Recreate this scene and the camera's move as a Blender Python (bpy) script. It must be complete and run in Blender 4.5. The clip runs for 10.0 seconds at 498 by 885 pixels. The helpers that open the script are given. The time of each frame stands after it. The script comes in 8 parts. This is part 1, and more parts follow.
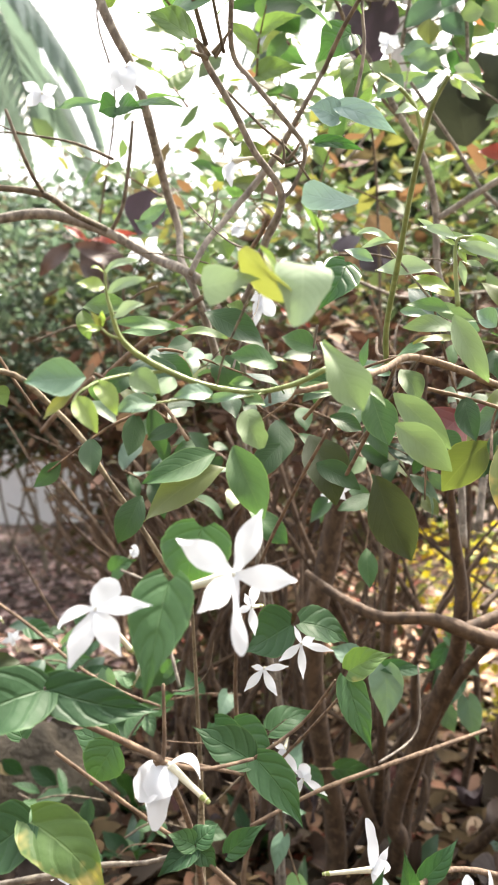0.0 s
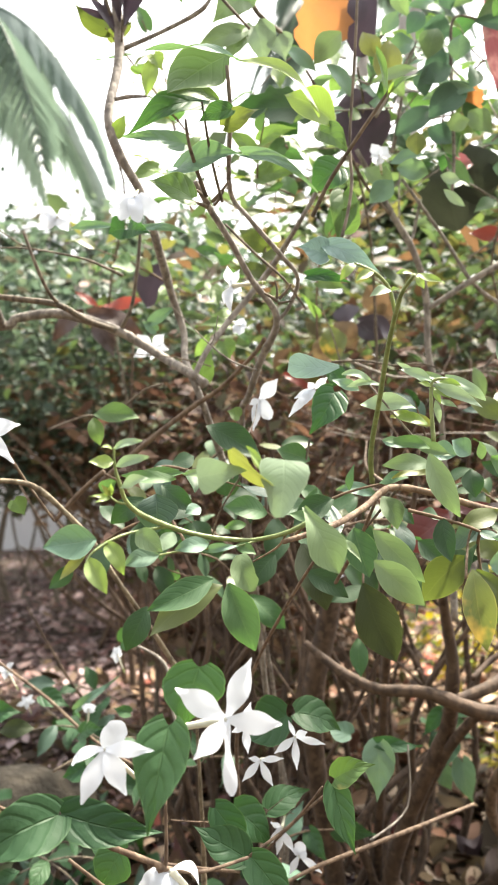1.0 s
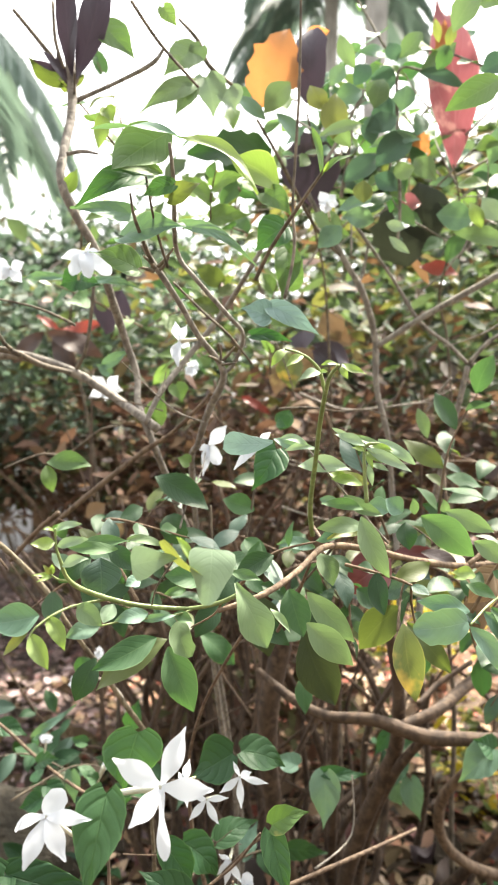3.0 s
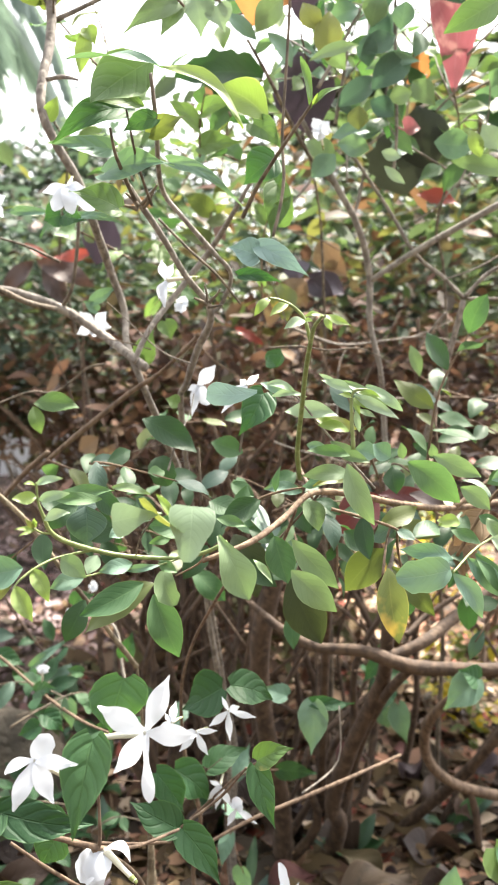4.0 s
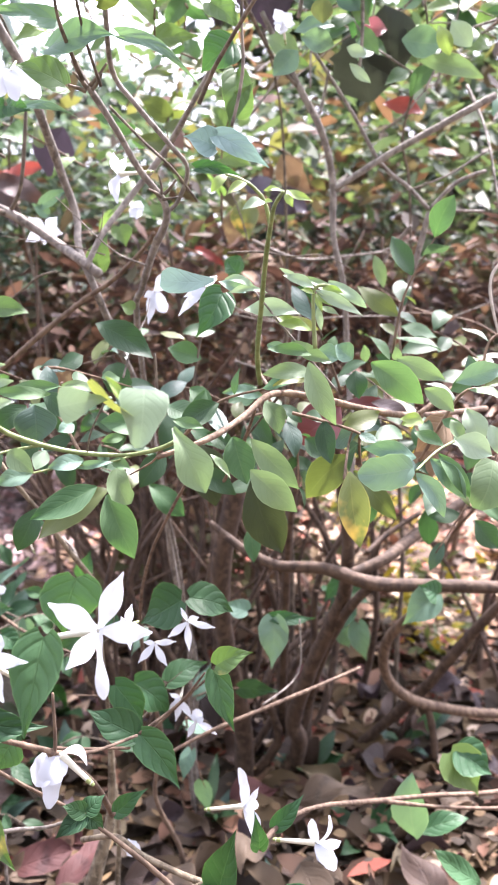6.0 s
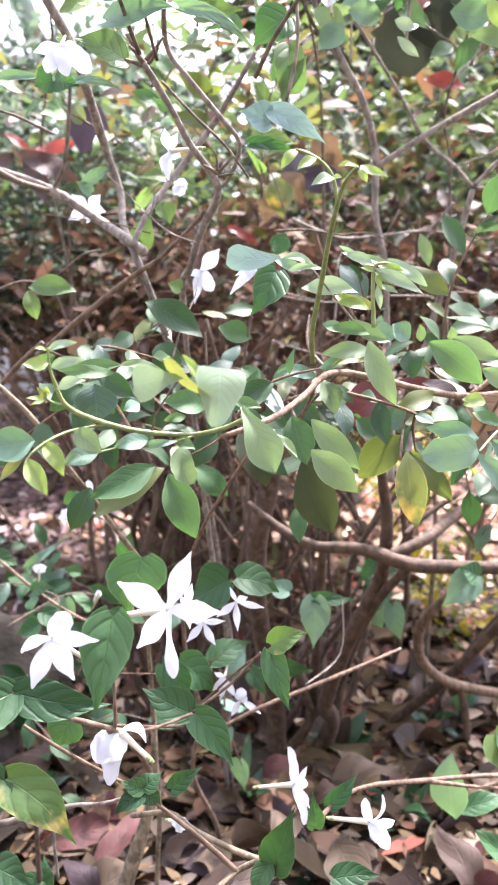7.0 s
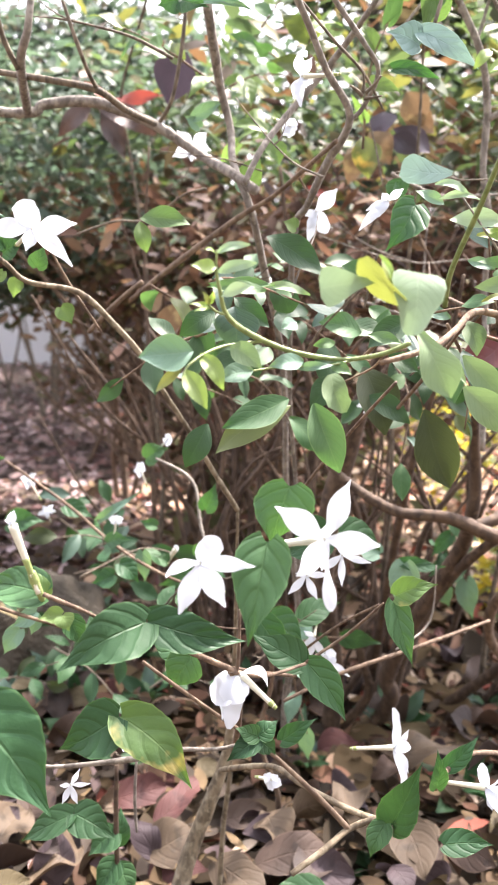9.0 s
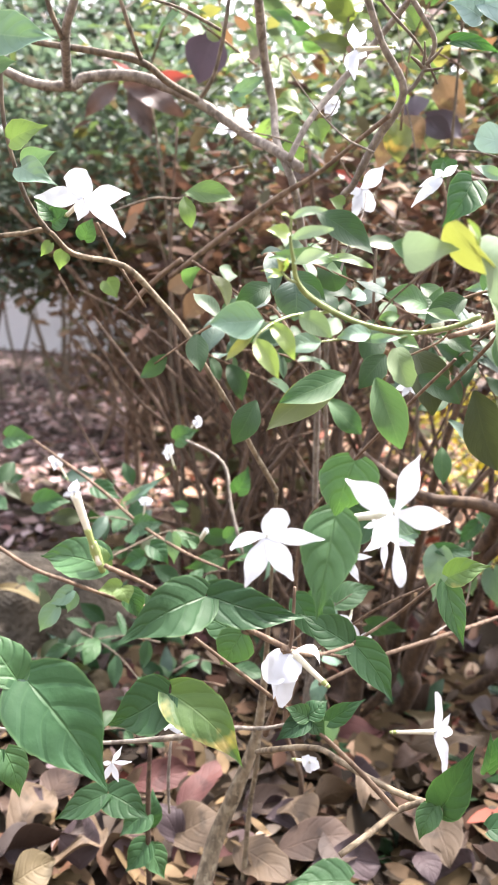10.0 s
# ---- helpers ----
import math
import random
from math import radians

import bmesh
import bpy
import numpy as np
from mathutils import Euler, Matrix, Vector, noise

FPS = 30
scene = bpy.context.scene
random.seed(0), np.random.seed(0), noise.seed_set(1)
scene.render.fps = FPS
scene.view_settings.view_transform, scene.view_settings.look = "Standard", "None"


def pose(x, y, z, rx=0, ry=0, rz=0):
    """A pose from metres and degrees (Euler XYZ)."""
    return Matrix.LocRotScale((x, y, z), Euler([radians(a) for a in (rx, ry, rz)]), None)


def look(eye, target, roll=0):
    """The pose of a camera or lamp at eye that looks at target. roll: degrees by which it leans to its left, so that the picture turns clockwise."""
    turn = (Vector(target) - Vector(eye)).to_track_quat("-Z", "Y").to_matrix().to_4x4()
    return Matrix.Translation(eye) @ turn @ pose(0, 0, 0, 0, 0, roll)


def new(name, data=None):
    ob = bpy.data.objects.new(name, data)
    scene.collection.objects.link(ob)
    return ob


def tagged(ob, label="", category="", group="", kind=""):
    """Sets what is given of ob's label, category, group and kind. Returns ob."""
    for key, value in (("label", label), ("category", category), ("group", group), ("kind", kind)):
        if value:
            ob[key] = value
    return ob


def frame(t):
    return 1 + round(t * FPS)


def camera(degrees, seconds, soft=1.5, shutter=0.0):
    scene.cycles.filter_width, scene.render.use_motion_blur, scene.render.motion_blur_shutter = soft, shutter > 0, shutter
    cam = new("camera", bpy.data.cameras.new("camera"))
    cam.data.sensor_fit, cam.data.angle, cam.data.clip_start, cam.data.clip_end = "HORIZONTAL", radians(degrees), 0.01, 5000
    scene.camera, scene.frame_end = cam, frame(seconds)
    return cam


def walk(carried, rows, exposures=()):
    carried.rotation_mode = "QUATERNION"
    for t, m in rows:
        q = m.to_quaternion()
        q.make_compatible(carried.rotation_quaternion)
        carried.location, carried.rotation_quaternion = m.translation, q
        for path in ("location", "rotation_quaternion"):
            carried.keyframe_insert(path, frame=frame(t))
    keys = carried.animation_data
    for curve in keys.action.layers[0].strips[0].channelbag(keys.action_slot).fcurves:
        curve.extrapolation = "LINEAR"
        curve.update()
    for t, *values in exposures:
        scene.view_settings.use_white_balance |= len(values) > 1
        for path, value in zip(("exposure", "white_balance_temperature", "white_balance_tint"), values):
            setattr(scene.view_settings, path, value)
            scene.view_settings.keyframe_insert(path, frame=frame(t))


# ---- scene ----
cam = camera(34.8, 10.0, 1.9)
cam.data.dof.use_dof, cam.data.dof.focus_distance, cam.data.dof.aperture_fstop = True, 0.42, 20.0
PATH = [
    (0, (0.0195, -0.0382, 0.5262), (-0.0085, 1.6618, 0.51), 0.4),
    (0.1, (0.0199, -0.0461, 0.537), (-0.0111, 1.6537, 0.53), 0.35),
    (0.2, (0.0203, -0.053, 0.5466), (-0.0133, 1.6466, 0.5476), 0.35),
    (0.3, (0.0208, -0.0609, 0.5574), (-0.0158, 1.6385, 0.5675), 0.35),
    (0.4, (0.0211, -0.0665, 0.5652), (-0.0177, 1.6327, 0.5819), 0.35),
    (0.5, (0.0213, -0.0697, 0.5695), (-0.0187, 1.6295, 0.5899), 0.3),
    (1, (0.0281, -0.079, 0.5856), (-0.0221, 1.6209, 0.6026), 0.3),
    (1.5, (0.0399, -0.0867, 0.5992), (0.0153, 1.6133, 0.6137), 0.3),
    (2, (0.0425, -0.0944, 0.6111), (0.0544, 1.6057, 0.6273), 0.4),
    (3.5, (0.0476, -0.1003, 0.6315), (0.0587, 1.5997, 0.6094), 0.2),
    (4, (0.0527, -0.0952, 0.6383), (0.0663, 1.5972, 0.4768), 0.2),
    (4.5, (0.0612, -0.0918, 0.6341), (0.13, 1.5895, 0.3969), 0.4),
    (5, (0.062, -0.0884, 0.6307), (0.159, 1.5886, 0.3689), 0.7),
    (5.2, (0.0646, -0.0901, 0.6281), (0.1581, 1.5869, 0.3638), 0.4),
    (6.3, (0.0485, -0.0774, 0.6111), (0.1411, 1.592, 0.3043), 0.5),
    (6.5, (0.0433, -0.0765, 0.6111), (0.13, 1.5903, 0.2898), 0.5),
    (7, (0.0323, -0.0774, 0.612), (0.0944, 1.5903, 0.2864), 0.5),
    (7.5, (0.0127, -0.0765, 0.6094), (0.057, 1.5929, 0.2898), 1.2),
    (8, (-0.0034, -0.0739, 0.6052), (0.034, 1.5963, 0.2873), 2.2),
    (8.5, (-0.0179, -0.0646, 0.5882), (0.0043, 1.6039, 0.2652), 2.8),
    (9, (-0.0255, -0.0595, 0.5788), (-0.0093, 1.6031, 0.2253), 3.1),
    (9.5, (-0.0348, -0.0578, 0.5729), (-0.0229, 1.6014, 0.204), 3.3),
    (10, (-0.051, -0.0553, 0.5678), (-0.0399, 1.6039, 0.1972), 4),
]
EXPOSURES = [(0, 2.43, 6900, 13), (1.3, 2.23, 6850, 10), (3.5, 2.33, 6800, 9), (4.5, 2.42, 6450, 16), (5.2, 2.47, 6250, 20), (6.5, 2.64, 5950, 29), (8, 2.64, 6400, 21), (10, 2.71, 6450, 20)]
walk(cam, [(t, look(eye, target, roll)) for t, eye, target, roll in PATH], EXPOSURES)

# ---------------------------------------------------------------- world, sun
SUN_ELEV, SUN_AZ = 60.0, 36.0          # degrees; azimuth clockwise from +y, the sun stands behind the hedge to the right
world = bpy.data.worlds.new("world")
scene.world = world
world.use_nodes = True
wn, wl = world.node_tree.nodes, world.node_tree.links
sky = wn.new("ShaderNodeTexSky")
sky.sky_type, sky.sun_disc = "NISHITA", False
sky.sun_elevation, sky.sun_rotation = radians(SUN_ELEV), radians(SUN_AZ)
sky.air_density, sky.dust_density, sky.ozone_density = 1.0, 4.0, 1.0
pale = wn.new("ShaderNodeHueSaturation")
pale.inputs["Saturation"].default_value = 0.22
wl.new(sky.outputs[0], pale.inputs["Color"])
wl.new(pale.outputs[0], wn["Background"].inputs["Color"])
wn["Background"].inputs["Strength"].default_value = 0.15

sun_data = bpy.data.lights.new("sun", "SUN")
sun_data.energy, sun_data.angle, sun_data.color = 4.2, radians(4.0), (1.0, 0.93, 0.82)
sun = new("sun", sun_data)
a_, e_ = radians(SUN_AZ), radians(SUN_ELEV)
sun.matrix_world = look((6 * math.sin(a_) * math.cos(e_), 6 * math.cos(a_) * math.cos(e_), 6 * math.sin(e_)), (0, 0, 0))


# ---------------------------------------------------------------- materials
def base_material(name):
    m = bpy.data.materials.new(name)
    m.use_nodes = True
    nt = m.node_tree
    return m, nt.nodes, nt.links, nt.nodes["Principled BSDF"]


def maths(n, l, op, a, b=None, clamp=False):
    node = n.new("ShaderNodeMath")
    node.operation, node.use_clamp = op, clamp
    for i, v in enumerate((a, b)):
        if v is None:
            continue
        if hasattr(v, "links"):
            l.new(v, node.inputs[i])
        else:
            node.inputs[i].default_value = v
    return node.outputs[0]


def mix(n, l, fac, a, b, kind="MIX"):
    node = n.new("ShaderNodeMix")
    node.data_type, node.blend_type = "RGBA", kind
    for i, v in ((0, fac), (6, a), (7, b)):
        if hasattr(v, "links"):
            l.new(v, node.inputs[i])
        else:
            node.inputs[i].default_value = v if i == 0 else (*v, 1)
    return node.outputs[2]


def noise_tex(n, l, scale, detail=3, rough=0.6, coord="Object"):
    t = n.new("ShaderNodeTexNoise")
    t.inputs["Scale"].default_value, t.inputs["Detail"].default_value, t.inputs["Roughness"].default_value = scale, detail, rough
    c = n.new("ShaderNodeTexCoord")
    l.new(c.outputs[coord], t.inputs["Vector"])
    return t.outputs["Fac"]


def ramp(n, l, fac, *stops):
    r = n.new("ShaderNodeValToRGB")
    e = r.color_ramp.elements
    while len(e) < len(stops):
        e.new(0.5)
    for i, (p, c) in enumerate(stops):
        e[i].position, e[i].color = p, (*c, 1) if not isinstance(c, float) else (c, c, c, 1)
    l.new(fac, r.inputs[0])
    return r.outputs[0]


def leaf_material(name, dark, light, vein, rough=0.45, translucent=0.35, glow=None, veins=4.5, relief=0.5, blotch=None, spec=0.5, mark=0.12):
    """A leaf blade: base colour between dark and light from leaf to leaf, pinnate veins along the leaf's own length and width,
    light passing through the blade, worn or yellowed blotches."""
    m, n, l, p = base_material(name)
    rnd = n.new("ShaderNodeObjectInfo").outputs["Random"]
    col = mix(n, l, rnd, dark, light)
    mottle = noise_tex(n, l, 90, 4)
    col = mix(n, l, maths(n, l, "MULTIPLY", mottle, 0.35), col, tuple(0.55 * c for c in dark))
    col = mix(n, l, ramp(n, l, noise_tex(n, l, 28, 3), (0.35, 0.0), (0.70, 0.42)), col, tuple(0.62 * c for c in dark))
    if blotch:
        big = noise_tex(n, l, 45, 3)
        col = mix(n, l, ramp(n, l, big, (0.60, 0.0), (0.72, 1.0)), col, blotch)
    if veins:
        uv = n.new("ShaderNodeUVMap")
        sep = n.new("ShaderNodeSeparateXYZ")
        l.new(uv.outputs[0], sep.inputs[0])
        u, v = sep.outputs[0], sep.outputs[1]
        side = maths(n, l, "ABSOLUTE", maths(n, l, "SUBTRACT", v, 0.5))
        # side veins run forward from the midrib
        lag = maths(n, l, "MULTIPLY", maths(n, l, "POWER", maths(n, l, "MULTIPLY", side, 2.0), 1.4), 0.34)
        wob = maths(n, l, "MULTIPLY", noise_tex(n, l, 40, 2), 0.16)
        phase = maths(n, l, "MULTIPLY", maths(n, l, "ADD", maths(n, l, "SUBTRACT", u, lag), wob), veins)
        saw = maths(n, l, "ABSOLUTE", maths(n, l, "SUBTRACT", maths(n, l, "FRACT", phase), 0.5))
        line = maths(n, l, "SUBTRACT", 1.0, maths(n, l, "MULTIPLY", saw, 14.0), True)
        mid = maths(n, l, "SUBTRACT", 1.0, maths(n, l, "MULTIPLY", side, 34.0), True)
        col = mix(n, l, maths(n, l, "MULTIPLY", line, mark), col, vein)
        puff = maths(n, l, "MULTIPLY", maths(n, l, "MULTIPLY", saw, 2.0), 0.14)
        col = mix(n, l, puff, col, light)
        col = mix(n, l, maths(n, l, "MULTIPLY", mid, 0.18), col, vein)
        rim = maths(n, l, "MULTIPLY", maths(n, l, "SUBTRACT", side, 0.462), 36.0, True)
        col = mix(n, l, maths(n, l, "MULTIPLY", rim, 0.32), col, tuple(1.25 * c for c in vein))
        bump = n.new("ShaderNodeBump")
        bump.inputs["Strength"].default_value, bump.inputs["Distance"].default_value = relief, 0.0011
        soft = maths(n, l, "SUBTRACT", 1.0, maths(n, l, "MULTIPLY", saw, 5.0), True)
        h = maths(n, l, "MULTIPLY", maths(n, l, "MAXIMUM", maths(n, l, "MULTIPLY", soft, 0.30), maths(n, l, "MULTIPLY", mid, 0.45)), -1.0)
        h = maths(n, l, "ADD", h, maths(n, l, "MULTIPLY", mottle, 0.5))
        l.new(h, bump.inputs["Height"])
        l.new(bump.outputs[0], p.inputs["Normal"])
    l.new(col, p.inputs["Base Color"])
    p.inputs["Roughness"].default_value = rough
    p.inputs["Specular IOR Level"].default_value = spec
    tr = n.new("ShaderNodeBsdfTranslucent")
    tc = mix(n, l, 1.0, col, glow or (1.6, 1.7, 0.7), "MULTIPLY")
    l.new(tc, tr.inputs["Color"])
    ms = n.new("ShaderNodeMixShader")
    ms.inputs[0].default_value = translucent
    l.new(p.outputs[0], ms.inputs[1])
    l.new(tr.outputs[0], ms.inputs[2])
    l.new(ms.outputs[0], n["Material Output"].inputs["Surface"])
    return m


def bark_material(name, dark, light, scale=60, rough=0.85, lichen=None):
    m, n, l, p = base_material(name)
    c = n.new("ShaderNodeTexCoord")
    s = n.new("ShaderNodeMapping")
    s.inputs["Scale"].default_value = (1, 1, 0.35)
    l.new(c.outputs["Object"], s.inputs[0])
    t = n.new("ShaderNodeTexNoise")
    t.inputs["Scale"].default_value, t.inputs["Detail"].default_value = scale * 3, 5
    l.new(s.outputs[0], t.inputs["Vector"])
    col = ramp(n, l, t.outputs["Fac"], (0.38, dark), (0.62, light))
    col = mix(n, l, ramp(n, l, noise_tex(n, l, scale * 1.1), (0.4, 0.0), (0.70, 0.5)), col, tuple(0.7 * c for c in dark))
    if lichen:
        col = mix(n, l, ramp(n, l, noise_tex(n, l, scale * 2.6), (0.52, 0.0), (0.62, 0.8)), col, lichen)
    l.new(col, p.inputs["Base Color"])
    p.inputs["Roughness"].default_value = rough
    b = n.new("ShaderNodeBump")
    b.inputs["Strength"].default_value, b.inputs["Distance"].default_value = 0.9, 0.002
    l.new(t.outputs["Fac"], b.inputs["Height"])
    l.new(b.outputs[0], p.inputs["Normal"])
    return m


M_HEART = leaf_material("jasmine_leaf", (0.030, 0.095, 0.040), (0.066, 0.152, 0.060), (0.12, 0.225, 0.095), 0.5, 0.25, relief=0.85, spec=0.32, mark=0.10)
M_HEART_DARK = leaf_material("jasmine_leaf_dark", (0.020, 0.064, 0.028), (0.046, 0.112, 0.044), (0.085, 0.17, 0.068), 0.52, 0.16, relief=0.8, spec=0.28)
M_HEART_SPOT = leaf_material("jasmine_leaf_yellowed", (0.07, 0.14, 0.041), (0.13, 0.23, 0.0697), (0.18, 0.29, 0.0984), 0.48, 0.25, relief=0.5, spec=0.4, blotch=(0.42, 0.34, 0.123))
M_HEART_BRIGHT = leaf_material("jasmine_leaf_young", (0.11, 0.19, 0.060), (0.17, 0.265, 0.090), (0.24, 0.335, 0.13), 0.5, 0.32, (1.3, 1.4, 0.8), relief=0.4, spec=0.35)
M_HEART_SOFT = leaf_material("jasmine_leaf_light", (0.085, 0.16, 0.055), (0.13, 0.22, 0.075), (0.19, 0.29, 0.11), 0.5, 0.3, (1.3, 1.4, 0.8), relief=0.45, spec=0.4, mark=0.15)
M_DUSKTEAL = leaf_material("dull_bluish_green_leaf", (0.055, 0.115, 0.075), (0.085, 0.155, 0.10), (0.12, 0.19, 0.13), 0.55, 0.28, (1.2, 1.35, 1.0), relief=0.2, spec=0.35, mark=0.11)
M_DUSK = leaf_material("dull_dark_leaf", (0.030, 0.038, 0.028), (0.048, 0.058, 0.042), (0.07, 0.08, 0.06), 0.6, 0.15, (1.2, 1.2, 0.9), relief=0.3, spec=0.3, mark=0.11)
M_TEAL = leaf_material("leaf_bluish_green", (0.11, 0.21, 0.15), (0.17, 0.28, 0.21), (0.22, 0.33, 0.25), 0.55, 0.2, relief=0.25, spec=0.35, mark=0.11)
M_OVAL = leaf_material("broad_leaf", (0.04, 0.112, 0.04264), (0.115, 0.205, 0.0861), (0.17, 0.27, 0.1066), 0.56, 0.28, (1.35, 1.5, 0.8), veins=6, relief=0.2, spec=0.35, mark=0.11)
# darker copy of M_OVAL: the bush's deep shade is put into the green
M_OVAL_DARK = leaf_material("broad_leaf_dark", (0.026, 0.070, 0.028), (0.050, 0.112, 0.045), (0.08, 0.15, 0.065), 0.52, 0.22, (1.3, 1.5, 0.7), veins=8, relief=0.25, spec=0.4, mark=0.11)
M_OLIVE = leaf_material("broad_leaf_olive", (0.09, 0.125, 0.035), (0.13, 0.165, 0.05), (0.18, 0.22, 0.08), 0.45, 0.4, (1.3, 1.35, 0.7), veins=8, relief=0.12, mark=0.11)
# shaded copy of M_OLIVE, the shade being in its colour
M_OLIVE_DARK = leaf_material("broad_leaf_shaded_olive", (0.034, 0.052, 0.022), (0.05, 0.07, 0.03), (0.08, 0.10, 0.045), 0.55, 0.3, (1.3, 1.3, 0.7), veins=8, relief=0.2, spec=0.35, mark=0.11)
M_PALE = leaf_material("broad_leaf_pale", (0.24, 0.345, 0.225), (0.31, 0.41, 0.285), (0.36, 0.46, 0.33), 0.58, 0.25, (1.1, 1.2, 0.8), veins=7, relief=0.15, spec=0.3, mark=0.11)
M_LIME = leaf_material("young_leaf", (0.19, 0.29, 0.07), (0.26, 0.36, 0.11), (0.40, 0.48, 0.2), 0.42, 0.4, (1.2, 1.3, 0.7), veins=7, relief=0.12, mark=0.11)
M_YELLOWGREEN = leaf_material("yellow_green_leaf", (0.19, 0.225, 0.06), (0.24, 0.275, 0.08), (0.30, 0.33, 0.12), 0.5, 0.25, (1.15, 1.15, 0.7), veins=7, relief=0.15)
M_YELLOW = leaf_material("yellowing_leaf", (0.15, 0.20, 0.06), (0.21, 0.26, 0.08), (0.4, 0.36, 0.14), 0.45, 0.35, (1.2, 1.15, 0.7), veins=6, relief=0.15, blotch=(0.48, 0.35, 0.09))
M_MAROON = leaf_material("maroon_leaf", (0.10, 0.028, 0.028), (0.15, 0.038, 0.038), (0.2, 0.07, 0.06), 0.4, 0.2, (1.3, 1.0, 0.9), relief=0.3)
M_PURPLE = leaf_material("dark_purple_leaf", (0.045, 0.038, 0.055), (0.07, 0.05, 0.07), (0.09, 0.07, 0.09), 0.4, 0.12, (1.2, 1.0, 1.1), relief=0.3)
M_ORANGE = leaf_material("orange_leaf", (0.46, 0.21, 0.08), (0.58, 0.29, 0.11), (0.6, 0.32, 0.14), 0.6, 0.4, (1.15, 1.0, 0.8), veins=0, blotch=(0.42, 0.20, 0.08))
M_RED = leaf_material("red_leaf", (0.38, 0.12, 0.135), (0.47, 0.18, 0.19), (0.55, 0.32, 0.30), 0.45, 0.22, (1.0, 0.9, 0.95), relief=0.4, blotch=(0.55, 0.28, 0.25))
M_SCARLET = leaf_material("scarlet_leaf", (0.27, 0.055, 0.040), (0.35, 0.085, 0.058), (0.4, 0.16, 0.12), 0.5, 0.3, (1.1, 0.9, 0.9), relief=0.3)
M_DRY = leaf_material("dry_leaf", (0.16, 0.105, 0.060), (0.27, 0.195, 0.115), (0.36, 0.27, 0.17), 0.75, 0.16, (1.15, 1.0, 0.85), relief=0.8, blotch=(0.30, 0.24, 0.12))
M_SAGE = leaf_material("sage_green_leaf", (0.125, 0.20, 0.095), (0.20, 0.29, 0.145), (0.26, 0.35, 0.19), 0.52, 0.25, (1.2, 1.35, 0.8), veins=6, relief=0.2, spec=0.4, mark=0.11)
M_BLUEDARK = leaf_material("bluish_dark_leaf", (0.05, 0.10, 0.075), (0.07, 0.13, 0.095), (0.11, 0.17, 0.12), 0.5, 0.2, veins=6, relief=0.3, spec=0.4, mark=0.11)
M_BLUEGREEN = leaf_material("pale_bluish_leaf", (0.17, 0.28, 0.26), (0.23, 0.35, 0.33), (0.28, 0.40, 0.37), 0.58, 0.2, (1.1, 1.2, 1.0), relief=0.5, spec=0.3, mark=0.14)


def petal_material():
    m, n, l, p = base_material("white_petal")
    col = mix(n, l, noise_tex(n, l, 160, 3), (0.66, 0.70, 0.75), (0.72, 0.755, 0.80))
    l.new(col, p.inputs["Base Color"])
    p.inputs["Roughness"].default_value = 0.55
    tr = n.new("ShaderNodeBsdfTranslucent")
    tr.inputs["Color"].default_value = (0.66, 0.73, 0.82, 1)
    ms = n.new("ShaderNodeMixShader")
    ms.inputs[0].default_value = 0.4
    l.new(p.outputs[0], ms.inputs[1])
    l.new(tr.outputs[0], ms.inputs[2])
    l.new(ms.outputs[0], n["Material Output"].inputs["Surface"])
    return m


def plain_noise_material(name, a, b, scale, rough=0.8, bump=0.3):
    m, n, l, p = base_material(name)
    f1 = noise_tex(n, l, scale, 5)
    f2 = noise_tex(n, l, scale * 6, 3)
    col = mix(n, l, ramp(n, l, f1, (0.35, 0.0), (0.65, 1.0)), a, b)
    col = mix(n, l, maths(n, l, "MULTIPLY", f2, 0.4), col, tuple(0.6 * c for c in a))
    l.new(col, p.inputs["Base Color"])
    p.inputs["Roughness"].default_value = rough
    bp = n.new("ShaderNodeBump")
    bp.inputs["Strength"].default_value, bp.inputs["Distance"].default_value = bump, 0.01
    l.new(f2, bp.inputs["Height"])
    l.new(bp.outputs[0], p.inputs["Normal"])
    return m


def many_leaf_material(name, colours, rough=0.55, translucent=0.3, glow=(1.3, 1.4, 0.8)):
    """Leaves that nobody could count: each takes one of the colours."""
    m, n, l, p = base_material(name)
    rnd = n.new("ShaderNodeNewGeometry").outputs["Random Per Island"]
    k = len(colours)
    col = ramp(n, l, rnd, *[(i / k, c) for i, c in enumerate(colours)])
    n[col.node.name].color_ramp.interpolation = "CONSTANT"
    col = mix(n, l, maths(n, l, "MULTIPLY", noise_tex(n, l, 70, 3), 0.5), col, (0.05, 0.04, 0.025))
    l.new(col, p.inputs["Base Color"])
    p.inputs["Roughness"].default_value = rough
    p.inputs["Specular IOR Level"].default_value = 0.3
    tr = n.new("ShaderNodeBsdfTranslucent")
    l.new(mix(n, l, 1.0, col, glow, "MULTIPLY"), tr.inputs["Color"])
    ms = n.new("ShaderNodeMixShader")
    ms.inputs[0].default_value = translucent
    l.new(p.outputs[0], ms.inputs[1])
    l.new(tr.outputs[0], ms.inputs[2])
    l.new(ms.outputs[0], n["Material Output"].inputs["Surface"])
    return m


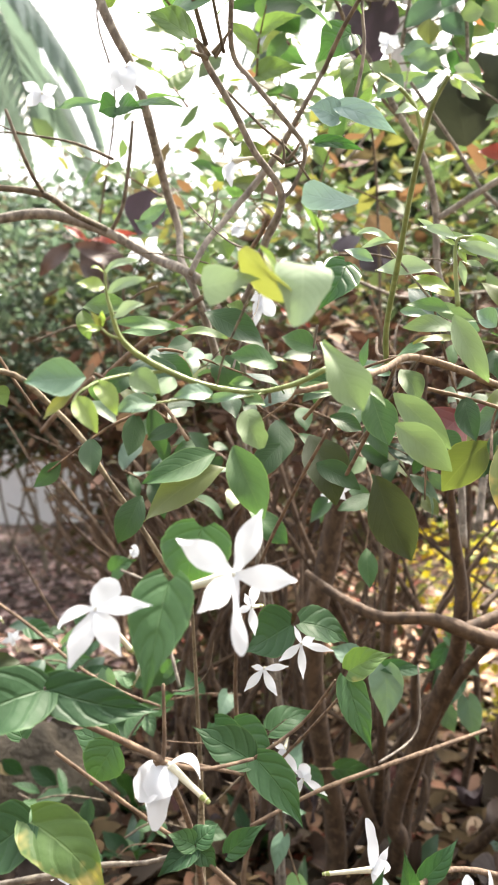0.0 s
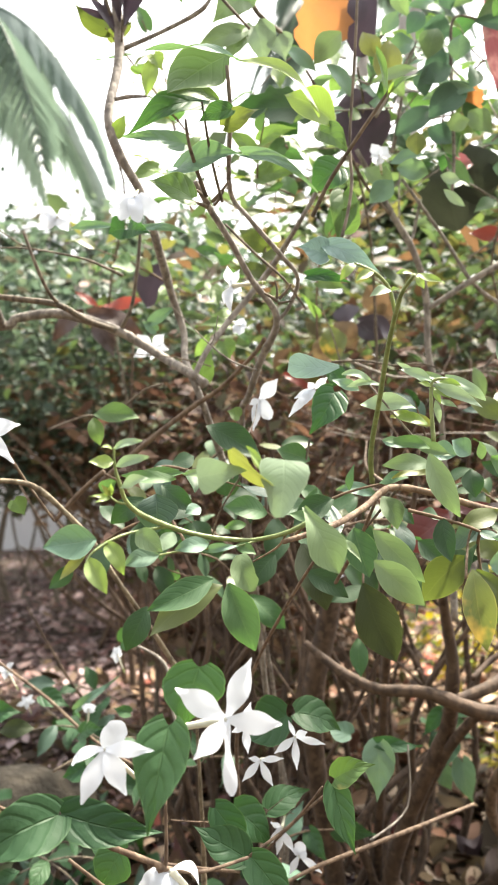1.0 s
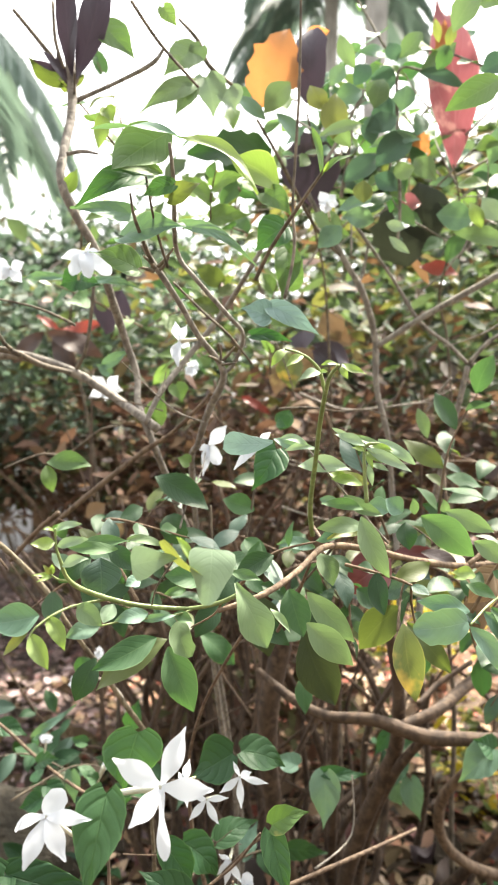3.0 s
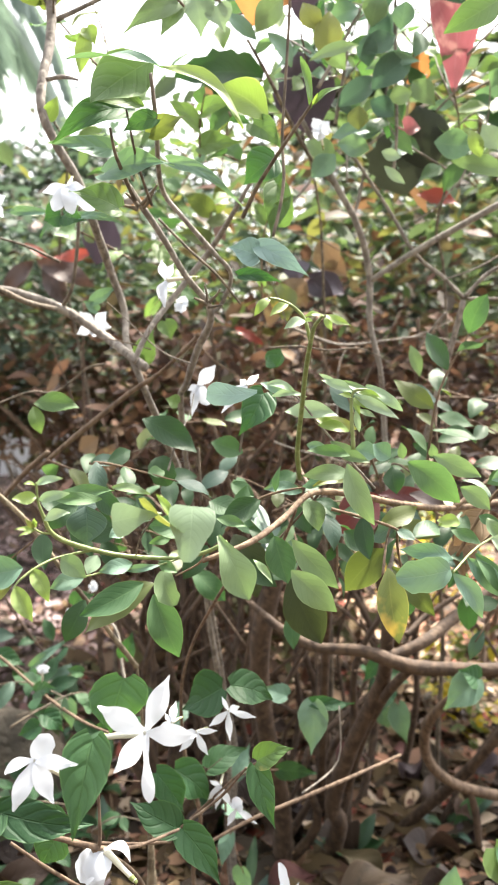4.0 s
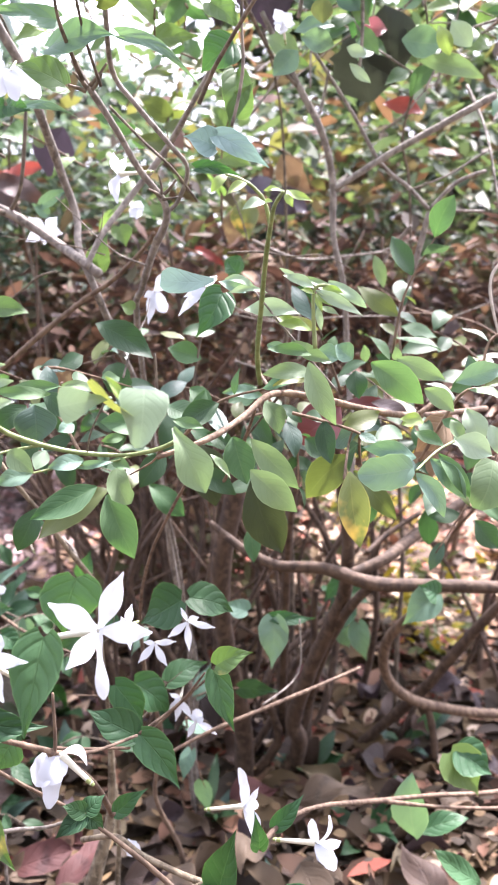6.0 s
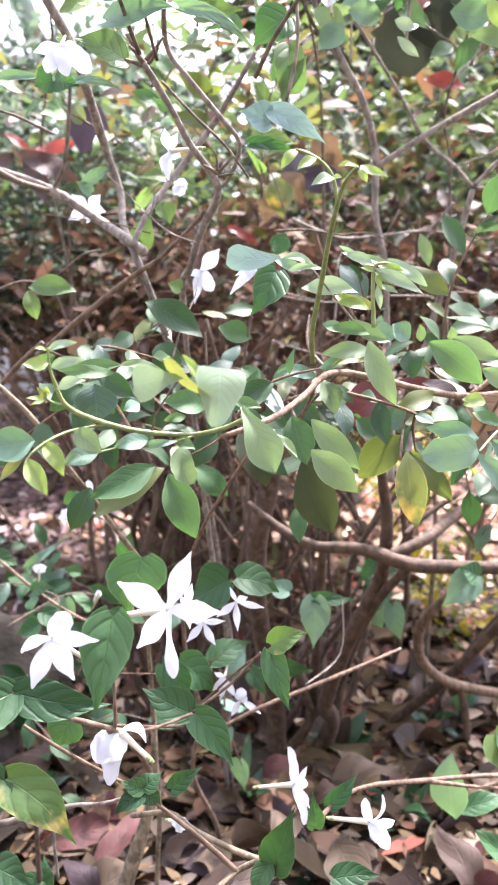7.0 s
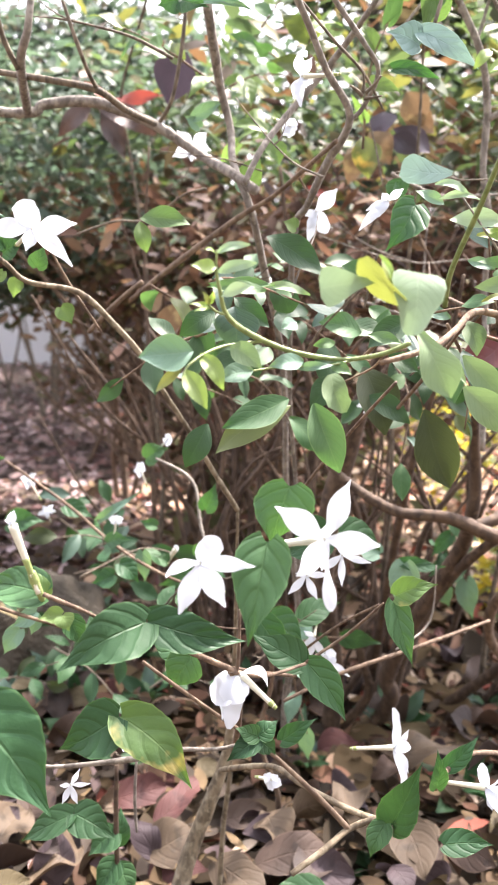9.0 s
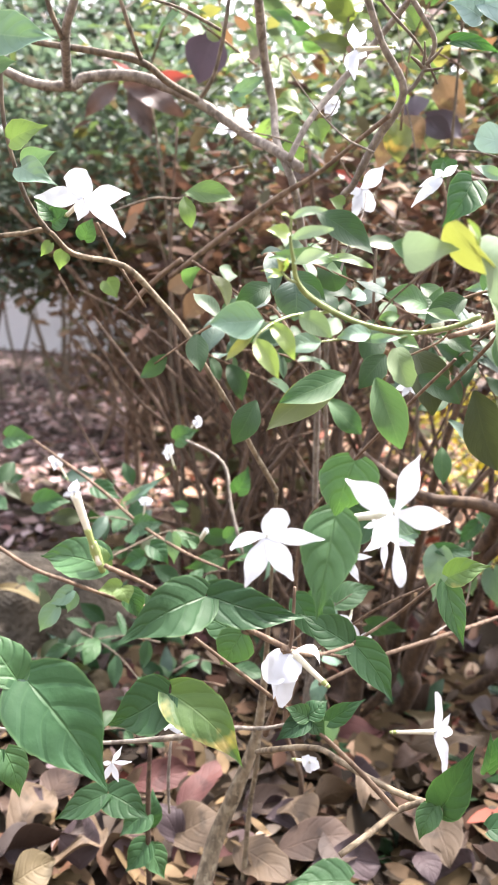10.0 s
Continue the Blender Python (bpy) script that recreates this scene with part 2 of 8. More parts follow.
M_PETAL = petal_material()
M_TUBE = plain_noise_material("flower_tube", (0.62, 0.62, 0.48), (0.75, 0.75, 0.64), 120, 0.5, 0.1)
M_THROAT = plain_noise_material("flower_throat", (0.42, 0.43, 0.36), (0.6, 0.6, 0.52), 200, 0.6, 0.1)
M_CALYX = plain_noise_material("calyx", (0.22, 0.28, 0.09), (0.30, 0.37, 0.13), 150, 0.5, 0.1)
M_TWIG = bark_material("grey_twig", (0.115, 0.100, 0.085), (0.25, 0.225, 0.195), 70, lichen=(0.28, 0.255, 0.215))
M_BARK = bark_material("rough_brown_bark", (0.075, 0.058, 0.036), (0.215, 0.172, 0.112), 60, lichen=(0.26, 0.225, 0.155))
M_TWIG_TAN = bark_material("tan_branch", (0.115, 0.075, 0.048), (0.24, 0.168, 0.105), 70)
M_TWIG_DARK = bark_material("dark_twig", (0.07, 0.057, 0.0424), (0.19, 0.155, 0.112), 70)
M_TWIG_BROWN = bark_material("brown_twig", (0.092, 0.060, 0.040), (0.20, 0.142, 0.095), 70)
M_TWIG_GREEN = bark_material("green_shoot", (0.14, 0.19, 0.06), (0.24, 0.30, 0.11), 60, 0.5)
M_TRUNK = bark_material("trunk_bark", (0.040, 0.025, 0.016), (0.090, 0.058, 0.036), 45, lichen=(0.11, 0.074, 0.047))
M_GROUND = plain_noise_material("ground_earth", (0.045, 0.032, 0.024), (0.11, 0.08, 0.06), 9, 0.95, 0.8)
M_ROCK = plain_noise_material("rock_grey_brown", (0.030, 0.026, 0.018), (0.085, 0.071, 0.050), 14, 0.9, 1.0)
M_WALL = plain_noise_material("white_wall", (0.78, 0.81, 0.86), (0.84, 0.86, 0.89), 3, 0.8, 0.1)
# kept dark so that the added wall throws little light forward
M_SKY_BLOCK = plain_noise_material("grey_plaster", (0.13, 0.125, 0.115), (0.18, 0.175, 0.16), 2, 0.9, 0.2)
M_PALM = leaf_material("palm_leaflet", (0.13, 0.19, 0.165), (0.19, 0.25, 0.22), (0.2, 0.26, 0.16), 0.35, 0.35, (1.1, 1.15, 0.95), veins=0)
M_PALMTRUNK = bark_material("palm_trunk", (0.26, 0.25, 0.23), (0.44, 0.42, 0.39), 4)


# ---------------------------------------------------------------- building helpers
OUTLINE = {
    "heart": ((0, 0.30), (0.03, 0.56), (0.08, 0.80), (0.16, 0.96), (0.26, 1.0), (0.38, 0.95), (0.50, 0.82), (0.61, 0.63), (0.71, 0.42), (0.80, 0.24), (0.88, 0.12), (0.95, 0.055), (1, 0.01)),
    "oval": ((0, 0.06), (0.08, 0.35), (0.20, 0.69), (0.35, 0.95), (0.48, 1.0), (0.63, 0.90), (0.77, 0.66), (0.88, 0.37), (0.95, 0.16), (1, 0.02)),
    "petal": ((0, 0.24), (0.10, 0.34), (0.22, 0.60), (0.35, 0.90), (0.47, 1.0), (0.58, 0.97), (0.70, 0.78), (0.80, 0.50), (0.87, 0.30), (0.94, 0.20), (1, 0.06)),
    "club": ((0, 0.55), (0.15, 0.60), (0.30, 0.48), (0.45, 0.50), (0.58, 0.78), (0.72, 1.0), (0.85, 0.92), (0.94, 0.60), (1, 0.15)),
    "wing": ((0, 0.50), (0.04, 0.90), (0.14, 1.0), (0.30, 0.88), (0.48, 0.60), (0.64, 0.36), (0.82, 0.20), (1, 0.03)),
    "shield": ((0, 0.70), (0.04, 0.94), (0.20, 1.0), (0.42, 0.90), (0.60, 0.66), (0.76, 0.50), (0.90, 0.40), (1, 0.16)),
    "drop": ((0, 0.10), (0.15, 0.28), (0.32, 0.56), (0.50, 0.86), (0.64, 1.0), (0.77, 0.92), (0.88, 0.58), (0.95, 0.28), (1, 0.04)),
    "spatula": ((0, 0.14), (0.12, 0.30), (0.30, 0.56), (0.50, 0.80), (0.70, 0.98), (0.85, 1.0), (0.95, 0.84), (1, 0.55)),
    "broad": ((0, 0.30), (0.08, 0.62), (0.22, 0.88), (0.36, 0.96), (0.50, 1.0), (0.64, 0.90), (0.78, 0.94), (0.90, 0.62), (1, 0.22)),
    "ragged": ((0, 0.10), (0.10, 0.50), (0.18, 0.92), (0.27, 0.70), (0.38, 1.0), (0.46, 0.78), (0.58, 0.96), (0.66, 0.52), (0.76, 0.60), (0.88, 0.30), (1, 0.05)),
    "lance": ((0, 0.05), (0.15, 0.50), (0.35, 0.95), (0.50, 1.0), (0.68, 0.82), (0.85, 0.42), (1, 0.01)),
}


def part(name, data, material, parent, label=""):
    """Links mesh data, or a bmesh, as one mesh object under a thing or part."""
    if isinstance(data, bmesh.types.BMesh):
        me = bpy.data.meshes.new(name)
        data.to_mesh(me)
        data.free()
        data = me
    if material and not data.materials:
        data.materials.append(material)
    ob = new(name, data)
    if parent is not None:
        ob.parent = parent
    return tagged(ob, label)


def thing(name, at, label, category, group="", kind=""):
    ob = new(name)
    ob.location = at
    ob.empty_display_size = 0.02
    bpy.context.view_layer.update()
    return tagged(ob, label, category, group, kind)


def smooth(me):
    for p in me.polygons:
        p.use_smooth = True
    return me


def blade(length, width, kind, fold=0.18, arch=0.08, wave=0.03, twist=0.0, nu=14, nv=6, seed=0, stray=1.0):
    """A leaf or petal blade along +x, with its face to +z. It starts and ends at z = 0."""
    rng = random.Random(seed)
    ph, ph2 = rng.uniform(0, 6.28), rng.uniform(0, 6.28)
    bias, curl, roll_ = (stray * rng.uniform(-a, a) for a in (0.06, 0.10, 0.35))
    prof = OUTLINE[kind]
    quilt, scallop = (rng.uniform(0.012, 0.019), 0.018) if kind == "heart" else (0.0, 0.008)
    if kind == "heart" and length > 0.02:
        nu, nv = 30, 10
    us = [p[0] for p in prof]
    ws = [p[1] for p in prof]
    verts, faces, uvs = [], [], []
    for i in range(nu + 1):
        u = i / nu
        w = np.interp(u, us, ws) * width / 2
        for j in range(nv + 1):
            v = 2 * j / nv - 1
            back = -0.10 * length * abs(v) ** 1.5 * max(0, 1 - u / 0.2) if kind == "heart" else 0
            x = u * length + back
            y = v * w * (1 + scallop * math.sin(26 * u + ph + 3 * v) + 0.6 * scallop * math.sin(61 * u + ph2)) + bias * length * math.sin(math.pi * u)
            z = fold * abs(v) ** 1.2 * w + arch * length * 4 * u * (1 - u)
            z += wave * length * abs(v) * math.sin(7 * u + ph + (2 if v > 0 else 0)) + 0.4 * wave * length * math.sin(5 * u + ph2)
            z += twist * v * w * (u - 0.5) * 2 + curl * length * (u ** 3 - u) + roll_ * v * abs(v) * w * u
            # tissue puffs up between the sunken side veins
            z += quilt * length * abs(v) ** 0.6 * (1 - abs(v) ** 6) * math.sin(math.pi * u) ** 0.5 * math.cos(2 * math.pi * 4.5 * (u - 0.34 * abs(v) ** 1.4 + 0.08))
            verts.append((x, y, z))
            uvs.append((u, (v + 1) / 2))
    for i in range(nu):
        for j in range(nv):
            a = i * (nv + 1) + j
            faces.append((a, a + nv + 1, a + nv + 2, a + 1))
    me = bpy.data.meshes.new(kind)
    me.from_pydata(verts, [], faces)
    lay = me.uv_layers.new(name="UVMap")
    for lp in me.loops:
        lay.data[lp.index].uv = uvs[lp.vertex_index]
    return smooth(me)


def basis(base, tip, normal):
    x = (Vector(tip) - Vector(base)).normalized()
    y = Vector(normal).cross(x)
    if y.length < 1e-4:
        y = x.orthogonal()
    y.normalize()
    z = x.cross(y)
    m = Matrix((x, y, z)).transposed().to_4x4()
    m.translation = base
    return m


LEAF_COUNT = [0]


def leaf(plant, base, tip, width, normal, kind, material, fold=0.25, arch=0.085, wave=0.035, name="leaf", label=""):
    LEAF_COUNT[0] += 1
    length = (Vector(tip) - Vector(base)).length
    me = blade(length, width, kind, fold, arch, wave, random.Random(LEAF_COUNT[0]).uniform(-0.25, 0.25), seed=LEAF_COUNT[0])
    ob = part(name, me, material, plant, label)
    ob.matrix_local = plant.matrix_world.inverted() @ basis(base, tip, normal)
    return ob


def tube_mesh(points, sides=8, smooth_steps=5, knots=0.0, seed=0):
    """A tapering tube through points (x, y, z, radius)."""
    P = [np.array(p, float) for p in points]
    if len(P) == 2:
        P = [P[0], (P[0] + P[1]) / 2, P[1]]
    path = []
    for i in range(len(P) - 1):
        p0, p1, p2, p3 = P[max(i - 1, 0)], P[i], P[i + 1], P[min(i + 2, len(P) - 1)]
        for k in range(smooth_steps):
            t = k / smooth_steps
            path.append(0.5 * (2 * p1 + (p2 - p0) * t + (2 * p0 - 5 * p1 + 4 * p2 - p3) * t * t + (3 * p1 - p0 - 3 * p2 + p3) * t ** 3))
    path.append(P[-1])
    rng = random.Random(seed)
    verts, faces = [], []
    side = None
    for i, q in enumerate(path):
        d = Vector(path[min(i + 1, len(path) - 1)][:3] - path[max(i - 1, 0)][:3]).normalized()
        side = (d.orthogonal() if side is None else side - d * side.dot(d)).normalized()
        up = d.cross(side)
        r = max(q[3], 0.0003) * (1 + knots * (rng.uniform(0.5, 1.5) if rng.random() < 0.1 else rng.uniform(-0.25, 0.25)))
        for s in range(sides):
            a = 2 * math.pi * s / sides
            rr = r * (1 + 0.5 * knots * rng.uniform(-1, 1))
            verts.append(Vector(q[:3]) + side * math.cos(a) * rr + up * math.sin(a) * rr)
    for i in range(len(path) - 1):
        for s in range(sides):
            a, b = i * sides + s, i * sides + (s + 1) % sides
            faces.append((a, b, b + sides, a + sides))
    faces.append(tuple(range(sides))[::-1])
    faces.append(tuple(range(len(verts) - sides, len(verts))))
    me = bpy.data.meshes.new("tube")
    me.from_pydata(verts, [], faces)
    return smooth(me)


def stem(plant, points, material, name="stem", knots=0.08, sides=9, label=""):
    LEAF_COUNT[0] += 1
    ob = part(name, tube_mesh(points, sides, knots=knots, seed=LEAF_COUNT[0]), material, plant, label)
    ob.matrix_local = plant.matrix_world.inverted()
    return ob


def flower(plant, centre, lobes, foot, tube=0.0014, width=0.0, cup=0.0045):
    """A white five-lobed flower: a slim tube from its foot to the centre, and a petal to each tip. A lobe is its tip's place and its
    width, then, where it differs from the rest, its outline, its arch and the way that it faces."""
    LEAF_COUNT[0] += 1
    c, f = Vector(centre), Vector(foot)
    back = (f - c).normalized()
    ob = part("flower", tube_mesh([(*f, tube * 0.7), (*(f * 0.5 + c * 0.5), tube * 0.85), (*(c + back * 0.001), tube * 1.2)], 8, knots=0.0), M_TUBE, plant)
    ob.matrix_local = plant.matrix_world.inverted()
    part("throat", tube_mesh([(*(c + back * 0.001), tube * 0.6), (*(c - back * 0.0004), tube * 0.7)], 8), M_THROAT, ob)
    part("calyx", tube_mesh([(*(f + back * 0.0015), tube * 0.5), (*(f - back * (cup - 0.0015)), tube * 0.95)], 8), M_CALYX, ob)
    for i, lobe in enumerate(lobes):
        tip, wide, kind, arch, face = lobe if len(lobe) == 5 else (*lobe, None) if len(lobe) == 4 else (*lobe, "petal", 0.05, None) if len(lobe) == 2 else (lobe, width, "petal", 0.06, None)
        tip, seed = Vector(tip), LEAF_COUNT[0] * 7 + i
        me = blade((tip - c).length, wide, kind, 0.07, arch, 0.03, random.Random(seed).uniform(-0.25, 0.25), 16, 6, seed, 0.35)
        p = part("petal", me, M_PETAL, ob)
        p.matrix_local = basis(c, tip, Vector(face) if face else -back * 0.5 + Vector((0.05, -0.75, 0.15)))
    return ob


ROUGH_LEAF = ((0, 0.04), (0.35, 0.9), (0.7, 0.75), (1, 0.0))
FINE_LEAF = ((0, 0.06), (0.15, 0.55), (0.35, 0.93), (0.55, 1.0), (0.78, 0.72), (0.92, 0.34), (1, 0.02))


def scatter_leaves(count, place, size, seed, aspect=0.5, tilt=None, prof=ROUGH_LEAF):
    """Mesh data of many small folded leaves: place(rng) gives a point or None, size a range of lengths."""
    rng = np.random.default_rng(seed)
    rows = len(prof)
    pu, pw, pv = np.repeat([p[0] for p in prof], 3), np.repeat([p[1] for p in prof], 3), np.tile([-1.0, 0.0, 1.0], rows)
    verts, made = [], 0
    while made < count:
        p = place(rng)
        if p is None:
            continue
        made += 1
        L = rng.uniform(*size)
        W = L * aspect * rng.uniform(0.75, 1.2) / 2
        az, el = rng.uniform(0, 2 * math.pi), rng.uniform(-0.9, 0.5) if tilt is None else rng.uniform(*tilt)
        x = np.array((math.cos(az) * math.cos(el), math.sin(az) * math.cos(el), math.sin(el)))
        y = np.cross((rng.normal(0, 0.45), rng.normal(0, 0.45), 1.0), x)
        y /= np.linalg.norm(y)
        z = np.cross(x, y)
        f, bend, tw, s = rng.uniform(-0.1, 0.5), rng.uniform(-0.2, 0.25), rng.uniform(-0.5, 0.5), rng.uniform(-0.12, 0.12)
        a, b = pu * L, pv * pw * W + s * L * np.sin(pu * 3)
        c = np.abs(pv) * pw * W * f - bend * L * pu * pu + tw * pv * pw * W * (pu - 0.4)
        verts.append(p + np.outer(a, x) + np.outer(b, y) + np.outer(c, z))
    one = np.array([(i * 3 + j, i * 3 + j + 3, i * 3 + j + 4, i * 3 + j + 1) for i in range(rows - 1) for j in range(2)])
    faces = (one[None] + np.arange(count)[:, None, None] * rows * 3).reshape(-1, 4)
    me = bpy.data.meshes.new("leaves")
    me.from_pydata(np.concatenate(verts).tolist(), [], faces.tolist())
    return smooth(me)


def spray(plant, base, tip, count, size, kind, mats, twig, seed, radius=0.0009, up=0.5):
    """A thin side shoot with leaves on alternate sides and one at its end."""
    rng = random.Random(seed)
    b, t = Vector(base), Vector(tip)
    mid = (b + t) / 2 + Vector((rng.gauss(0, 0.008), rng.gauss(0, 0.008), rng.uniform(0.0, 0.02)))
    stem(plant, [(*b, radius * 1.3), (*mid, radius), (*t, radius * 0.5)], twig, sides=6)
    d = (t - b).normalized()
    for i in range(count):
        u = (i + 0.6) / count
        p = (1 - u) ** 2 * b + 2 * u * (1 - u) * (mid * 2 - (b + t) / 2) + u * u * t
        s = 1 if i % 2 else -1
        across = d.cross(Vector((rng.gauss(0, 0.3), -0.6 + rng.gauss(0, 0.3), 0.8))).normalized() * s
        way = (d * rng.uniform(0.2, 0.7) + across * rng.uniform(0.6, 1.0) + Vector((0, 0, rng.uniform(-0.6, 0.15)))).normalized()
        if i == count - 1:
            way = (d + Vector((0, 0, -0.3))).normalized()
        L = rng.uniform(*size)
        n = Vector((rng.gauss(0, 0.35), -0.75 + rng.gauss(0, 0.3), up + rng.gauss(0, 0.25)))
        leaf(plant, p, p + way * L, L * rng.uniform(0.42, 0.56), n, kind, rng.choice(mats), rng.uniform(0.05, 0.3), rng.uniform(0.02, 0.12), 0.03)


def fill(plant, number, box, reach, count, size, kind, mats, twig, seed, lean=(0, 0, 0), up=0.5):
    rng = random.Random(seed)
    for k in range(number):
        b = Vector([rng.uniform(box[i], box[i + 3]) for i in range(3)])
        d = Vector((rng.gauss(0, 1) + lean[0], rng.gauss(0, 0.5) + lean[1], rng.gauss(0, 0.5) + lean[2])).normalized()
        spray(plant, b, b + d * rng.uniform(*reach), rng.randint(*count), size, kind, mats, twig, seed * 1000 + k, up=up)


def bare_twigs(plant, number, box, reach, radius, mats, seed, lean=(0, 0, 0)):
    """Thin leafless twigs, crooked, some forked."""
    rng = random.Random(seed)
    for k in range(number):
        p = Vector([rng.uniform(box[i], box[i + 3]) for i in range(3)])
        d = Vector((rng.gauss(0, 1) + lean[0], rng.gauss(0, 0.4) + lean[1], rng.gauss(0, 0.7) + lean[2])).normalized()
        L, r = rng.uniform(*reach), radius * rng.uniform(0.6, 1.4)
        pts = [(*p, r)]
        for i in range(1, 5):
            d = (d + Vector((rng.gauss(0, 0.22), rng.gauss(0, 0.15), rng.gauss(0, 0.22)))).normalized()
            p = p + d * L / 4
            pts.append((*p, r * (1 - 0.17 * i)))
        m = rng.choice(mats)
        stem(plant, pts, m, sides=6)
        if rng.random() < 0.6:
            q = Vector(pts[2][:3])
            e = (d + Vector((rng.gauss(0, 0.8), rng.gauss(0, 0.3), rng.gauss(0, 0.6)))).normalized()
            stem(plant, [(*q, r * 0.6), (*(q + e * L * 0.2), r * 0.5), (*(q + e * L * 0.4 + Vector((0, 0, 0.01))), r * 0.3)], m, sides=5)


# ---------------------------------------------------------------- setting
def ground_height(x, y):
    far = max(0.0, math.hypot(x, y - 0.8) - 0.25)
    return (0.012 * noise.noise(Vector((x * 2.2, y * 2.2, 0))) + 0.006 * noise.noise(Vector((x * 7, y * 7, 3)))) * min(1, 0.4 + far)


def build_ground():
    bm = bmesh.new()
    xs = sorted({*np.linspace(-1.2, 1.6, 57), *np.linspace(-4, 6, 41), -60, -25, -12, -7, 9, 14, 28, 60})
    ys = sorted({*np.linspace(-0.2, 2.2, 49), *np.linspace(-3, 7, 41), -60, -25, -10, -6, 9, 14, 28, 60, 120})
    grid = [[bm.verts.new((x, y, ground_height(x, y))) for x in xs] for y in ys]
    for j in range(len(ys) - 1):
        for i in range(len(xs) - 1):
            bm.faces.new((grid[j][i], grid[j][i + 1], grid[j + 1][i + 1], grid[j + 1][i]))
    ob = part("ground", bm, M_GROUND, None)
    smooth(ob.data)
    tagged(ob, "bare brown earth under a layer of fallen leaves", "ground", kind="structure")


def build_wall():
    bm = bmesh.new()
    bmesh.ops.create_cube(bm, size=1, matrix=Matrix.Translation((-2.2, 4.6, 0.45)) @ Matrix.Diagonal((4.4, 0.16, 0.94, 1)))
    bmesh.ops.bevel(bm, geom=bm.edges[:], offset=0.015, segments=2, affect="EDGES")
    tagged(part("wall_white", bm, M_WALL, None), "low white-painted garden wall behind the hedge", "wall", kind="structure")


def build_rock(at, size):
    bm = bmesh.new()
    bmesh.ops.create_icosphere(bm, subdivisions=4, radius=1)
    for v in bm.verts:
        d = 1 + 0.25 * noise.noise(v.co * 1.4 + Vector((4, 1, 0))) + 0.10 * noise.noise(v.co * 4) + 0.04 * noise.noise(v.co * 11)
        v.co = Vector((v.co.x * size[0], v.co.y * size[1], v.co.z * size[2])) * d
    ob = part("rock", bm, M_ROCK, None)
    smooth(ob.data)
    ob.location = at
    tagged(ob, "rounded grey-brown rock half sunk in leaf litter", "rock")


# added wall, never in view: blocks low sky light from behind the camera
def build_sky_block_wall():
    bm = bmesh.new()
    bmesh.ops.create_cube(bm, size=1, matrix=Matrix.Translation((0, -2.5, 1.5)) @ Matrix.Diagonal((14, 0.2, 3.0, 1)))
    bmesh.ops.bevel(bm, geom=bm.edges[:], offset=0.02, segments=2, affect="EDGES")
    tagged(part("wall_south", bm, M_SKY_BLOCK, None), "unseen plain grey wall added behind the camera to cut the front sky light", "wall", kind="structure")


build_ground()
build_wall()
build_sky_block_wall()


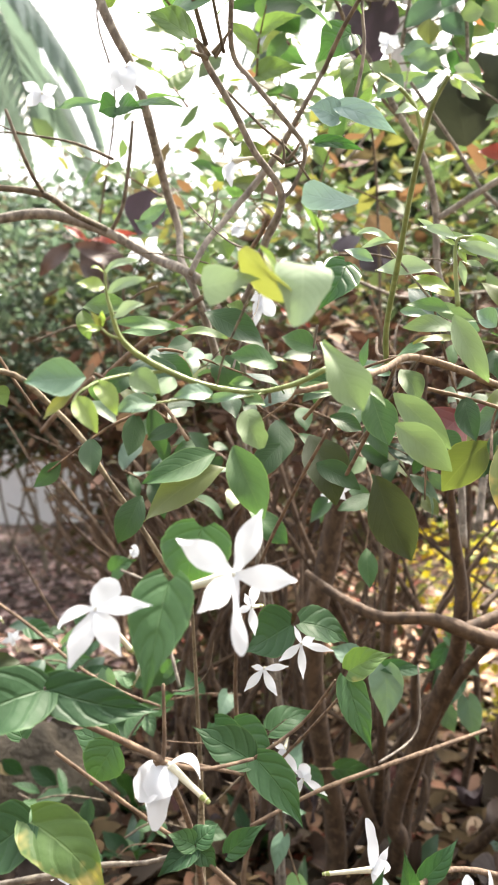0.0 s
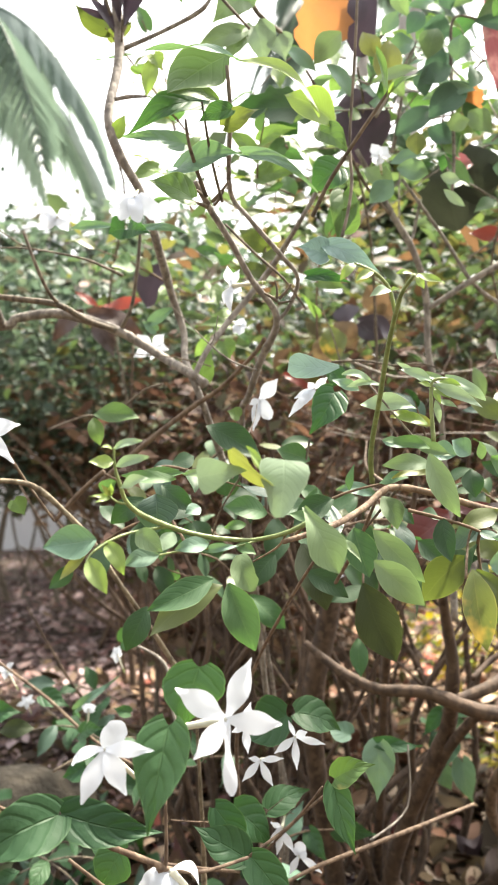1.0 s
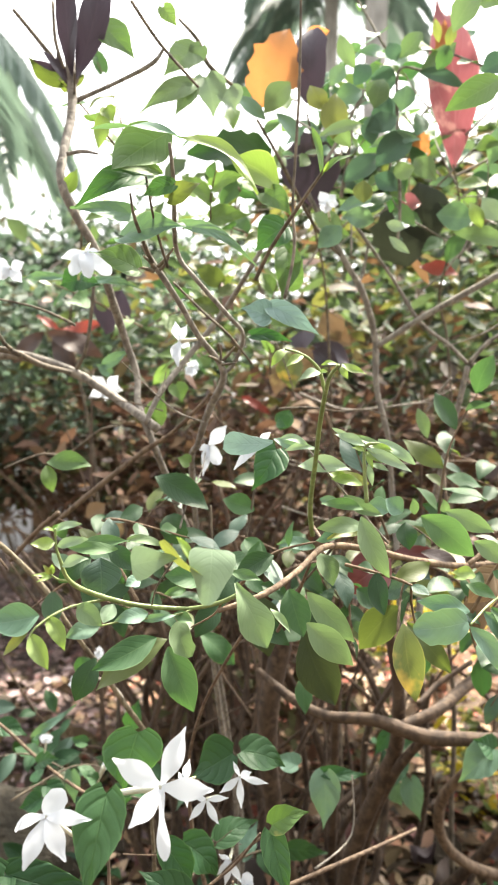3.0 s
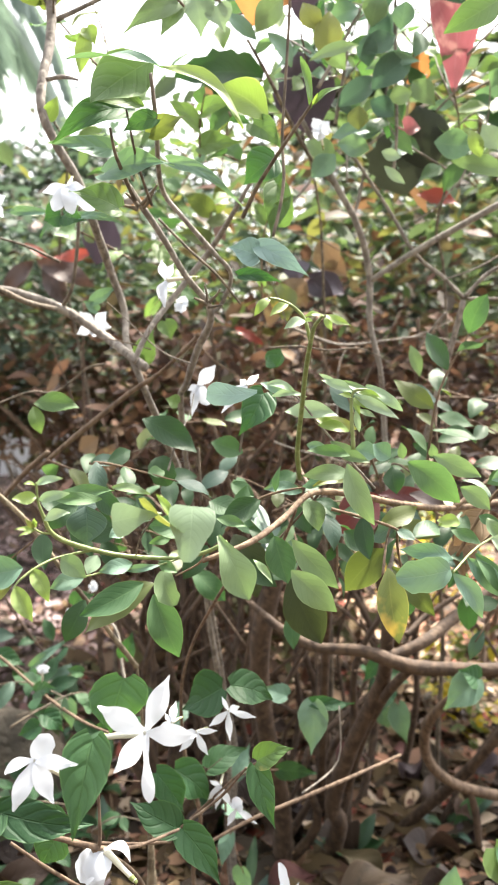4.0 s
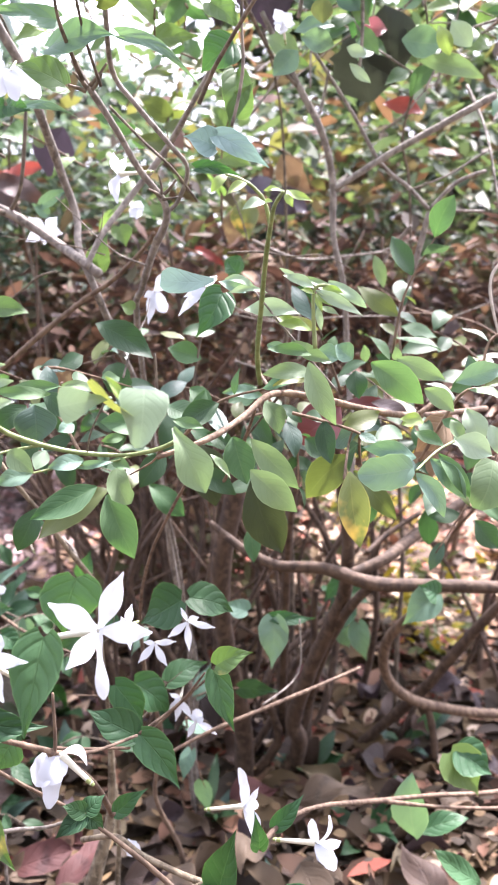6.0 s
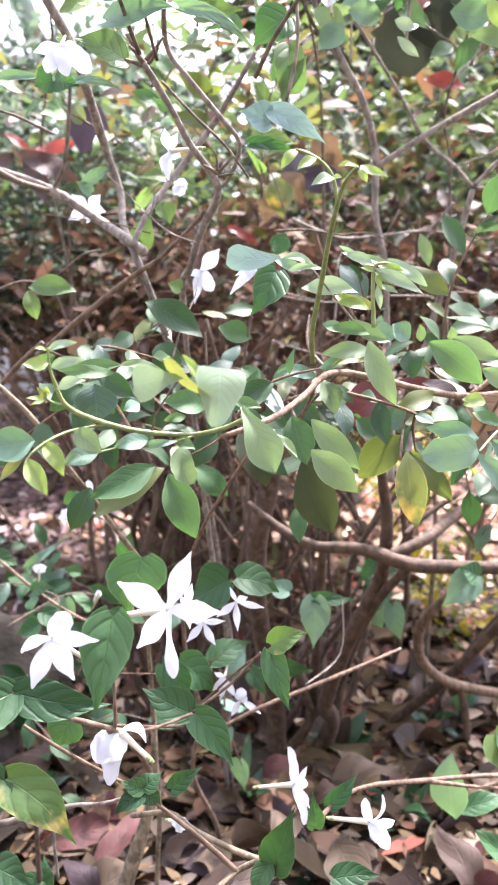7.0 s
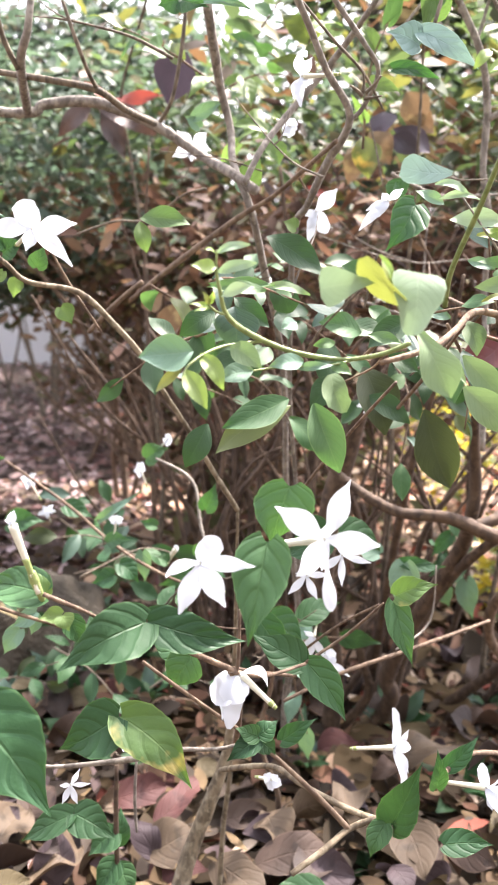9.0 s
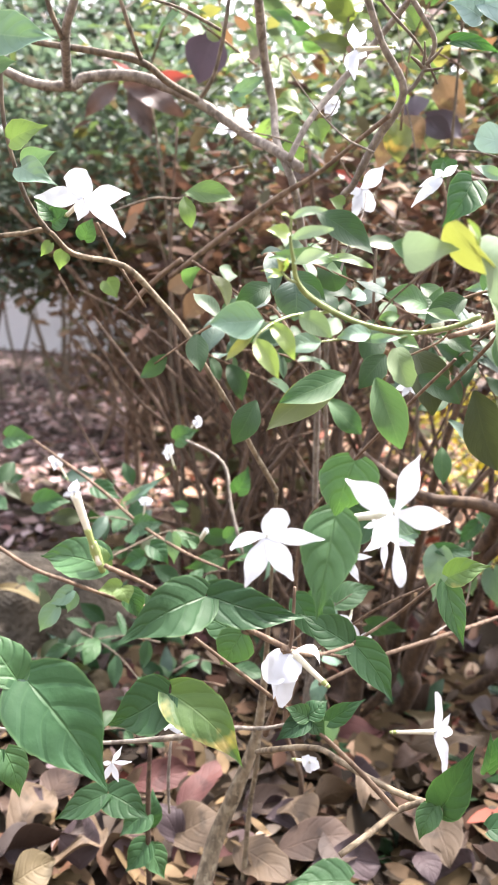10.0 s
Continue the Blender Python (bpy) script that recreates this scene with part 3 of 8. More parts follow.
# ---------------------------------------------------------------- fallen leaves
def build_litter():
    rng = random.Random(11)
    mats = [leaf_material("fallen_leaf_" + k, a, b, c, 0.7, 0.06, (1.1, 1.0, 0.9), relief=0.9, blotch=tuple(0.5 * v for v in a)) for k, a, b, c in (
        ("brown", (0.050, 0.029, 0.018), (0.086, 0.051, 0.033), (0.143, 0.092, 0.064)),
        ("tan", (0.089, 0.061, 0.035), (0.133, 0.094, 0.058), (0.195, 0.145, 0.096)),
        ("red", (0.080, 0.026, 0.023), (0.121, 0.042, 0.035), (0.166, 0.074, 0.060)),
        ("purple", (0.039, 0.025, 0.029), (0.069, 0.046, 0.049), (0.107, 0.074, 0.078)),
        ("olive", (0.077, 0.059, 0.025), (0.113, 0.087, 0.039), (0.178, 0.143, 0.078)),
        ("dark", (0.027, 0.016, 0.012), (0.047, 0.031, 0.022), (0.077, 0.051, 0.039)))]
    words = {"brown": "dry brown", "tan": "pale tan dry", "red": "reddish dry", "purple": "grey-purple dry", "olive": "yellowish-olive", "dark": "dark rotting"}
    shapes = []
    for k in range(9):
        L = 0.072 + 0.0052 * k
        shapes.append(blade(L, L * rng.uniform(0.42, 0.6), rng.choice(("oval", "broad", "oval", "lance")), rng.uniform(-0.5, 0.9), rng.uniform(-0.14, 0.26), 0.13, rng.uniform(-1.2, 1.2), 16, 6, 900 + k, 2.2))
    made = {}
    spots = [(rng.uniform(-0.42, 0.55), 0.55 + 0.70 * rng.random() ** 1.2) for _ in range(283)]
    for x, y in sorted(spots, key=lambda s: -s[1]):
        i = rng.choices(range(6), (32, 22, 8, 14, 9, 15))[0]
        k = rng.randrange(9)
        if (i, k) not in made:
            me = shapes[k].copy()
            me.materials.append(mats[i])
            made[i, k] = me
        word = words[mats[i].name.split("_")[2]]
        ob = new("fallen_leaf", made[i, k])
        ob.matrix_world = pose(x, y, ground_height(x, y) + 0.012 + rng.random() ** 2 * 0.035, rng.gauss(0, 28), rng.gauss(0, 26), rng.uniform(0, 360)) @ Matrix.Scale(min(0.78, max(0.52, 1.0 - 0.65 * (y - 0.5))) * rng.uniform(0.8, 1.1), 4)
        tagged(ob, word + " fallen leaf lying on the litter", "fallen leaf", "fallen leaves under the shrub")

    # single leaves that lie loose on top
    for k, (key, base, tip, wide, face) in enumerate((
            ("purple", (-0.170, 0.549, 0.035), (-0.172, 0.573, 0.075), 0.037, (0.1, -0.9, 0.5)),
            ("red", (-0.090, 0.628, 0.045), (-0.054, 0.679, 0.060), 0.027, (-0.2, -0.6, 0.8)),
            ("tan", (-0.097, 0.585, 0.040), (-0.050, 0.608, 0.055), 0.046, (0.1, -0.6, 0.8)),
            ("red", (-0.146, 0.671, 0.035), (-0.086, 0.684, 0.045), 0.033, (0, -0.5, 0.9)),
            ("purple", (-0.244, 0.605, 0.040), (-0.225, 0.628, 0.055), 0.033, (0.2, -0.7, 0.7)),
            ("purple", (-0.243, 0.567, 0.040), (-0.204, 0.547, 0.045), 0.027, (0, -0.6, 0.8)),
            ("brown", (-0.223, 0.629, 0.040), (-0.201, 0.669, 0.050), 0.042, (-0.2, -0.6, 0.8)),
            ("olive", (-0.220, 0.517, 0.045), (-0.189, 0.536, 0.055), 0.035, (0.1, -0.7, 0.7)),
            ("tan", (0.151, 0.632, 0.060), (0.164, 0.567, 0.045), 0.044, (-0.3, -0.7, 0.6)),
            ("tan", (-0.032, 0.587, 0.040), (0.013, 0.540, 0.045), 0.037, (0, -0.6, 0.8)),
            ("purple", (0.133, 0.578, 0.050), (0.145, 0.548, 0.045), 0.027, (0.2, -0.6, 0.8)),
            ("brown", (0.009, 0.577, 0.045), (0.077, 0.598, 0.050), 0.037, (0, -0.6, 0.8)),
            ("brown", (-0.027, 0.643, 0.040), (0.020, 0.656, 0.045), 0.031, (0, -0.5, 0.9)),
            ("purple", (-0.005, 0.625, 0.040), (0.045, 0.632, 0.045), 0.027, (0, -0.5, 0.9)),
            ("olive", (-0.053, 0.710, 0.040), (-0.035, 0.734, 0.045), 0.027, (0, -0.5, 0.9)))):
        reach = (Vector(tip) - Vector(base)).length
        me = blade(reach, wide, rng.choice(("oval", "broad", "lance")) if wide < 0.6 * reach else "oval", rng.uniform(0.05, 0.4), rng.uniform(0.02, 0.12), 0.05, rng.uniform(-0.4, 0.4), 14, 6, 960 + k)
        me.materials.append(next(m for m in mats if m.name.split("_")[2] == key))
        ob = new("fallen_leaf", me)
        ob.matrix_world = basis(base, tip, face)
        tagged(ob, words[key] + " fallen leaf lying loose on top of the litter", "fallen leaf", "fallen leaves under the shrub")

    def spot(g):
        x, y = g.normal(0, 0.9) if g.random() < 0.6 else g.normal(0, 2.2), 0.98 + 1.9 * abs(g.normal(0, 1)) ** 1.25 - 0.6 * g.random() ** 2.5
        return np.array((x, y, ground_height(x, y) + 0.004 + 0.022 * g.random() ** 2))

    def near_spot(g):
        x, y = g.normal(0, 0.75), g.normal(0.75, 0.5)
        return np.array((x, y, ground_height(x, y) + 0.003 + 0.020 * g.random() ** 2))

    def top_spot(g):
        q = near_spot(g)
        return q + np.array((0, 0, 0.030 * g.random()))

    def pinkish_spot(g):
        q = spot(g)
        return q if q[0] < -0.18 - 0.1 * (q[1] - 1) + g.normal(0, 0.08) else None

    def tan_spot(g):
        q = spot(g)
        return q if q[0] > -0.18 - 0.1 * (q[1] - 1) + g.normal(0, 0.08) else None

    # near litter colours are lowered for the shade under the shrub
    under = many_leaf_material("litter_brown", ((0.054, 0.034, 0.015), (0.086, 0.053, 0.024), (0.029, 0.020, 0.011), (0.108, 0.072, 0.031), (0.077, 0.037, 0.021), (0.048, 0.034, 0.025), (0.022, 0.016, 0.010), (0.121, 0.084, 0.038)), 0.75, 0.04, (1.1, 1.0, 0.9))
    # pinkish and tan colours are raised: light on the open ground painted in
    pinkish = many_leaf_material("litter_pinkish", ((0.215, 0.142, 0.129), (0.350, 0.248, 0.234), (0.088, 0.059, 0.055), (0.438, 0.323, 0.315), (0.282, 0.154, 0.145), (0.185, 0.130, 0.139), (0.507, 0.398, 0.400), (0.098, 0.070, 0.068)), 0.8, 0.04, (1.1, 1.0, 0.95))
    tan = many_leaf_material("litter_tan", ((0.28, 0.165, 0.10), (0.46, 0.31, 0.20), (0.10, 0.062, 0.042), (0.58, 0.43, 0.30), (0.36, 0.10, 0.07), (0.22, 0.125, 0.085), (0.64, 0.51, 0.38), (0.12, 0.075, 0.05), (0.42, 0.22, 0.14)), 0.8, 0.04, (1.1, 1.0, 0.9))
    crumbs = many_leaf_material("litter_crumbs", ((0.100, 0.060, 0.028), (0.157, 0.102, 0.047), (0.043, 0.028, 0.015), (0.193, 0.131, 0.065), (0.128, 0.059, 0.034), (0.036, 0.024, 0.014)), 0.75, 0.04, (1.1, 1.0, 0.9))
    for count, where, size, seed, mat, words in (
            (6500, near_spot, (0.040, 0.085), 6, under, "brown and dark rotting leaves under the shrub, shade put into their tone"),
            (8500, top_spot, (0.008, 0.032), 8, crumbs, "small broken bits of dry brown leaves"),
            (15000, pinkish_spot, (0.018, 0.044), 5, pinkish, "thick layer of dry pinkish-brown fallen leaves, lightened as if lit"),
            (14500, tan_spot, (0.026, 0.058), 7, tan, "thick layer of dry tan and orange fallen leaves, lightened as if sunlit")):
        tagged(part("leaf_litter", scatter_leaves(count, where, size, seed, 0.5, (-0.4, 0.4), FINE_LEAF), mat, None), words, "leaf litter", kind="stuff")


build_litter()


# ---------------------------------------------------------------- the plants in front
jasmine = thing("jasmine_shrub", (0.02, 0.6, 0), "white-flowered jasmine shrub with heart-shaped green leaves", "flowering shrub")
broadleaf = thing("broadleaf_shrub", (0.17, 0.86, 0), "shrub with rounded glossy green leaves on crooked grey-brown branches", "shrub")
copperleaf = thing("copperleaf_shrub", (0.22, 0.97, 0), "shrub with large orange, red and dark purple leaves", "shrub")
M_DARKBROWN = leaf_material("dark_brown_leaf", (0.06, 0.042, 0.036), (0.09, 0.06, 0.05), (0.12, 0.08, 0.07), 0.5, 0.15, (1.2, 1.0, 0.9), relief=0.3)
M_OLIVE_DRY = leaf_material("yellowish_dry_leaf", (0.24, 0.19, 0.09), (0.32, 0.26, 0.13), (0.36, 0.3, 0.18), 0.7, 0.1, (1.1, 1.0, 0.8), relief=0.6)
M_PALETWIG = bark_material("pale_twig", (0.40, 0.36, 0.30), (0.62, 0.58, 0.52), 70)


# grey woody stems of the jasmine
stem(jasmine, [(-0.0979, 0.5400, 0.9496, 0.0041), (-0.0943, 0.5400, 0.9137, 0.0040), (-0.0929, 0.5300, 0.8827, 0.0038), (-0.0939, 0.5000, 0.8285, 0.0035), (-0.0832, 0.5000, 0.7990, 0.0033), (-0.0703, 0.5100, 0.7761, 0.0033), (-0.0630, 0.5300, 0.7497, 0.0033), (-0.0554, 0.5680, 0.7144, 0.0033), (-0.0459, 0.5764, 0.6837, 0.0029), (-0.0423, 0.5604, 0.6577, 0.0029), (-0.0269, 0.5436, 0.6226, 0.0028), (-0.0138, 0.5814, 0.5784, 0.0031), (0.0079, 0.6387, 0.4975, 0.0027), (0.0243, 0.7046, 0.3406, 0.0029), (0.0451, 0.7407, 0.2237, 0.0032), (0.0418, 0.7646, 0.1069, 0.0033), (0.0500, 0.7900, -0.0100, 0.0038)], M_TWIG)
stem(jasmine, [(-0.0907, 0.5400, 0.9011, 0.0021), (-0.0598, 0.5500, 0.9206, 0.0017), (-0.0314, 0.5500, 0.9359, 0.0021), (-0.0209, 0.5500, 0.9496, 0.0011)], M_TWIG)
stem(jasmine, [(-0.0943, 0.5400, 0.9114, 0.0024), (-0.1056, 0.5400, 0.9293, 0.0021), (-0.1213, 0.5400, 0.9494, 0.0018), (-0.1416, 0.5400, 0.9739, 0.0015)], M_TWIG_DARK)
stem(jasmine, [(-0.0934, 0.5400, 0.9114, 0.0024), (-0.0808, 0.5400, 0.9452, 0.0021), (-0.0709, 0.5400, 0.9856, 0.0014)], M_TWIG_DARK)
stem(jasmine, [(-0.0987, 0.5300, 0.9225, 0.0014), (-0.1054, 0.5300, 0.9445, 0.0014), (-0.1076, 0.5300, 0.9754, 0.0011)], M_TWIG_DARK)
stem(jasmine, [(-0.0896, 0.5000, 0.8433, 0.0016), (-0.0769, 0.5000, 0.8455, 0.0016), (-0.0625, 0.4800, 0.8364, 0.0009)], M_TWIG)
stem(jasmine, [(-0.2657, 0.6000, 0.7053, 0.0034), (-0.2310, 0.6000, 0.6923, 0.0037), (-0.2006, 0.6000, 0.6927, 0.0040), (-0.1920, 0.6000, 0.6990, 0.0040), (-0.1574, 0.6000, 0.7029, 0.0043), (-0.1312, 0.6000, 0.6973, 0.0042), (-0.1045, 0.6000, 0.6877, 0.0039), (-0.0823, 0.5957, 0.6752, 0.0039), (-0.0611, 0.5807, 0.6616, 0.0038), (-0.0421, 0.5530, 0.6496, 0.0038), (-0.0243, 0.5380, 0.6370, 0.0038)], M_TWIG)
stem(jasmine, [(-0.2526, 0.5600, 0.7156, 0.0018), (-0.2036, 0.5500, 0.7089, 0.0022), (-0.1735, 0.5300, 0.7024, 0.0024), (-0.1387, 0.5300, 0.6975, 0.0024), (-0.1211, 0.5500, 0.6892, 0.0024), (-0.1030, 0.5800, 0.6856, 0.0022)], M_TWIG_DARK)
stem(jasmine, [(-0.1756, 0.5000, 0.7445, 0.0023), (-0.1781, 0.5000, 0.7248, 0.0026), (-0.1882, 0.5200, 0.7094, 0.0032), (-0.2026, 0.5900, 0.6913, 0.0036)], M_TWIG)
stem(jasmine, [(-0.1987, 0.5000, 0.7365, 0.0014), (-0.1957, 0.5100, 0.7199, 0.0017), (-0.1897, 0.5200, 0.7058, 0.0021)], M_TWIG_DARK)
stem(jasmine, [(-0.1560, 0.5000, 0.7458, 0.0011), (-0.1462, 0.5000, 0.7203, 0.0014), (-0.1398, 0.5100, 0.7032, 0.0014), (-0.1387, 0.5300, 0.6993, 0.0015)], M_TWIG_DARK)
stem(jasmine, [(-0.0829, 0.5800, 0.7698, 0.0013), (-0.0852, 0.5800, 0.7395, 0.0016), (-0.0920, 0.5900, 0.7066, 0.0016), (-0.1025, 0.6000, 0.6899, 0.0019)], M_TWIG_DARK)
stem(jasmine, [(-0.0210, 0.4150, 0.7537, 0.0014), (-0.0136, 0.4300, 0.7424, 0.0021), (0.0006, 0.4400, 0.7216, 0.0021), (0.0134, 0.4500, 0.6999, 0.0021), (0.0308, 0.4600, 0.6755, 0.0024), (0.0200, 0.4800, 0.6503, 0.0027), (0.0105, 0.5000, 0.6253, 0.0024), (0.0043, 0.5300, 0.6025, 0.0025), (0.0129, 0.5999, 0.4811, 0.0018), (0.0312, 0.6579, 0.3583, 0.0019), (0.0399, 0.6960, 0.2356, 0.0022), (0.0369, 0.7477, 0.1128, 0.0024), (0.0450, 0.7800, -0.0100, 0.0026)], M_TWIG)
stem(jasmine, [(-0.0212, 0.3600, 0.7698, 0.0007), (-0.0193, 0.3700, 0.7563, 0.0010), (-0.0124, 0.3950, 0.7378, 0.0014)], M_TWIG_DARK)
stem(jasmine, [(0.0020, 0.3550, 0.7973, 0.0010), (0.0032, 0.3700, 0.7763, 0.0014), (-0.0001, 0.4300, 0.7536, 0.0016), (0.0124, 0.4350, 0.7360, 0.0016), (0.0332, 0.4400, 0.7133, 0.0016), (0.0446, 0.4500, 0.7000, 0.0015), (0.0380, 0.4600, 0.6815, 0.0014), (0.0308, 0.4600, 0.6743, 0.0014)], M_TWIG)
stem(jasmine, [(-0.0121, 0.3600, 0.7796, 0.0006), (-0.0080, 0.3750, 0.7543, 0.0008), (-0.0030, 0.4000, 0.7361, 0.0010)], M_TWIG_DARK)
stem(jasmine, [(-0.0042, 0.4500, 0.7368, 0.0009), (0.0174, 0.4500, 0.7156, 0.0009), (0.0349, 0.4500, 0.7000, 0.0009), (0.0507, 0.4600, 0.6815, 0.0007)], M_TWIG_DARK)
stem(jasmine, [(0.0837, 0.4500, 0.9451, 0.0008), (0.0830, 0.4500, 0.8826, 0.0010), (0.0809, 0.4500, 0.8357, 0.0010), (0.0785, 0.4500, 0.7928, 0.0010), (0.0795, 0.4450, 0.7641, 0.0011), (0.0770, 0.4400, 0.7436, 0.0011), (0.0722, 0.4350, 0.7234, 0.0011)], M_TWIG_DARK)
stem(jasmine, [(0.0912, 0.3580, 0.7840, 0.0008), (0.0853, 0.3640, 0.7765, 0.0010), (0.0791, 0.3700, 0.7687, 0.0011), (0.0699, 0.3850, 0.7580, 0.0012), (0.0607, 0.4000, 0.7463, 0.0013), (0.0524, 0.4150, 0.7315, 0.0014)], M_TWIG_DARK)
stem(jasmine, [(0.0627, 0.5200, 0.7852, 0.0015), (0.0455, 0.5300, 0.7567, 0.0019), (0.0249, 0.5600, 0.7304, 0.0025), (-0.0055, 0.5581, 0.6917, 0.0025), (-0.0223, 0.5420, 0.6660, 0.0023), (-0.0330, 0.5316, 0.6410, 0.0023)], M_TWIG)
stem(jasmine, [(-0.0411, 0.5000, 0.9595, 0.0013), (-0.0199, 0.5000, 0.9281, 0.0013), (0.0099, 0.5000, 0.8946, 0.0010)], M_TWIG_DARK)
stem(jasmine, [(-0.0112, 0.5700, 0.9839, 0.0011), (0.0054, 0.5700, 0.9652, 0.0018), (0.0149, 0.5700, 0.9441, 0.0021), (0.0410, 0.5700, 0.9231, 0.0014)], M_TWIG_DARK)
stem(jasmine, [(-0.1154, 0.5550, 0.5542, 0.0018), (-0.0750, 0.5440, 0.5877, 0.0021), (-0.0356, 0.5400, 0.6184, 0.0020), (-0.0131, 0.5300, 0.6324, 0.0017), (0.0126, 0.5000, 0.6540, 0.0016), (0.0224, 0.4500, 0.6600, 0.0015)], M_TWIG_BROWN)
stem(jasmine, [(-0.1492, 0.5650, 0.5271, 0.0017), (-0.1266, 0.5600, 0.5514, 0.0020), (-0.1067, 0.5550, 0.5684, 0.0020)], M_TWIG_BROWN)
stem(jasmine, [(-0.2071, 0.4200, 0.5732, 0.0016), (-0.1874, 0.4200, 0.5764, 0.0014), (-0.1727, 0.4200, 0.5787, 0.0016), (-0.1599, 0.4300, 0.5669, 0.0016), (-0.1319, 0.4450, 0.5616, 0.0019), (-0.1114, 0.4550, 0.5426, 0.0019), (-0.0924, 0.4550, 0.5226, 0.0019), (-0.0766, 0.4550, 0.4982, 0.0017), (-0.0606, 0.4600, 0.4743, 0.0017), (-0.0436, 0.4700, 0.4444, 0.0018), (-0.0257, 0.4800, 0.4148, 0.0020)], M_BARK)
stem(jasmine, [(-0.1901, 0.3800, 0.7036, 0.0009), (-0.1879, 0.3800, 0.6728, 0.0009), (-0.1880, 0.3850, 0.6361, 0.0011), (-0.1835, 0.3900, 0.6118, 0.0011), (-0.1786, 0.4000, 0.5926, 0.0014), (-0.1727, 0.4200, 0.5787, 0.0017)], M_TWIG_DARK)
stem(jasmine, [(-0.1482, 0.4400, 0.5861, 0.0007), (-0.1381, 0.4500, 0.5652, 0.0010), (-0.1190, 0.4550, 0.5368, 0.0007)], M_TWIG_BROWN)
stem(jasmine, [(-0.1709, 0.6200, 0.6026, 0.0010), (-0.1390, 0.6200, 0.6149, 0.0010), (-0.1096, 0.6000, 0.6162, 0.0010), (-0.0804, 0.5887, 0.6360, 0.0010), (-0.0624, 0.5731, 0.6399, 0.0010)], M_TWIG_DARK)

# lower stems with the flowers
stem(jasmine, [(-0.1539, 0.2500, 0.4532, 0.0008), (-0.1355, 0.2500, 0.4416, 0.0008), (-0.1192, 0.2500, 0.4361, 0.0008), (-0.1045, 0.2600, 0.4266, 0.0008), (-0.0881, 0.2650, 0.4203, 0.0009), (-0.0612, 0.2700, 0.4165, 0.0010), (-0.0431, 0.2800, 0.4057, 0.0013), (-0.0227, 0.3000, 0.3870, 0.0015)], M_TWIG_BROWN)
stem(jasmine, [(-0.1044, 0.2500, 0.4441, 0.0010), (-0.0873, 0.2550, 0.4348, 0.0008), (-0.0782, 0.2620, 0.4258, 0.0007)], M_TWIG_BROWN)
stem(jasmine, [(-0.0683, 0.3000, 0.3897, 0.0008), (-0.0466, 0.3000, 0.3738, 0.0010), (-0.0224, 0.3100, 0.3512, 0.0010), (-0.0096, 0.3100, 0.3429, 0.0010)], M_TWIG_BROWN)
stem(jasmine, [(-0.0220, 0.3000, 0.4194, 0.0007), (-0.0216, 0.3000, 0.3901, 0.0010), (-0.0253, 0.3000, 0.3853, 0.0014)], M_TWIG_BROWN)
stem(jasmine, [(-0.0254, 0.3000, 0.3868, 0.0015), (-0.0064, 0.3200, 0.3747, 0.0010), (0.0161, 0.3450, 0.3694, 0.0009)], M_TWIG_BROWN)
stem(jasmine, [(-0.0227, 0.3000, 0.3870, 0.0014), (-0.0176, 0.4000, 0.3048, 0.0018), (-0.0187, 0.5000, 0.2123, 0.0026)], M_TWIG_BROWN)
stem(jasmine, [(-0.1718, 0.3100, 0.3267, 0.0009), (-0.1472, 0.3050, 0.3301, 0.0009), (-0.1204, 0.3000, 0.3299, 0.0008), (-0.1062, 0.3000, 0.3300, 0.0010), (-0.0724, 0.3000, 0.3357, 0.0016), (-0.0502, 0.3100, 0.3357, 0.0013), (-0.0300, 0.3100, 0.3372, 0.0010), (-0.0124, 0.3100, 0.3427, 0.0010)], M_TWIG)
stem(jasmine, [(-0.0096, 0.3100, 0.3435, 0.0010), (0.0087, 0.3100, 0.3270, 0.0013), (0.0248, 0.3100, 0.3117, 0.0015), (0.0421, 0.3100, 0.2938, 0.0016)], M_TWIG_BROWN)
stem(jasmine, [(-0.0280, 0.4200, 0.2496, 0.0018), (-0.0214, 0.3800, 0.2786, 0.0018), (0.0022, 0.3500, 0.3015, 0.0017), (0.0191, 0.3300, 0.3040, 0.0017), (0.0427, 0.3200, 0.2983, 0.0018), (0.0586, 0.3100, 0.3001, 0.0018), (0.0652, 0.3000, 0.3115, 0.0014)], M_BARK)
stem(jasmine, [(0.0114, 0.2900, 0.2815, 0.0015), (0.0287, 0.3000, 0.2889, 0.0017), (0.0421, 0.3100, 0.2938, 0.0017), (0.0556, 0.3100, 0.3006, 0.0017)], M_BARK)
stem(jasmine, [(-0.0630, 0.5000, 0.0530, 0.0077), (-0.0506, 0.5250, 0.0981, 0.0072), (-0.0330, 0.5300, 0.1551, 0.0057), (-0.0233, 0.5300, 0.1978, 0.0040), (-0.0220, 0.5200, 0.2739, 0.0020), (-0.0239, 0.5000, 0.3525, 0.0013), (-0.0257, 0.4800, 0.4148, 0.0010)], M_BARK)
stem(jasmine, [(-0.0242, 0.5600, -0.0241, 0.0025), (-0.0241, 0.5600, 0.0891, 0.0023), (-0.0208, 0.5550, 0.1494, 0.0022), (-0.0225, 0.5500, 0.2065, 0.0018)], M_BARK)
stem(jasmine, [(-0.0966, 0.4500, 0.0765, 0.0020), (-0.1022, 0.4500, 0.1739, 0.0019), (-0.1029, 0.4500, 0.2293, 0.0015)], M_TRUNK)
stem(jasmine, [(-0.0859, 0.4400, 0.1829, 0.0009), (-0.0880, 0.4400, 0.2102, 0.0012), (-0.0875, 0.4400, 0.2415, 0.0009)], M_TWIG)
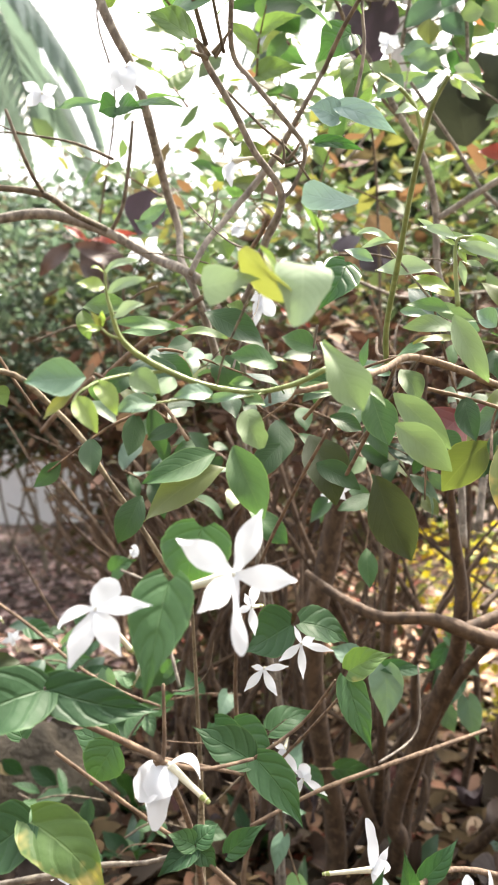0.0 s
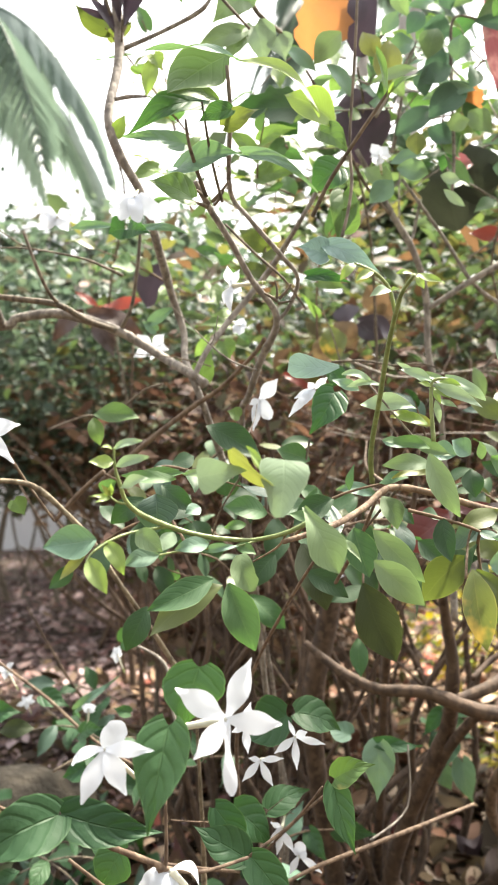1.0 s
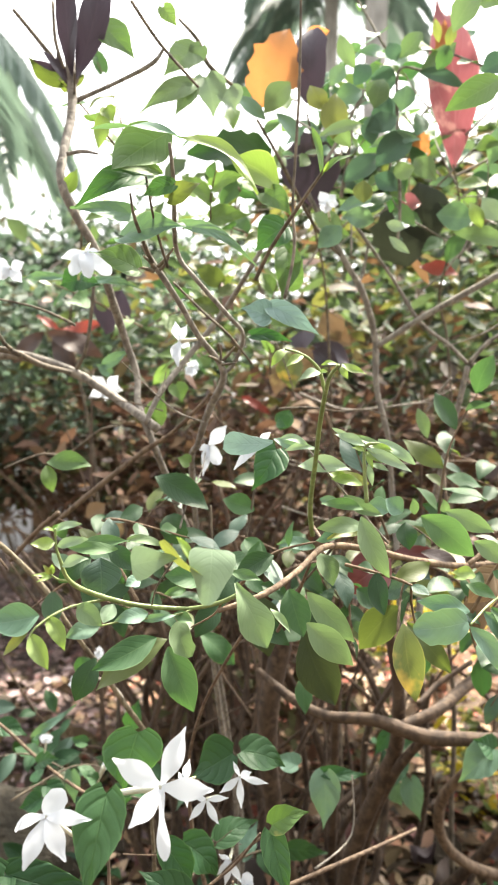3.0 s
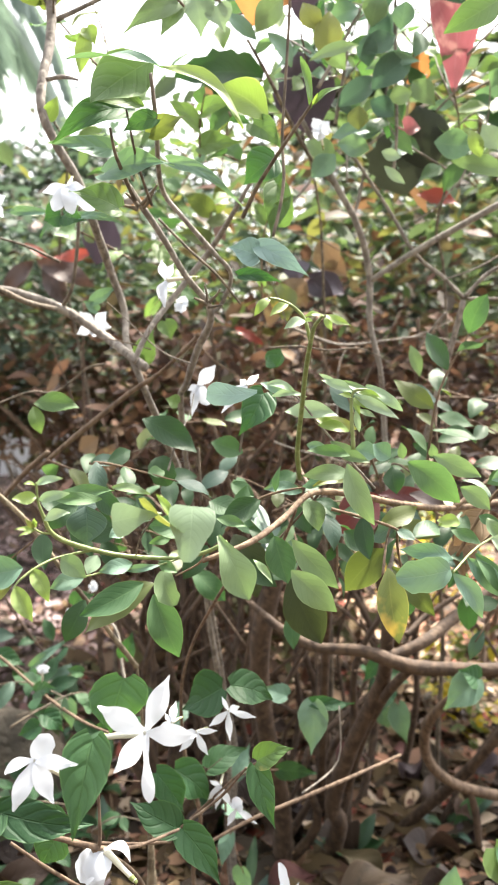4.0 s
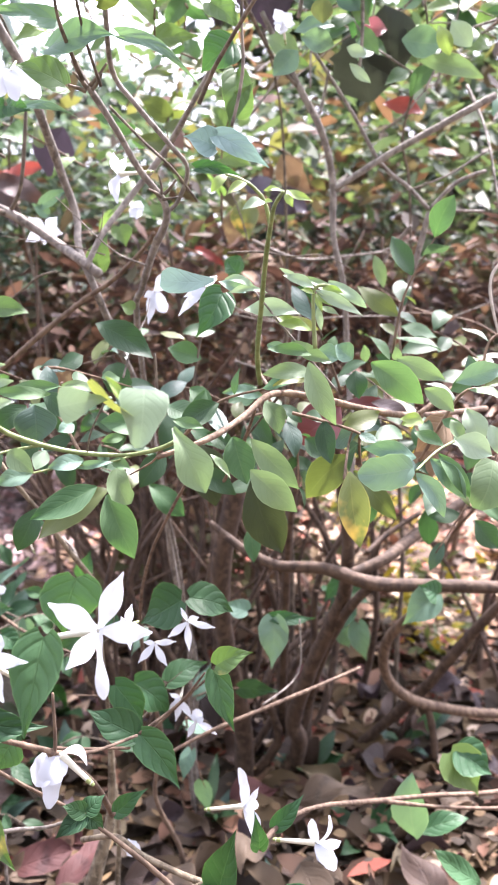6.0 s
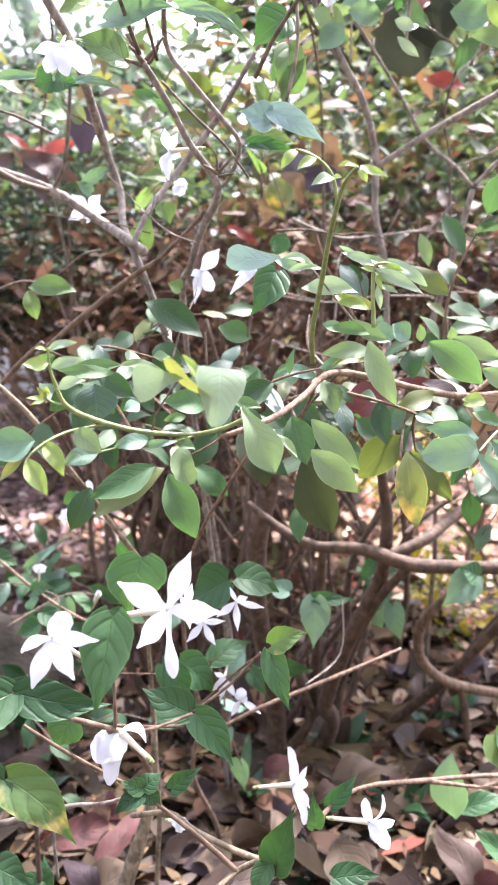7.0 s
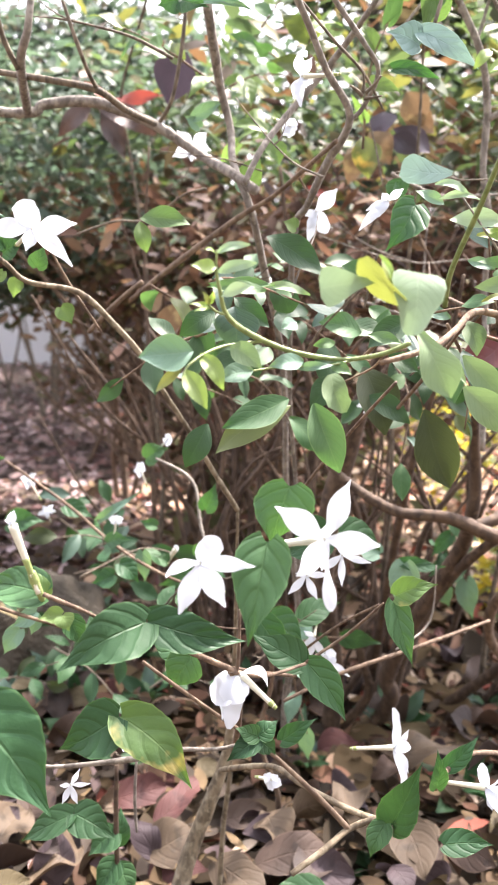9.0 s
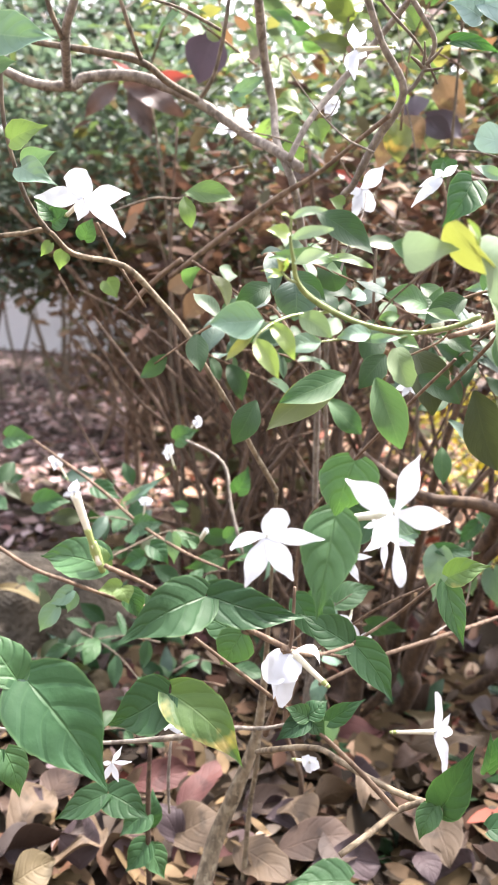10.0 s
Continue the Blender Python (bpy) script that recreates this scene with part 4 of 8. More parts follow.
stem(jasmine, [(0.0142, 0.4600, 0.2799, 0.0012), (0.0564, 0.4800, 0.2931, 0.0014), (0.1013, 0.5000, 0.3012, 0.0017), (0.1509, 0.5300, 0.3055, 0.0015), (0.1894, 0.5600, 0.3056, 0.0013)], M_TWIG_BROWN)
stem(jasmine, [(0.1004, 0.5000, 0.3046, 0.0009), (0.1319, 0.5300, 0.3158, 0.0007), (0.1321, 0.5300, 0.3627, 0.0006)], M_TWIG)
stem(jasmine, [(0.0851, 0.3100, 0.3200, 0.0014), (0.0962, 0.3250, 0.3228, 0.0014), (0.1250, 0.3700, 0.3038, 0.0013), (0.1886, 0.4500, 0.2530, 0.0019), (0.2312, 0.4700, 0.2424, 0.0017), (0.2884, 0.5000, 0.2235, 0.0018), (0.3552, 0.5300, 0.2117, 0.0019), (0.4005, 0.5500, 0.2100, 0.0016)], M_TWIG_BROWN)
stem(jasmine, [(0.1887, 0.4500, 0.2521, 0.0019), (0.2283, 0.4600, 0.2400, 0.0013), (0.2766, 0.4700, 0.2300, 0.0014), (0.3265, 0.4800, 0.2258, 0.0011), (0.3589, 0.4900, 0.2274, 0.0007)], M_TWIG_BROWN)
stem(jasmine, [(0.0645, 0.4000, 0.3830, 0.0008), (0.0476, 0.4700, 0.3336, 0.0009), (0.0124, 0.5000, 0.2835, 0.0010)], M_TWIG_BROWN)
stem(jasmine, [(0.0168, 0.3500, 0.3676, 0.0009), (0.0406, 0.3600, 0.3815, 0.0009), (0.0551, 0.3400, 0.4096, 0.0006)], M_TWIG_BROWN)
stem(jasmine, [(-0.2501, 0.6800, 0.3915, 0.0011), (-0.1862, 0.6600, 0.3570, 0.0015), (-0.1400, 0.6400, 0.3281, 0.0014), (-0.0945, 0.6000, 0.3188, 0.0014), (-0.0588, 0.5800, 0.3136, 0.0010)], M_TWIG_BROWN)
stem(jasmine, [(-0.1041, 0.6600, 0.4061, 0.0011), (-0.0684, 0.6400, 0.3921, 0.0014), (-0.0579, 0.6200, 0.3564, 0.0014), (-0.0453, 0.6000, 0.3223, 0.0014)], M_TWIG)
stem(jasmine, [(-0.0235, 0.3100, 0.3833, 0.0009), (-0.0086, 0.3200, 0.3764, 0.0009), (0.0115, 0.3450, 0.3618, 0.0009)], M_TWIG_BROWN)

# jasmine flowers
flower(jasmine, (0.0098, 0.2440, 0.4765), [((0.0200, 0.2540, 0.4991), 0.0096), ((-0.0107, 0.2420, 0.4894), 0.0104), ((0.0326, 0.2460, 0.4742), 0.0097), ((-0.0021, 0.2280, 0.4662), 0.0091), ((0.0128, 0.2320, 0.4506), 0.0058, "club", 0.05)], (-0.0121, 0.2560, 0.4683), 0.0019)
flower(jasmine, (-0.0395, 0.2440, 0.4636), [((-0.0329, 0.2480, 0.4735), 0.0102, "broad", 0.05), ((-0.0178, 0.2320, 0.4678), 0.0066), ((-0.0284, 0.2320, 0.4503), 0.0089), ((-0.0467, 0.2340, 0.4454), 0.0089), ((-0.0534, 0.2460, 0.4560), 0.0066, "petal", 0.22, (0.3, -0.5, 0.8))], (-0.0300, 0.2680, 0.4419))
flower(jasmine, (0.0154, 0.3100, 0.4507), [((0.0183, 0.3070, 0.4638), 0.0046), ((0.0125, 0.3070, 0.4572), 0.0033), ((0.0171, 0.3070, 0.4388), 0.0044), ((0.0090, 0.3070, 0.4490), 0.0033)], (0.0198, 0.3180, 0.4496), 0.0010)
flower(jasmine, (0.0435, 0.4300, 0.4033), [((0.0390, 0.4270, 0.4146), 0.0032), ((0.0625, 0.4270, 0.3999), 0.0047), ((0.0302, 0.4270, 0.3935), 0.0054), ((0.0446, 0.4270, 0.3831), 0.0050), ((0.0511, 0.4270, 0.4077), 0.0057)], (0.0498, 0.4450, 0.3996), 0.0011)
flower(jasmine, (0.0214, 0.4300, 0.3882), [((0.0100, 0.4270, 0.3755), 0.0054), ((0.0294, 0.4270, 0.3731), 0.0057), ((0.0363, 0.4270, 0.3906), 0.0043), ((0.0139, 0.4270, 0.3904), 0.0036)], (0.0278, 0.4450, 0.3840), 0.0011)
flower(jasmine, (0.0361, 0.4900, 0.3167), [((0.0280, 0.4870, 0.3226), 0.0048), ((0.0266, 0.4870, 0.3068), 0.0056), ((0.0326, 0.4870, 0.2991), 0.0052), ((0.0448, 0.4870, 0.3008), 0.0056), ((0.0305, 0.4870, 0.3142), 0.0040)], (0.0387, 0.5000, 0.3234), 0.0011)
flower(jasmine, (0.0483, 0.4900, 0.2976), [((0.0495, 0.4880, 0.3086), 0.0088, "broad", 0.05), ((0.0535, 0.4880, 0.3010), 0.0064, "broad", 0.05), ((0.0644, 0.4870, 0.2871), 0.0052), ((0.0417, 0.4870, 0.2857), 0.0052), ((0.0443, 0.4870, 0.3045), 0.0048)], (0.0461, 0.5000, 0.2829), 0.0011)
flower(jasmine, (-0.0200, 0.3040, 0.3832), [((-0.0325, 0.2980, 0.3703), 0.0149, "broad", 0.16, (-0.35, -0.85, 0.35)), ((-0.0245, 0.2920, 0.3602), 0.0086, "broad", 0.10, (-0.2, -0.95, 0.1)), ((-0.0279, 0.2980, 0.3606), 0.0077, "petal", 0.16, (-0.5, -0.8, 0.2)), ((-0.0060, 0.3020, 0.3778), 0.0063, "broad", 0.46, (0.75, -0.25, 0.6)), ((-0.0254, 0.2940, 0.3724), 0.0143, "broad", 0.12, (-0.1, -0.95, 0.2))], (-0.0027, 0.2950, 0.3719), 0.0018)
flower(jasmine, (0.0814, 0.3920, 0.2908), [((0.0769, 0.3880, 0.3206), 0.0080, "broad", 0.05, (0.6, -0.8, 0.0)), ((0.0907, 0.3980, 0.3005), 0.0049, "petal", 0.10, (0.5, -0.8, 0.2)), ((0.0892, 0.3840, 0.2956), 0.0083, "broad", 0.10, (0.3, -0.7, 0.6)), ((0.0929, 0.3960, 0.2700), 0.0056, "petal", 0.05, (0.6, -0.8, 0)), ((0.0889, 0.3860, 0.2652), 0.0077, "broad", 0.05, (0.6, -0.8, 0))], (0.0561, 0.4000, 0.2835), 0.0016)
flower(jasmine, (0.1195, 0.3300, 0.3084), [((0.1175, 0.3360, 0.3196), 0.0063, "broad", 0.12, (-0.4, -0.8, 0.3)), ((0.1274, 0.3340, 0.3228), 0.0074, "petal", 0.22, (0.8, -0.6, 0.1)), ((0.1315, 0.3220, 0.3151), 0.0093, "broad", 0.08), ((0.1290, 0.3200, 0.2981), 0.0104, "broad", 0.08), ((0.1227, 0.3260, 0.2974), 0.0083, "petal", 0.08)], (0.0961, 0.3350, 0.3076), 0.0016)
flower(jasmine, (-0.1444, 0.3850, 0.5961), [((-0.1526, 0.3910, 0.6111), 0.0140, "broad", 0.06), ((-0.1714, 0.3850, 0.5951), 0.0113), ((-0.1204, 0.3850, 0.6003), 0.0113), ((-0.1201, 0.3730, 0.5777), 0.0097, "petal", 0.15), ((-0.1460, 0.3770, 0.5842), 0.0080)], (-0.1582, 0.4000, 0.5864), 0.0016)
flower(jasmine, (-0.0003, 0.4600, 0.6974), [(-0.0033, 0.4600, 0.7115), (0.0053, 0.4600, 0.7089), (-0.0050, 0.4550, 0.6837), (-0.0007, 0.4500, 0.6783), (0.0068, 0.4600, 0.6941)], (0.0214, 0.4550, 0.6988), 0.0014, 0.0077)
flower(jasmine, (0.0184, 0.5200, 0.6237), [((0.0318, 0.5170, 0.6394), 0.0113), ((0.0107, 0.5170, 0.6201), 0.0061), ((0.0135, 0.5170, 0.6002), 0.0065), ((0.0264, 0.5160, 0.6090), 0.0104, "broad", 0.05), ((0.0125, 0.5170, 0.6097), 0.0061)], (0.0250, 0.5300, 0.6311), 0.0011)
flower(jasmine, (0.0550, 0.4400, 0.6262), [((0.0634, 0.4370, 0.6331), 0.0053), ((0.0508, 0.4370, 0.6298), 0.0050), ((0.0455, 0.4360, 0.6154), 0.0071, "broad", 0.05), ((0.0386, 0.4370, 0.6073), 0.0061), ((0.0419, 0.4370, 0.6193), 0.0050), ((0.0497, 0.4370, 0.6170), 0.0043)], (0.0626, 0.4500, 0.6307), 0.0010)
flower(jasmine, (-0.0752, 0.6000, 0.6736), [(-0.0886, 0.6000, 0.6850), (-0.0653, 0.6000, 0.6851), (-0.0613, 0.6000, 0.6717), (-0.0767, 0.6000, 0.6627), (-0.0916, 0.6000, 0.6651)], (-0.0863, 0.6200, 0.6697), 0.0014, 0.0095)
flower(jasmine, (-0.0703, 0.4780, 0.7639), [((-0.0871, 0.4740, 0.7587), 0.0086), ((-0.0786, 0.4680, 0.7450), 0.0105, "broad", 0.05), ((-0.0645, 0.4660, 0.7428), 0.0105, "broad", 0.05), ((-0.0502, 0.4700, 0.7471), 0.0133, "broad", 0.05), ((-0.0591, 0.4780, 0.7631), 0.0071)], (-0.0700, 0.4900, 0.7727), 0.0012)
flower(jasmine, (-0.1311, 0.5000, 0.7564), [(-0.1447, 0.5000, 0.7640), (-0.1210, 0.5000, 0.7616), (-0.1227, 0.5000, 0.7463), (-0.1362, 0.5000, 0.7513), (-0.1426, 0.5000, 0.7479)], (-0.1499, 0.5300, 0.7604), 0.0014, 0.0090)
flower(jasmine, (-0.1362, 0.6360, 0.3523), [(-0.1429, 0.6360, 0.3534), (-0.1296, 0.6360, 0.3536), (-0.1349, 0.6360, 0.3571), (-0.1405, 0.6360, 0.3486), (-0.1309, 0.6360, 0.3492)], (-0.1389, 0.6400, 0.3271), 0.0010, 0.0065)
flower(jasmine, (-0.2332, 0.7000, 0.3683), [(-0.2412, 0.7000, 0.3698), (-0.2261, 0.7000, 0.3750), (-0.2272, 0.7000, 0.3625), (-0.2351, 0.7000, 0.3579), (-0.2380, 0.7000, 0.3635)], (-0.2218, 0.7000, 0.3490), 0.0010, 0.0071)
flower(jasmine, (-0.1230, 0.7000, 0.3846), [(-0.1301, 0.7000, 0.3821), (-0.1265, 0.7000, 0.3917), (-0.1210, 0.7000, 0.3929), (-0.1182, 0.7000, 0.3842), (-0.1246, 0.7000, 0.3755)], (-0.1167, 0.7000, 0.3679), 0.0010, 0.0065)
flower(jasmine, (-0.2249, 0.7400, 0.3238), [((-0.2350, 0.7378, 0.3204), 0.0056), ((-0.2294, 0.7378, 0.3304), 0.0051), ((-0.2184, 0.7378, 0.3324), 0.0056), ((-0.2154, 0.7378, 0.3250), 0.0051), ((-0.2243, 0.7378, 0.3165), 0.0051)], (-0.2250, 0.7550, 0.3072), 0.0008)
flower(jasmine, (-0.0959, 0.6800, 0.4214), [(-0.0995, 0.6800, 0.4172), (-0.0954, 0.6800, 0.4265), (-0.0912, 0.6800, 0.4205), (-0.0963, 0.6800, 0.4136), (-0.0932, 0.6800, 0.4149)], (-0.1066, 0.6900, 0.4049), 0.0010, 0.0058)
flower(jasmine, (-0.1172, 0.2500, 0.4744), [(-0.1192, 0.2470, 0.4762), (-0.1168, 0.2480, 0.4790), (-0.1144, 0.2470, 0.4776), (-0.1184, 0.2530, 0.4780), (-0.1164, 0.2510, 0.4796)], (-0.1068, 0.2520, 0.4436), 0.0017, 0.0034, 0.018)
flower(jasmine, (-0.0825, 0.3700, 0.3057), [(-0.0926, 0.3700, 0.2993), (-0.0855, 0.3600, 0.2998), (-0.0768, 0.3600, 0.2975), (-0.0724, 0.3700, 0.2989), (-0.0823, 0.3700, 0.3094)], (-0.0813, 0.3850, 0.2857), 0.0014, 0.0099)
flower(jasmine, (-0.1142, 0.3500, 0.2835), [((-0.1081, 0.3470, 0.2965), 0.0032), ((-0.1022, 0.3470, 0.2870), 0.0029), ((-0.1095, 0.3470, 0.2733), 0.0038), ((-0.1183, 0.3470, 0.2729), 0.0038), ((-0.1197, 0.3470, 0.2846), 0.0029)], (-0.1164, 0.3650, 0.2670), 0.0008)
flower(jasmine, (0.0053, 0.4000, 0.2582), [(0.0002, 0.4000, 0.2619), (0.0094, 0.4000, 0.2618), (0.0122, 0.4000, 0.2546), (0.0067, 0.4000, 0.2500), (0.0028, 0.4000, 0.2530)], (-0.0040, 0.4100, 0.2527), 0.0014, 0.0072)
flower(jasmine, (0.1179, 0.6000, 0.8380), [(0.1114, 0.6000, 0.8478), (0.1253, 0.6000, 0.8454), (0.1278, 0.6000, 0.8370), (0.1165, 0.6000, 0.8291), (0.1105, 0.6000, 0.8369)], (0.1215, 0.6100, 0.8259), 0.0014, 0.0108)
flower(jasmine, (-0.0001, 0.6000, 0.6926), [(-0.0061, 0.6000, 0.6861), (0.0028, 0.6000, 0.6989), (0.0053, 0.6000, 0.6910), (-0.0011, 0.6000, 0.6844), (-0.0053, 0.6000, 0.6923)], (-0.0131, 0.6100, 0.6998), 0.0014, 0.0090)
flower(jasmine, (0.0746, 0.5600, 0.4859), [((0.0635, 0.5570, 0.4811), 0.0061), ((0.0694, 0.5570, 0.4758), 0.0057), ((0.0824, 0.5570, 0.4780), 0.0061), ((0.0858, 0.5570, 0.4862), 0.0052), ((0.0744, 0.5570, 0.4943), 0.0044)], (0.0767, 0.5700, 0.4958), 0.0010)
flower(jasmine, (-0.0792, 0.6200, 0.3338), [(-0.0805, 0.6200, 0.3368), (-0.0775, 0.6200, 0.3358), (-0.0786, 0.6200, 0.3300), (-0.0816, 0.6200, 0.3306), (-0.0811, 0.6200, 0.3337)], (-0.0890, 0.6300, 0.3134), 0.0022, 0.0045)

# jasmine leaves: low, near the flowers
leaf(jasmine, (-0.0132, 0.2430, 0.4741), (-0.0189, 0.2250, 0.4376), 0.0231, (-0.0928, -0.8871, 0.4522), "heart", M_HEART, 0.28, 0.09, 0.025)
leaf(jasmine, (-0.0036, 0.2720, 0.4900), (-0.0103, 0.2720, 0.4621), 0.0284, (0.2286, -0.9720, -0.0547), "heart", M_HEART, 0.12, 0.07, 0.025)
leaf(jasmine, (-0.0625, 0.2600, 0.4293), (-0.0964, 0.2400, 0.4145), 0.0243, (0.3160, -0.8488, 0.4240), "heart", M_HEART_DARK, 0.2, 0.07, 0.025)
leaf(jasmine, (-0.0619, 0.2620, 0.4288), (-0.0188, 0.2700, 0.4179), 0.0192, (0.2717, -0.8483, 0.4545), "heart", M_HEART_DARK)
leaf(jasmine, (0.0147, 0.3500, 0.3667), (-0.0144, 0.3550, 0.3812), 0.0207, (0.2161, -0.7030, 0.6776), "heart", M_HEART_DARK)
leaf(jasmine, (0.0178, 0.3500, 0.3670), (0.0406, 0.3400, 0.3382), 0.0201, (0.1321, -0.8991, 0.4172), "heart", M_HEART, 0.28, 0.07, 0.025)
leaf(jasmine, (-0.0792, 0.3000, 0.3592), (-0.1093, 0.3000, 0.3393), 0.0276, (-0.2844, -0.8573, 0.4292), "heart", M_HEART_DARK)
leaf(jasmine, (-0.0784, 0.3000, 0.3593), (-0.0408, 0.2850, 0.3309), 0.0255, (0.1348, -0.7905, 0.5974), "heart", M_HEART_SPOT)
leaf(jasmine, (-0.1356, 0.2500, 0.3899), (-0.0973, 0.2350, 0.3505), 0.0379, (0.2760, -0.7782, 0.5642), "heart", M_HEART, 0.2, 0.07, 0.025)
leaf(jasmine, (-0.1399, 0.2500, 0.3902), (-0.1575, 0.2600, 0.4084), 0.0196, (0.2155, -0.7536, 0.6210), "heart", M_HEART)
leaf(jasmine, (-0.0088, 0.3100, 0.3445), (-0.0246, 0.3050, 0.3337), 0.0124, (-0.1930, -0.7527, 0.6294), "heart", M_HEART_DARK)
leaf(jasmine, (-0.0089, 0.3100, 0.3452), (-0.0217, 0.3100, 0.3500), 0.0100, (0.2286, -0.7609, 0.6072), "heart", M_HEART)
leaf(jasmine, (-0.0084, 0.3100, 0.3458), (0.0010, 0.3150, 0.3525), 0.0118, (-0.1038, -0.7198, 0.6864), "heart", M_HEART)
leaf(jasmine, (-0.0088, 0.3100, 0.3436), (0.0007, 0.3100, 0.3346), 0.0105, (0.2845, -0.9105, 0.3000), "heart", M_HEART_DARK)
leaf(jasmine, (0.0049, 0.3300, 0.3311), (0.0235, 0.3300, 0.3459), 0.0111, (-0.3790, -0.7933, 0.4765), "heart", M_HEART)
leaf(jasmine, (0.0623, 0.3000, 0.3047), (0.0718, 0.2900, 0.3482), 0.0202, (-0.5990, -0.7990, -0.0529), "heart", M_HEART_DARK, 0.4, 0.07, 0.025)
leaf(jasmine, (0.0587, 0.3000, 0.3057), (0.0515, 0.2950, 0.2893), 0.0132, (-0.4630, -0.7707, 0.4377), "heart", M_HEART)
leaf(jasmine, (0.0946, 0.3250, 0.3228), (0.1116, 0.3300, 0.3397), 0.0106, (-0.2319, -0.8431, 0.4851), "heart", M_HEART)
leaf(jasmine, (0.0995, 0.3300, 0.2710), (0.1278, 0.3300, 0.2720), 0.0157, (-0.0270, -0.5873, 0.8089), "heart", M_HEART)
leaf(jasmine, (0.0614, 0.3400, 0.4140), (0.0820, 0.3350, 0.4238), 0.0150, (-0.3808, -0.8490, 0.3663), "heart", M_HEART_SPOT)
leaf(jasmine, (0.0608, 0.3400, 0.4106), (0.0718, 0.3300, 0.3786), 0.0154, (0.1702, -0.9222, 0.3471), "heart", M_HEART, 0.25, 0.07, 0.025)
leaf(jasmine, (0.0387, 0.4600, 0.4072), (0.0087, 0.4700, 0.3856), 0.0327, (-0.5674, -0.6714, 0.4768), "heart", M_HEART_DARK)
leaf(jasmine, (0.0443, 0.4600, 0.4088), (0.0756, 0.4700, 0.3935), 0.0269, (0.4822, -0.7028, 0.5231), "heart", M_HEART_DARK)
leaf(jasmine, (0.1132, 0.5600, 0.3522), (0.1115, 0.5500, 0.3106), 0.0257, (-0.1498, -0.9599, 0.2367), "heart", M_TEAL)
leaf(jasmine, (0.1118, 0.5600, 0.3532), (0.1512, 0.5700, 0.3477), 0.0122, (0.2774, -0.8013, 0.5300), "heart", M_HEART)
leaf(jasmine, (0.0907, 0.5500, 0.3625), (0.0722, 0.5600, 0.3663), 0.0182, (-0.2330, -0.6920, 0.6832), "heart", M_TEAL)
leaf(jasmine, (0.2708, 0.6200, 0.3495), (0.2412, 0.6200, 0.3190), 0.0309, (-0.4252, -0.8059, 0.4120), "heart", M_TEAL)
leaf(jasmine, (0.2735, 0.6200, 0.3484), (0.2542, 0.6200, 0.3580), 0.0238, (0.2428, -0.8395, 0.4860), "heart", M_HEART)
leaf(jasmine, (0.0012, 0.4800, 0.3353), (0.0258, 0.5000, 0.2987), 0.0285, (0.7222, -0.6826, 0.1119), "heart", M_HEART)
leaf(jasmine, (0.0259, 0.5000, 0.3249), (0.0571, 0.5200, 0.3316), 0.0213, (0.2722, -0.6577, 0.7024), "heart", M_HEART)
leaf(jasmine, (-0.0085, 0.4500, 0.3482), (0.0104, 0.4600, 0.3117), 0.0221, (0.5892, -0.8034, 0.0861), "heart", M_HEART)
leaf(jasmine, (-0.1275, 0.4200, 0.2107), (-0.1626, 0.4200, 0.1872), 0.0201, (-0.4025, -0.6887, 0.6030), "heart", M_HEART_DARK)
leaf(jasmine, (-0.1267, 0.4200, 0.2107), (-0.0965, 0.4100, 0.2000), 0.0247, (0.0246, -0.6942, 0.7194), "heart", M_HEART_DARK)
leaf(jasmine, (-0.1022, 0.4500, 0.1739), (-0.1207, 0.4400, 0.1607), 0.0212, (-0.0527, -0.7601, 0.6477), "heart", M_HEART)
leaf(jasmine, (-0.1013, 0.4500, 0.1502), (-0.1157, 0.4400, 0.1312), 0.0197, (-0.0598, -0.8645, 0.4990), "heart", M_HEART)
leaf(jasmine, (-0.0994, 0.4500, 0.1455), (-0.0867, 0.4400, 0.1271), 0.0189, (0.2096, -0.7913, 0.5745), "heart", M_HEART)
leaf(jasmine, (-0.1019, 0.4500, 0.1645), (-0.1008, 0.4600, 0.1878), 0.0166, (0.1853, -0.9061, 0.3803), "heart", M_HEART)
leaf(jasmine, (-0.1760, 0.3500, 0.2865), (-0.1660, 0.3450, 0.2606), 0.0193, (0.5075, -0.7878, 0.3489), "heart", M_HEART)
leaf(jasmine, (-0.1786, 0.3500, 0.2881), (-0.1949, 0.3500, 0.2704), 0.0166, (-0.2616, -0.9346, 0.2411), "heart", M_HEART)
leaf(jasmine, (0.0599, 0.5000, 0.0841), (0.0065, 0.4900, 0.0836), 0.0332, (0.0804, -0.4741, 0.8768), "heart", M_HEART)
leaf(jasmine, (-0.1054, 0.2560, 0.4421), (-0.1370, 0.2750, 0.4364), 0.0198, (-0.4716, -0.5847, 0.6601), "heart", M_HEART)
leaf(jasmine, (-0.1042, 0.2560, 0.4410), (-0.1139, 0.2620, 0.4506), 0.0073, (0.0944, -0.7985, 0.5945), "heart", M_HEART_BRIGHT)
leaf(jasmine, (-0.0984, 0.2580, 0.4317), (-0.1080, 0.2550, 0.4303), 0.0075, (0.1666, -0.8075, 0.5659), "heart", M_HEART_BRIGHT)
leaf(jasmine, (-0.0983, 0.2580, 0.4312), (-0.0946, 0.2550, 0.4256), 0.0088, (0.0982, -0.8467, 0.5229), "heart", M_HEART_BRIGHT)
leaf(jasmine, (-0.0955, 0.2600, 0.4298), (-0.0902, 0.2600, 0.4164), 0.0101, (0.4272, -0.8880, 0.1699), "heart", M_HEART)
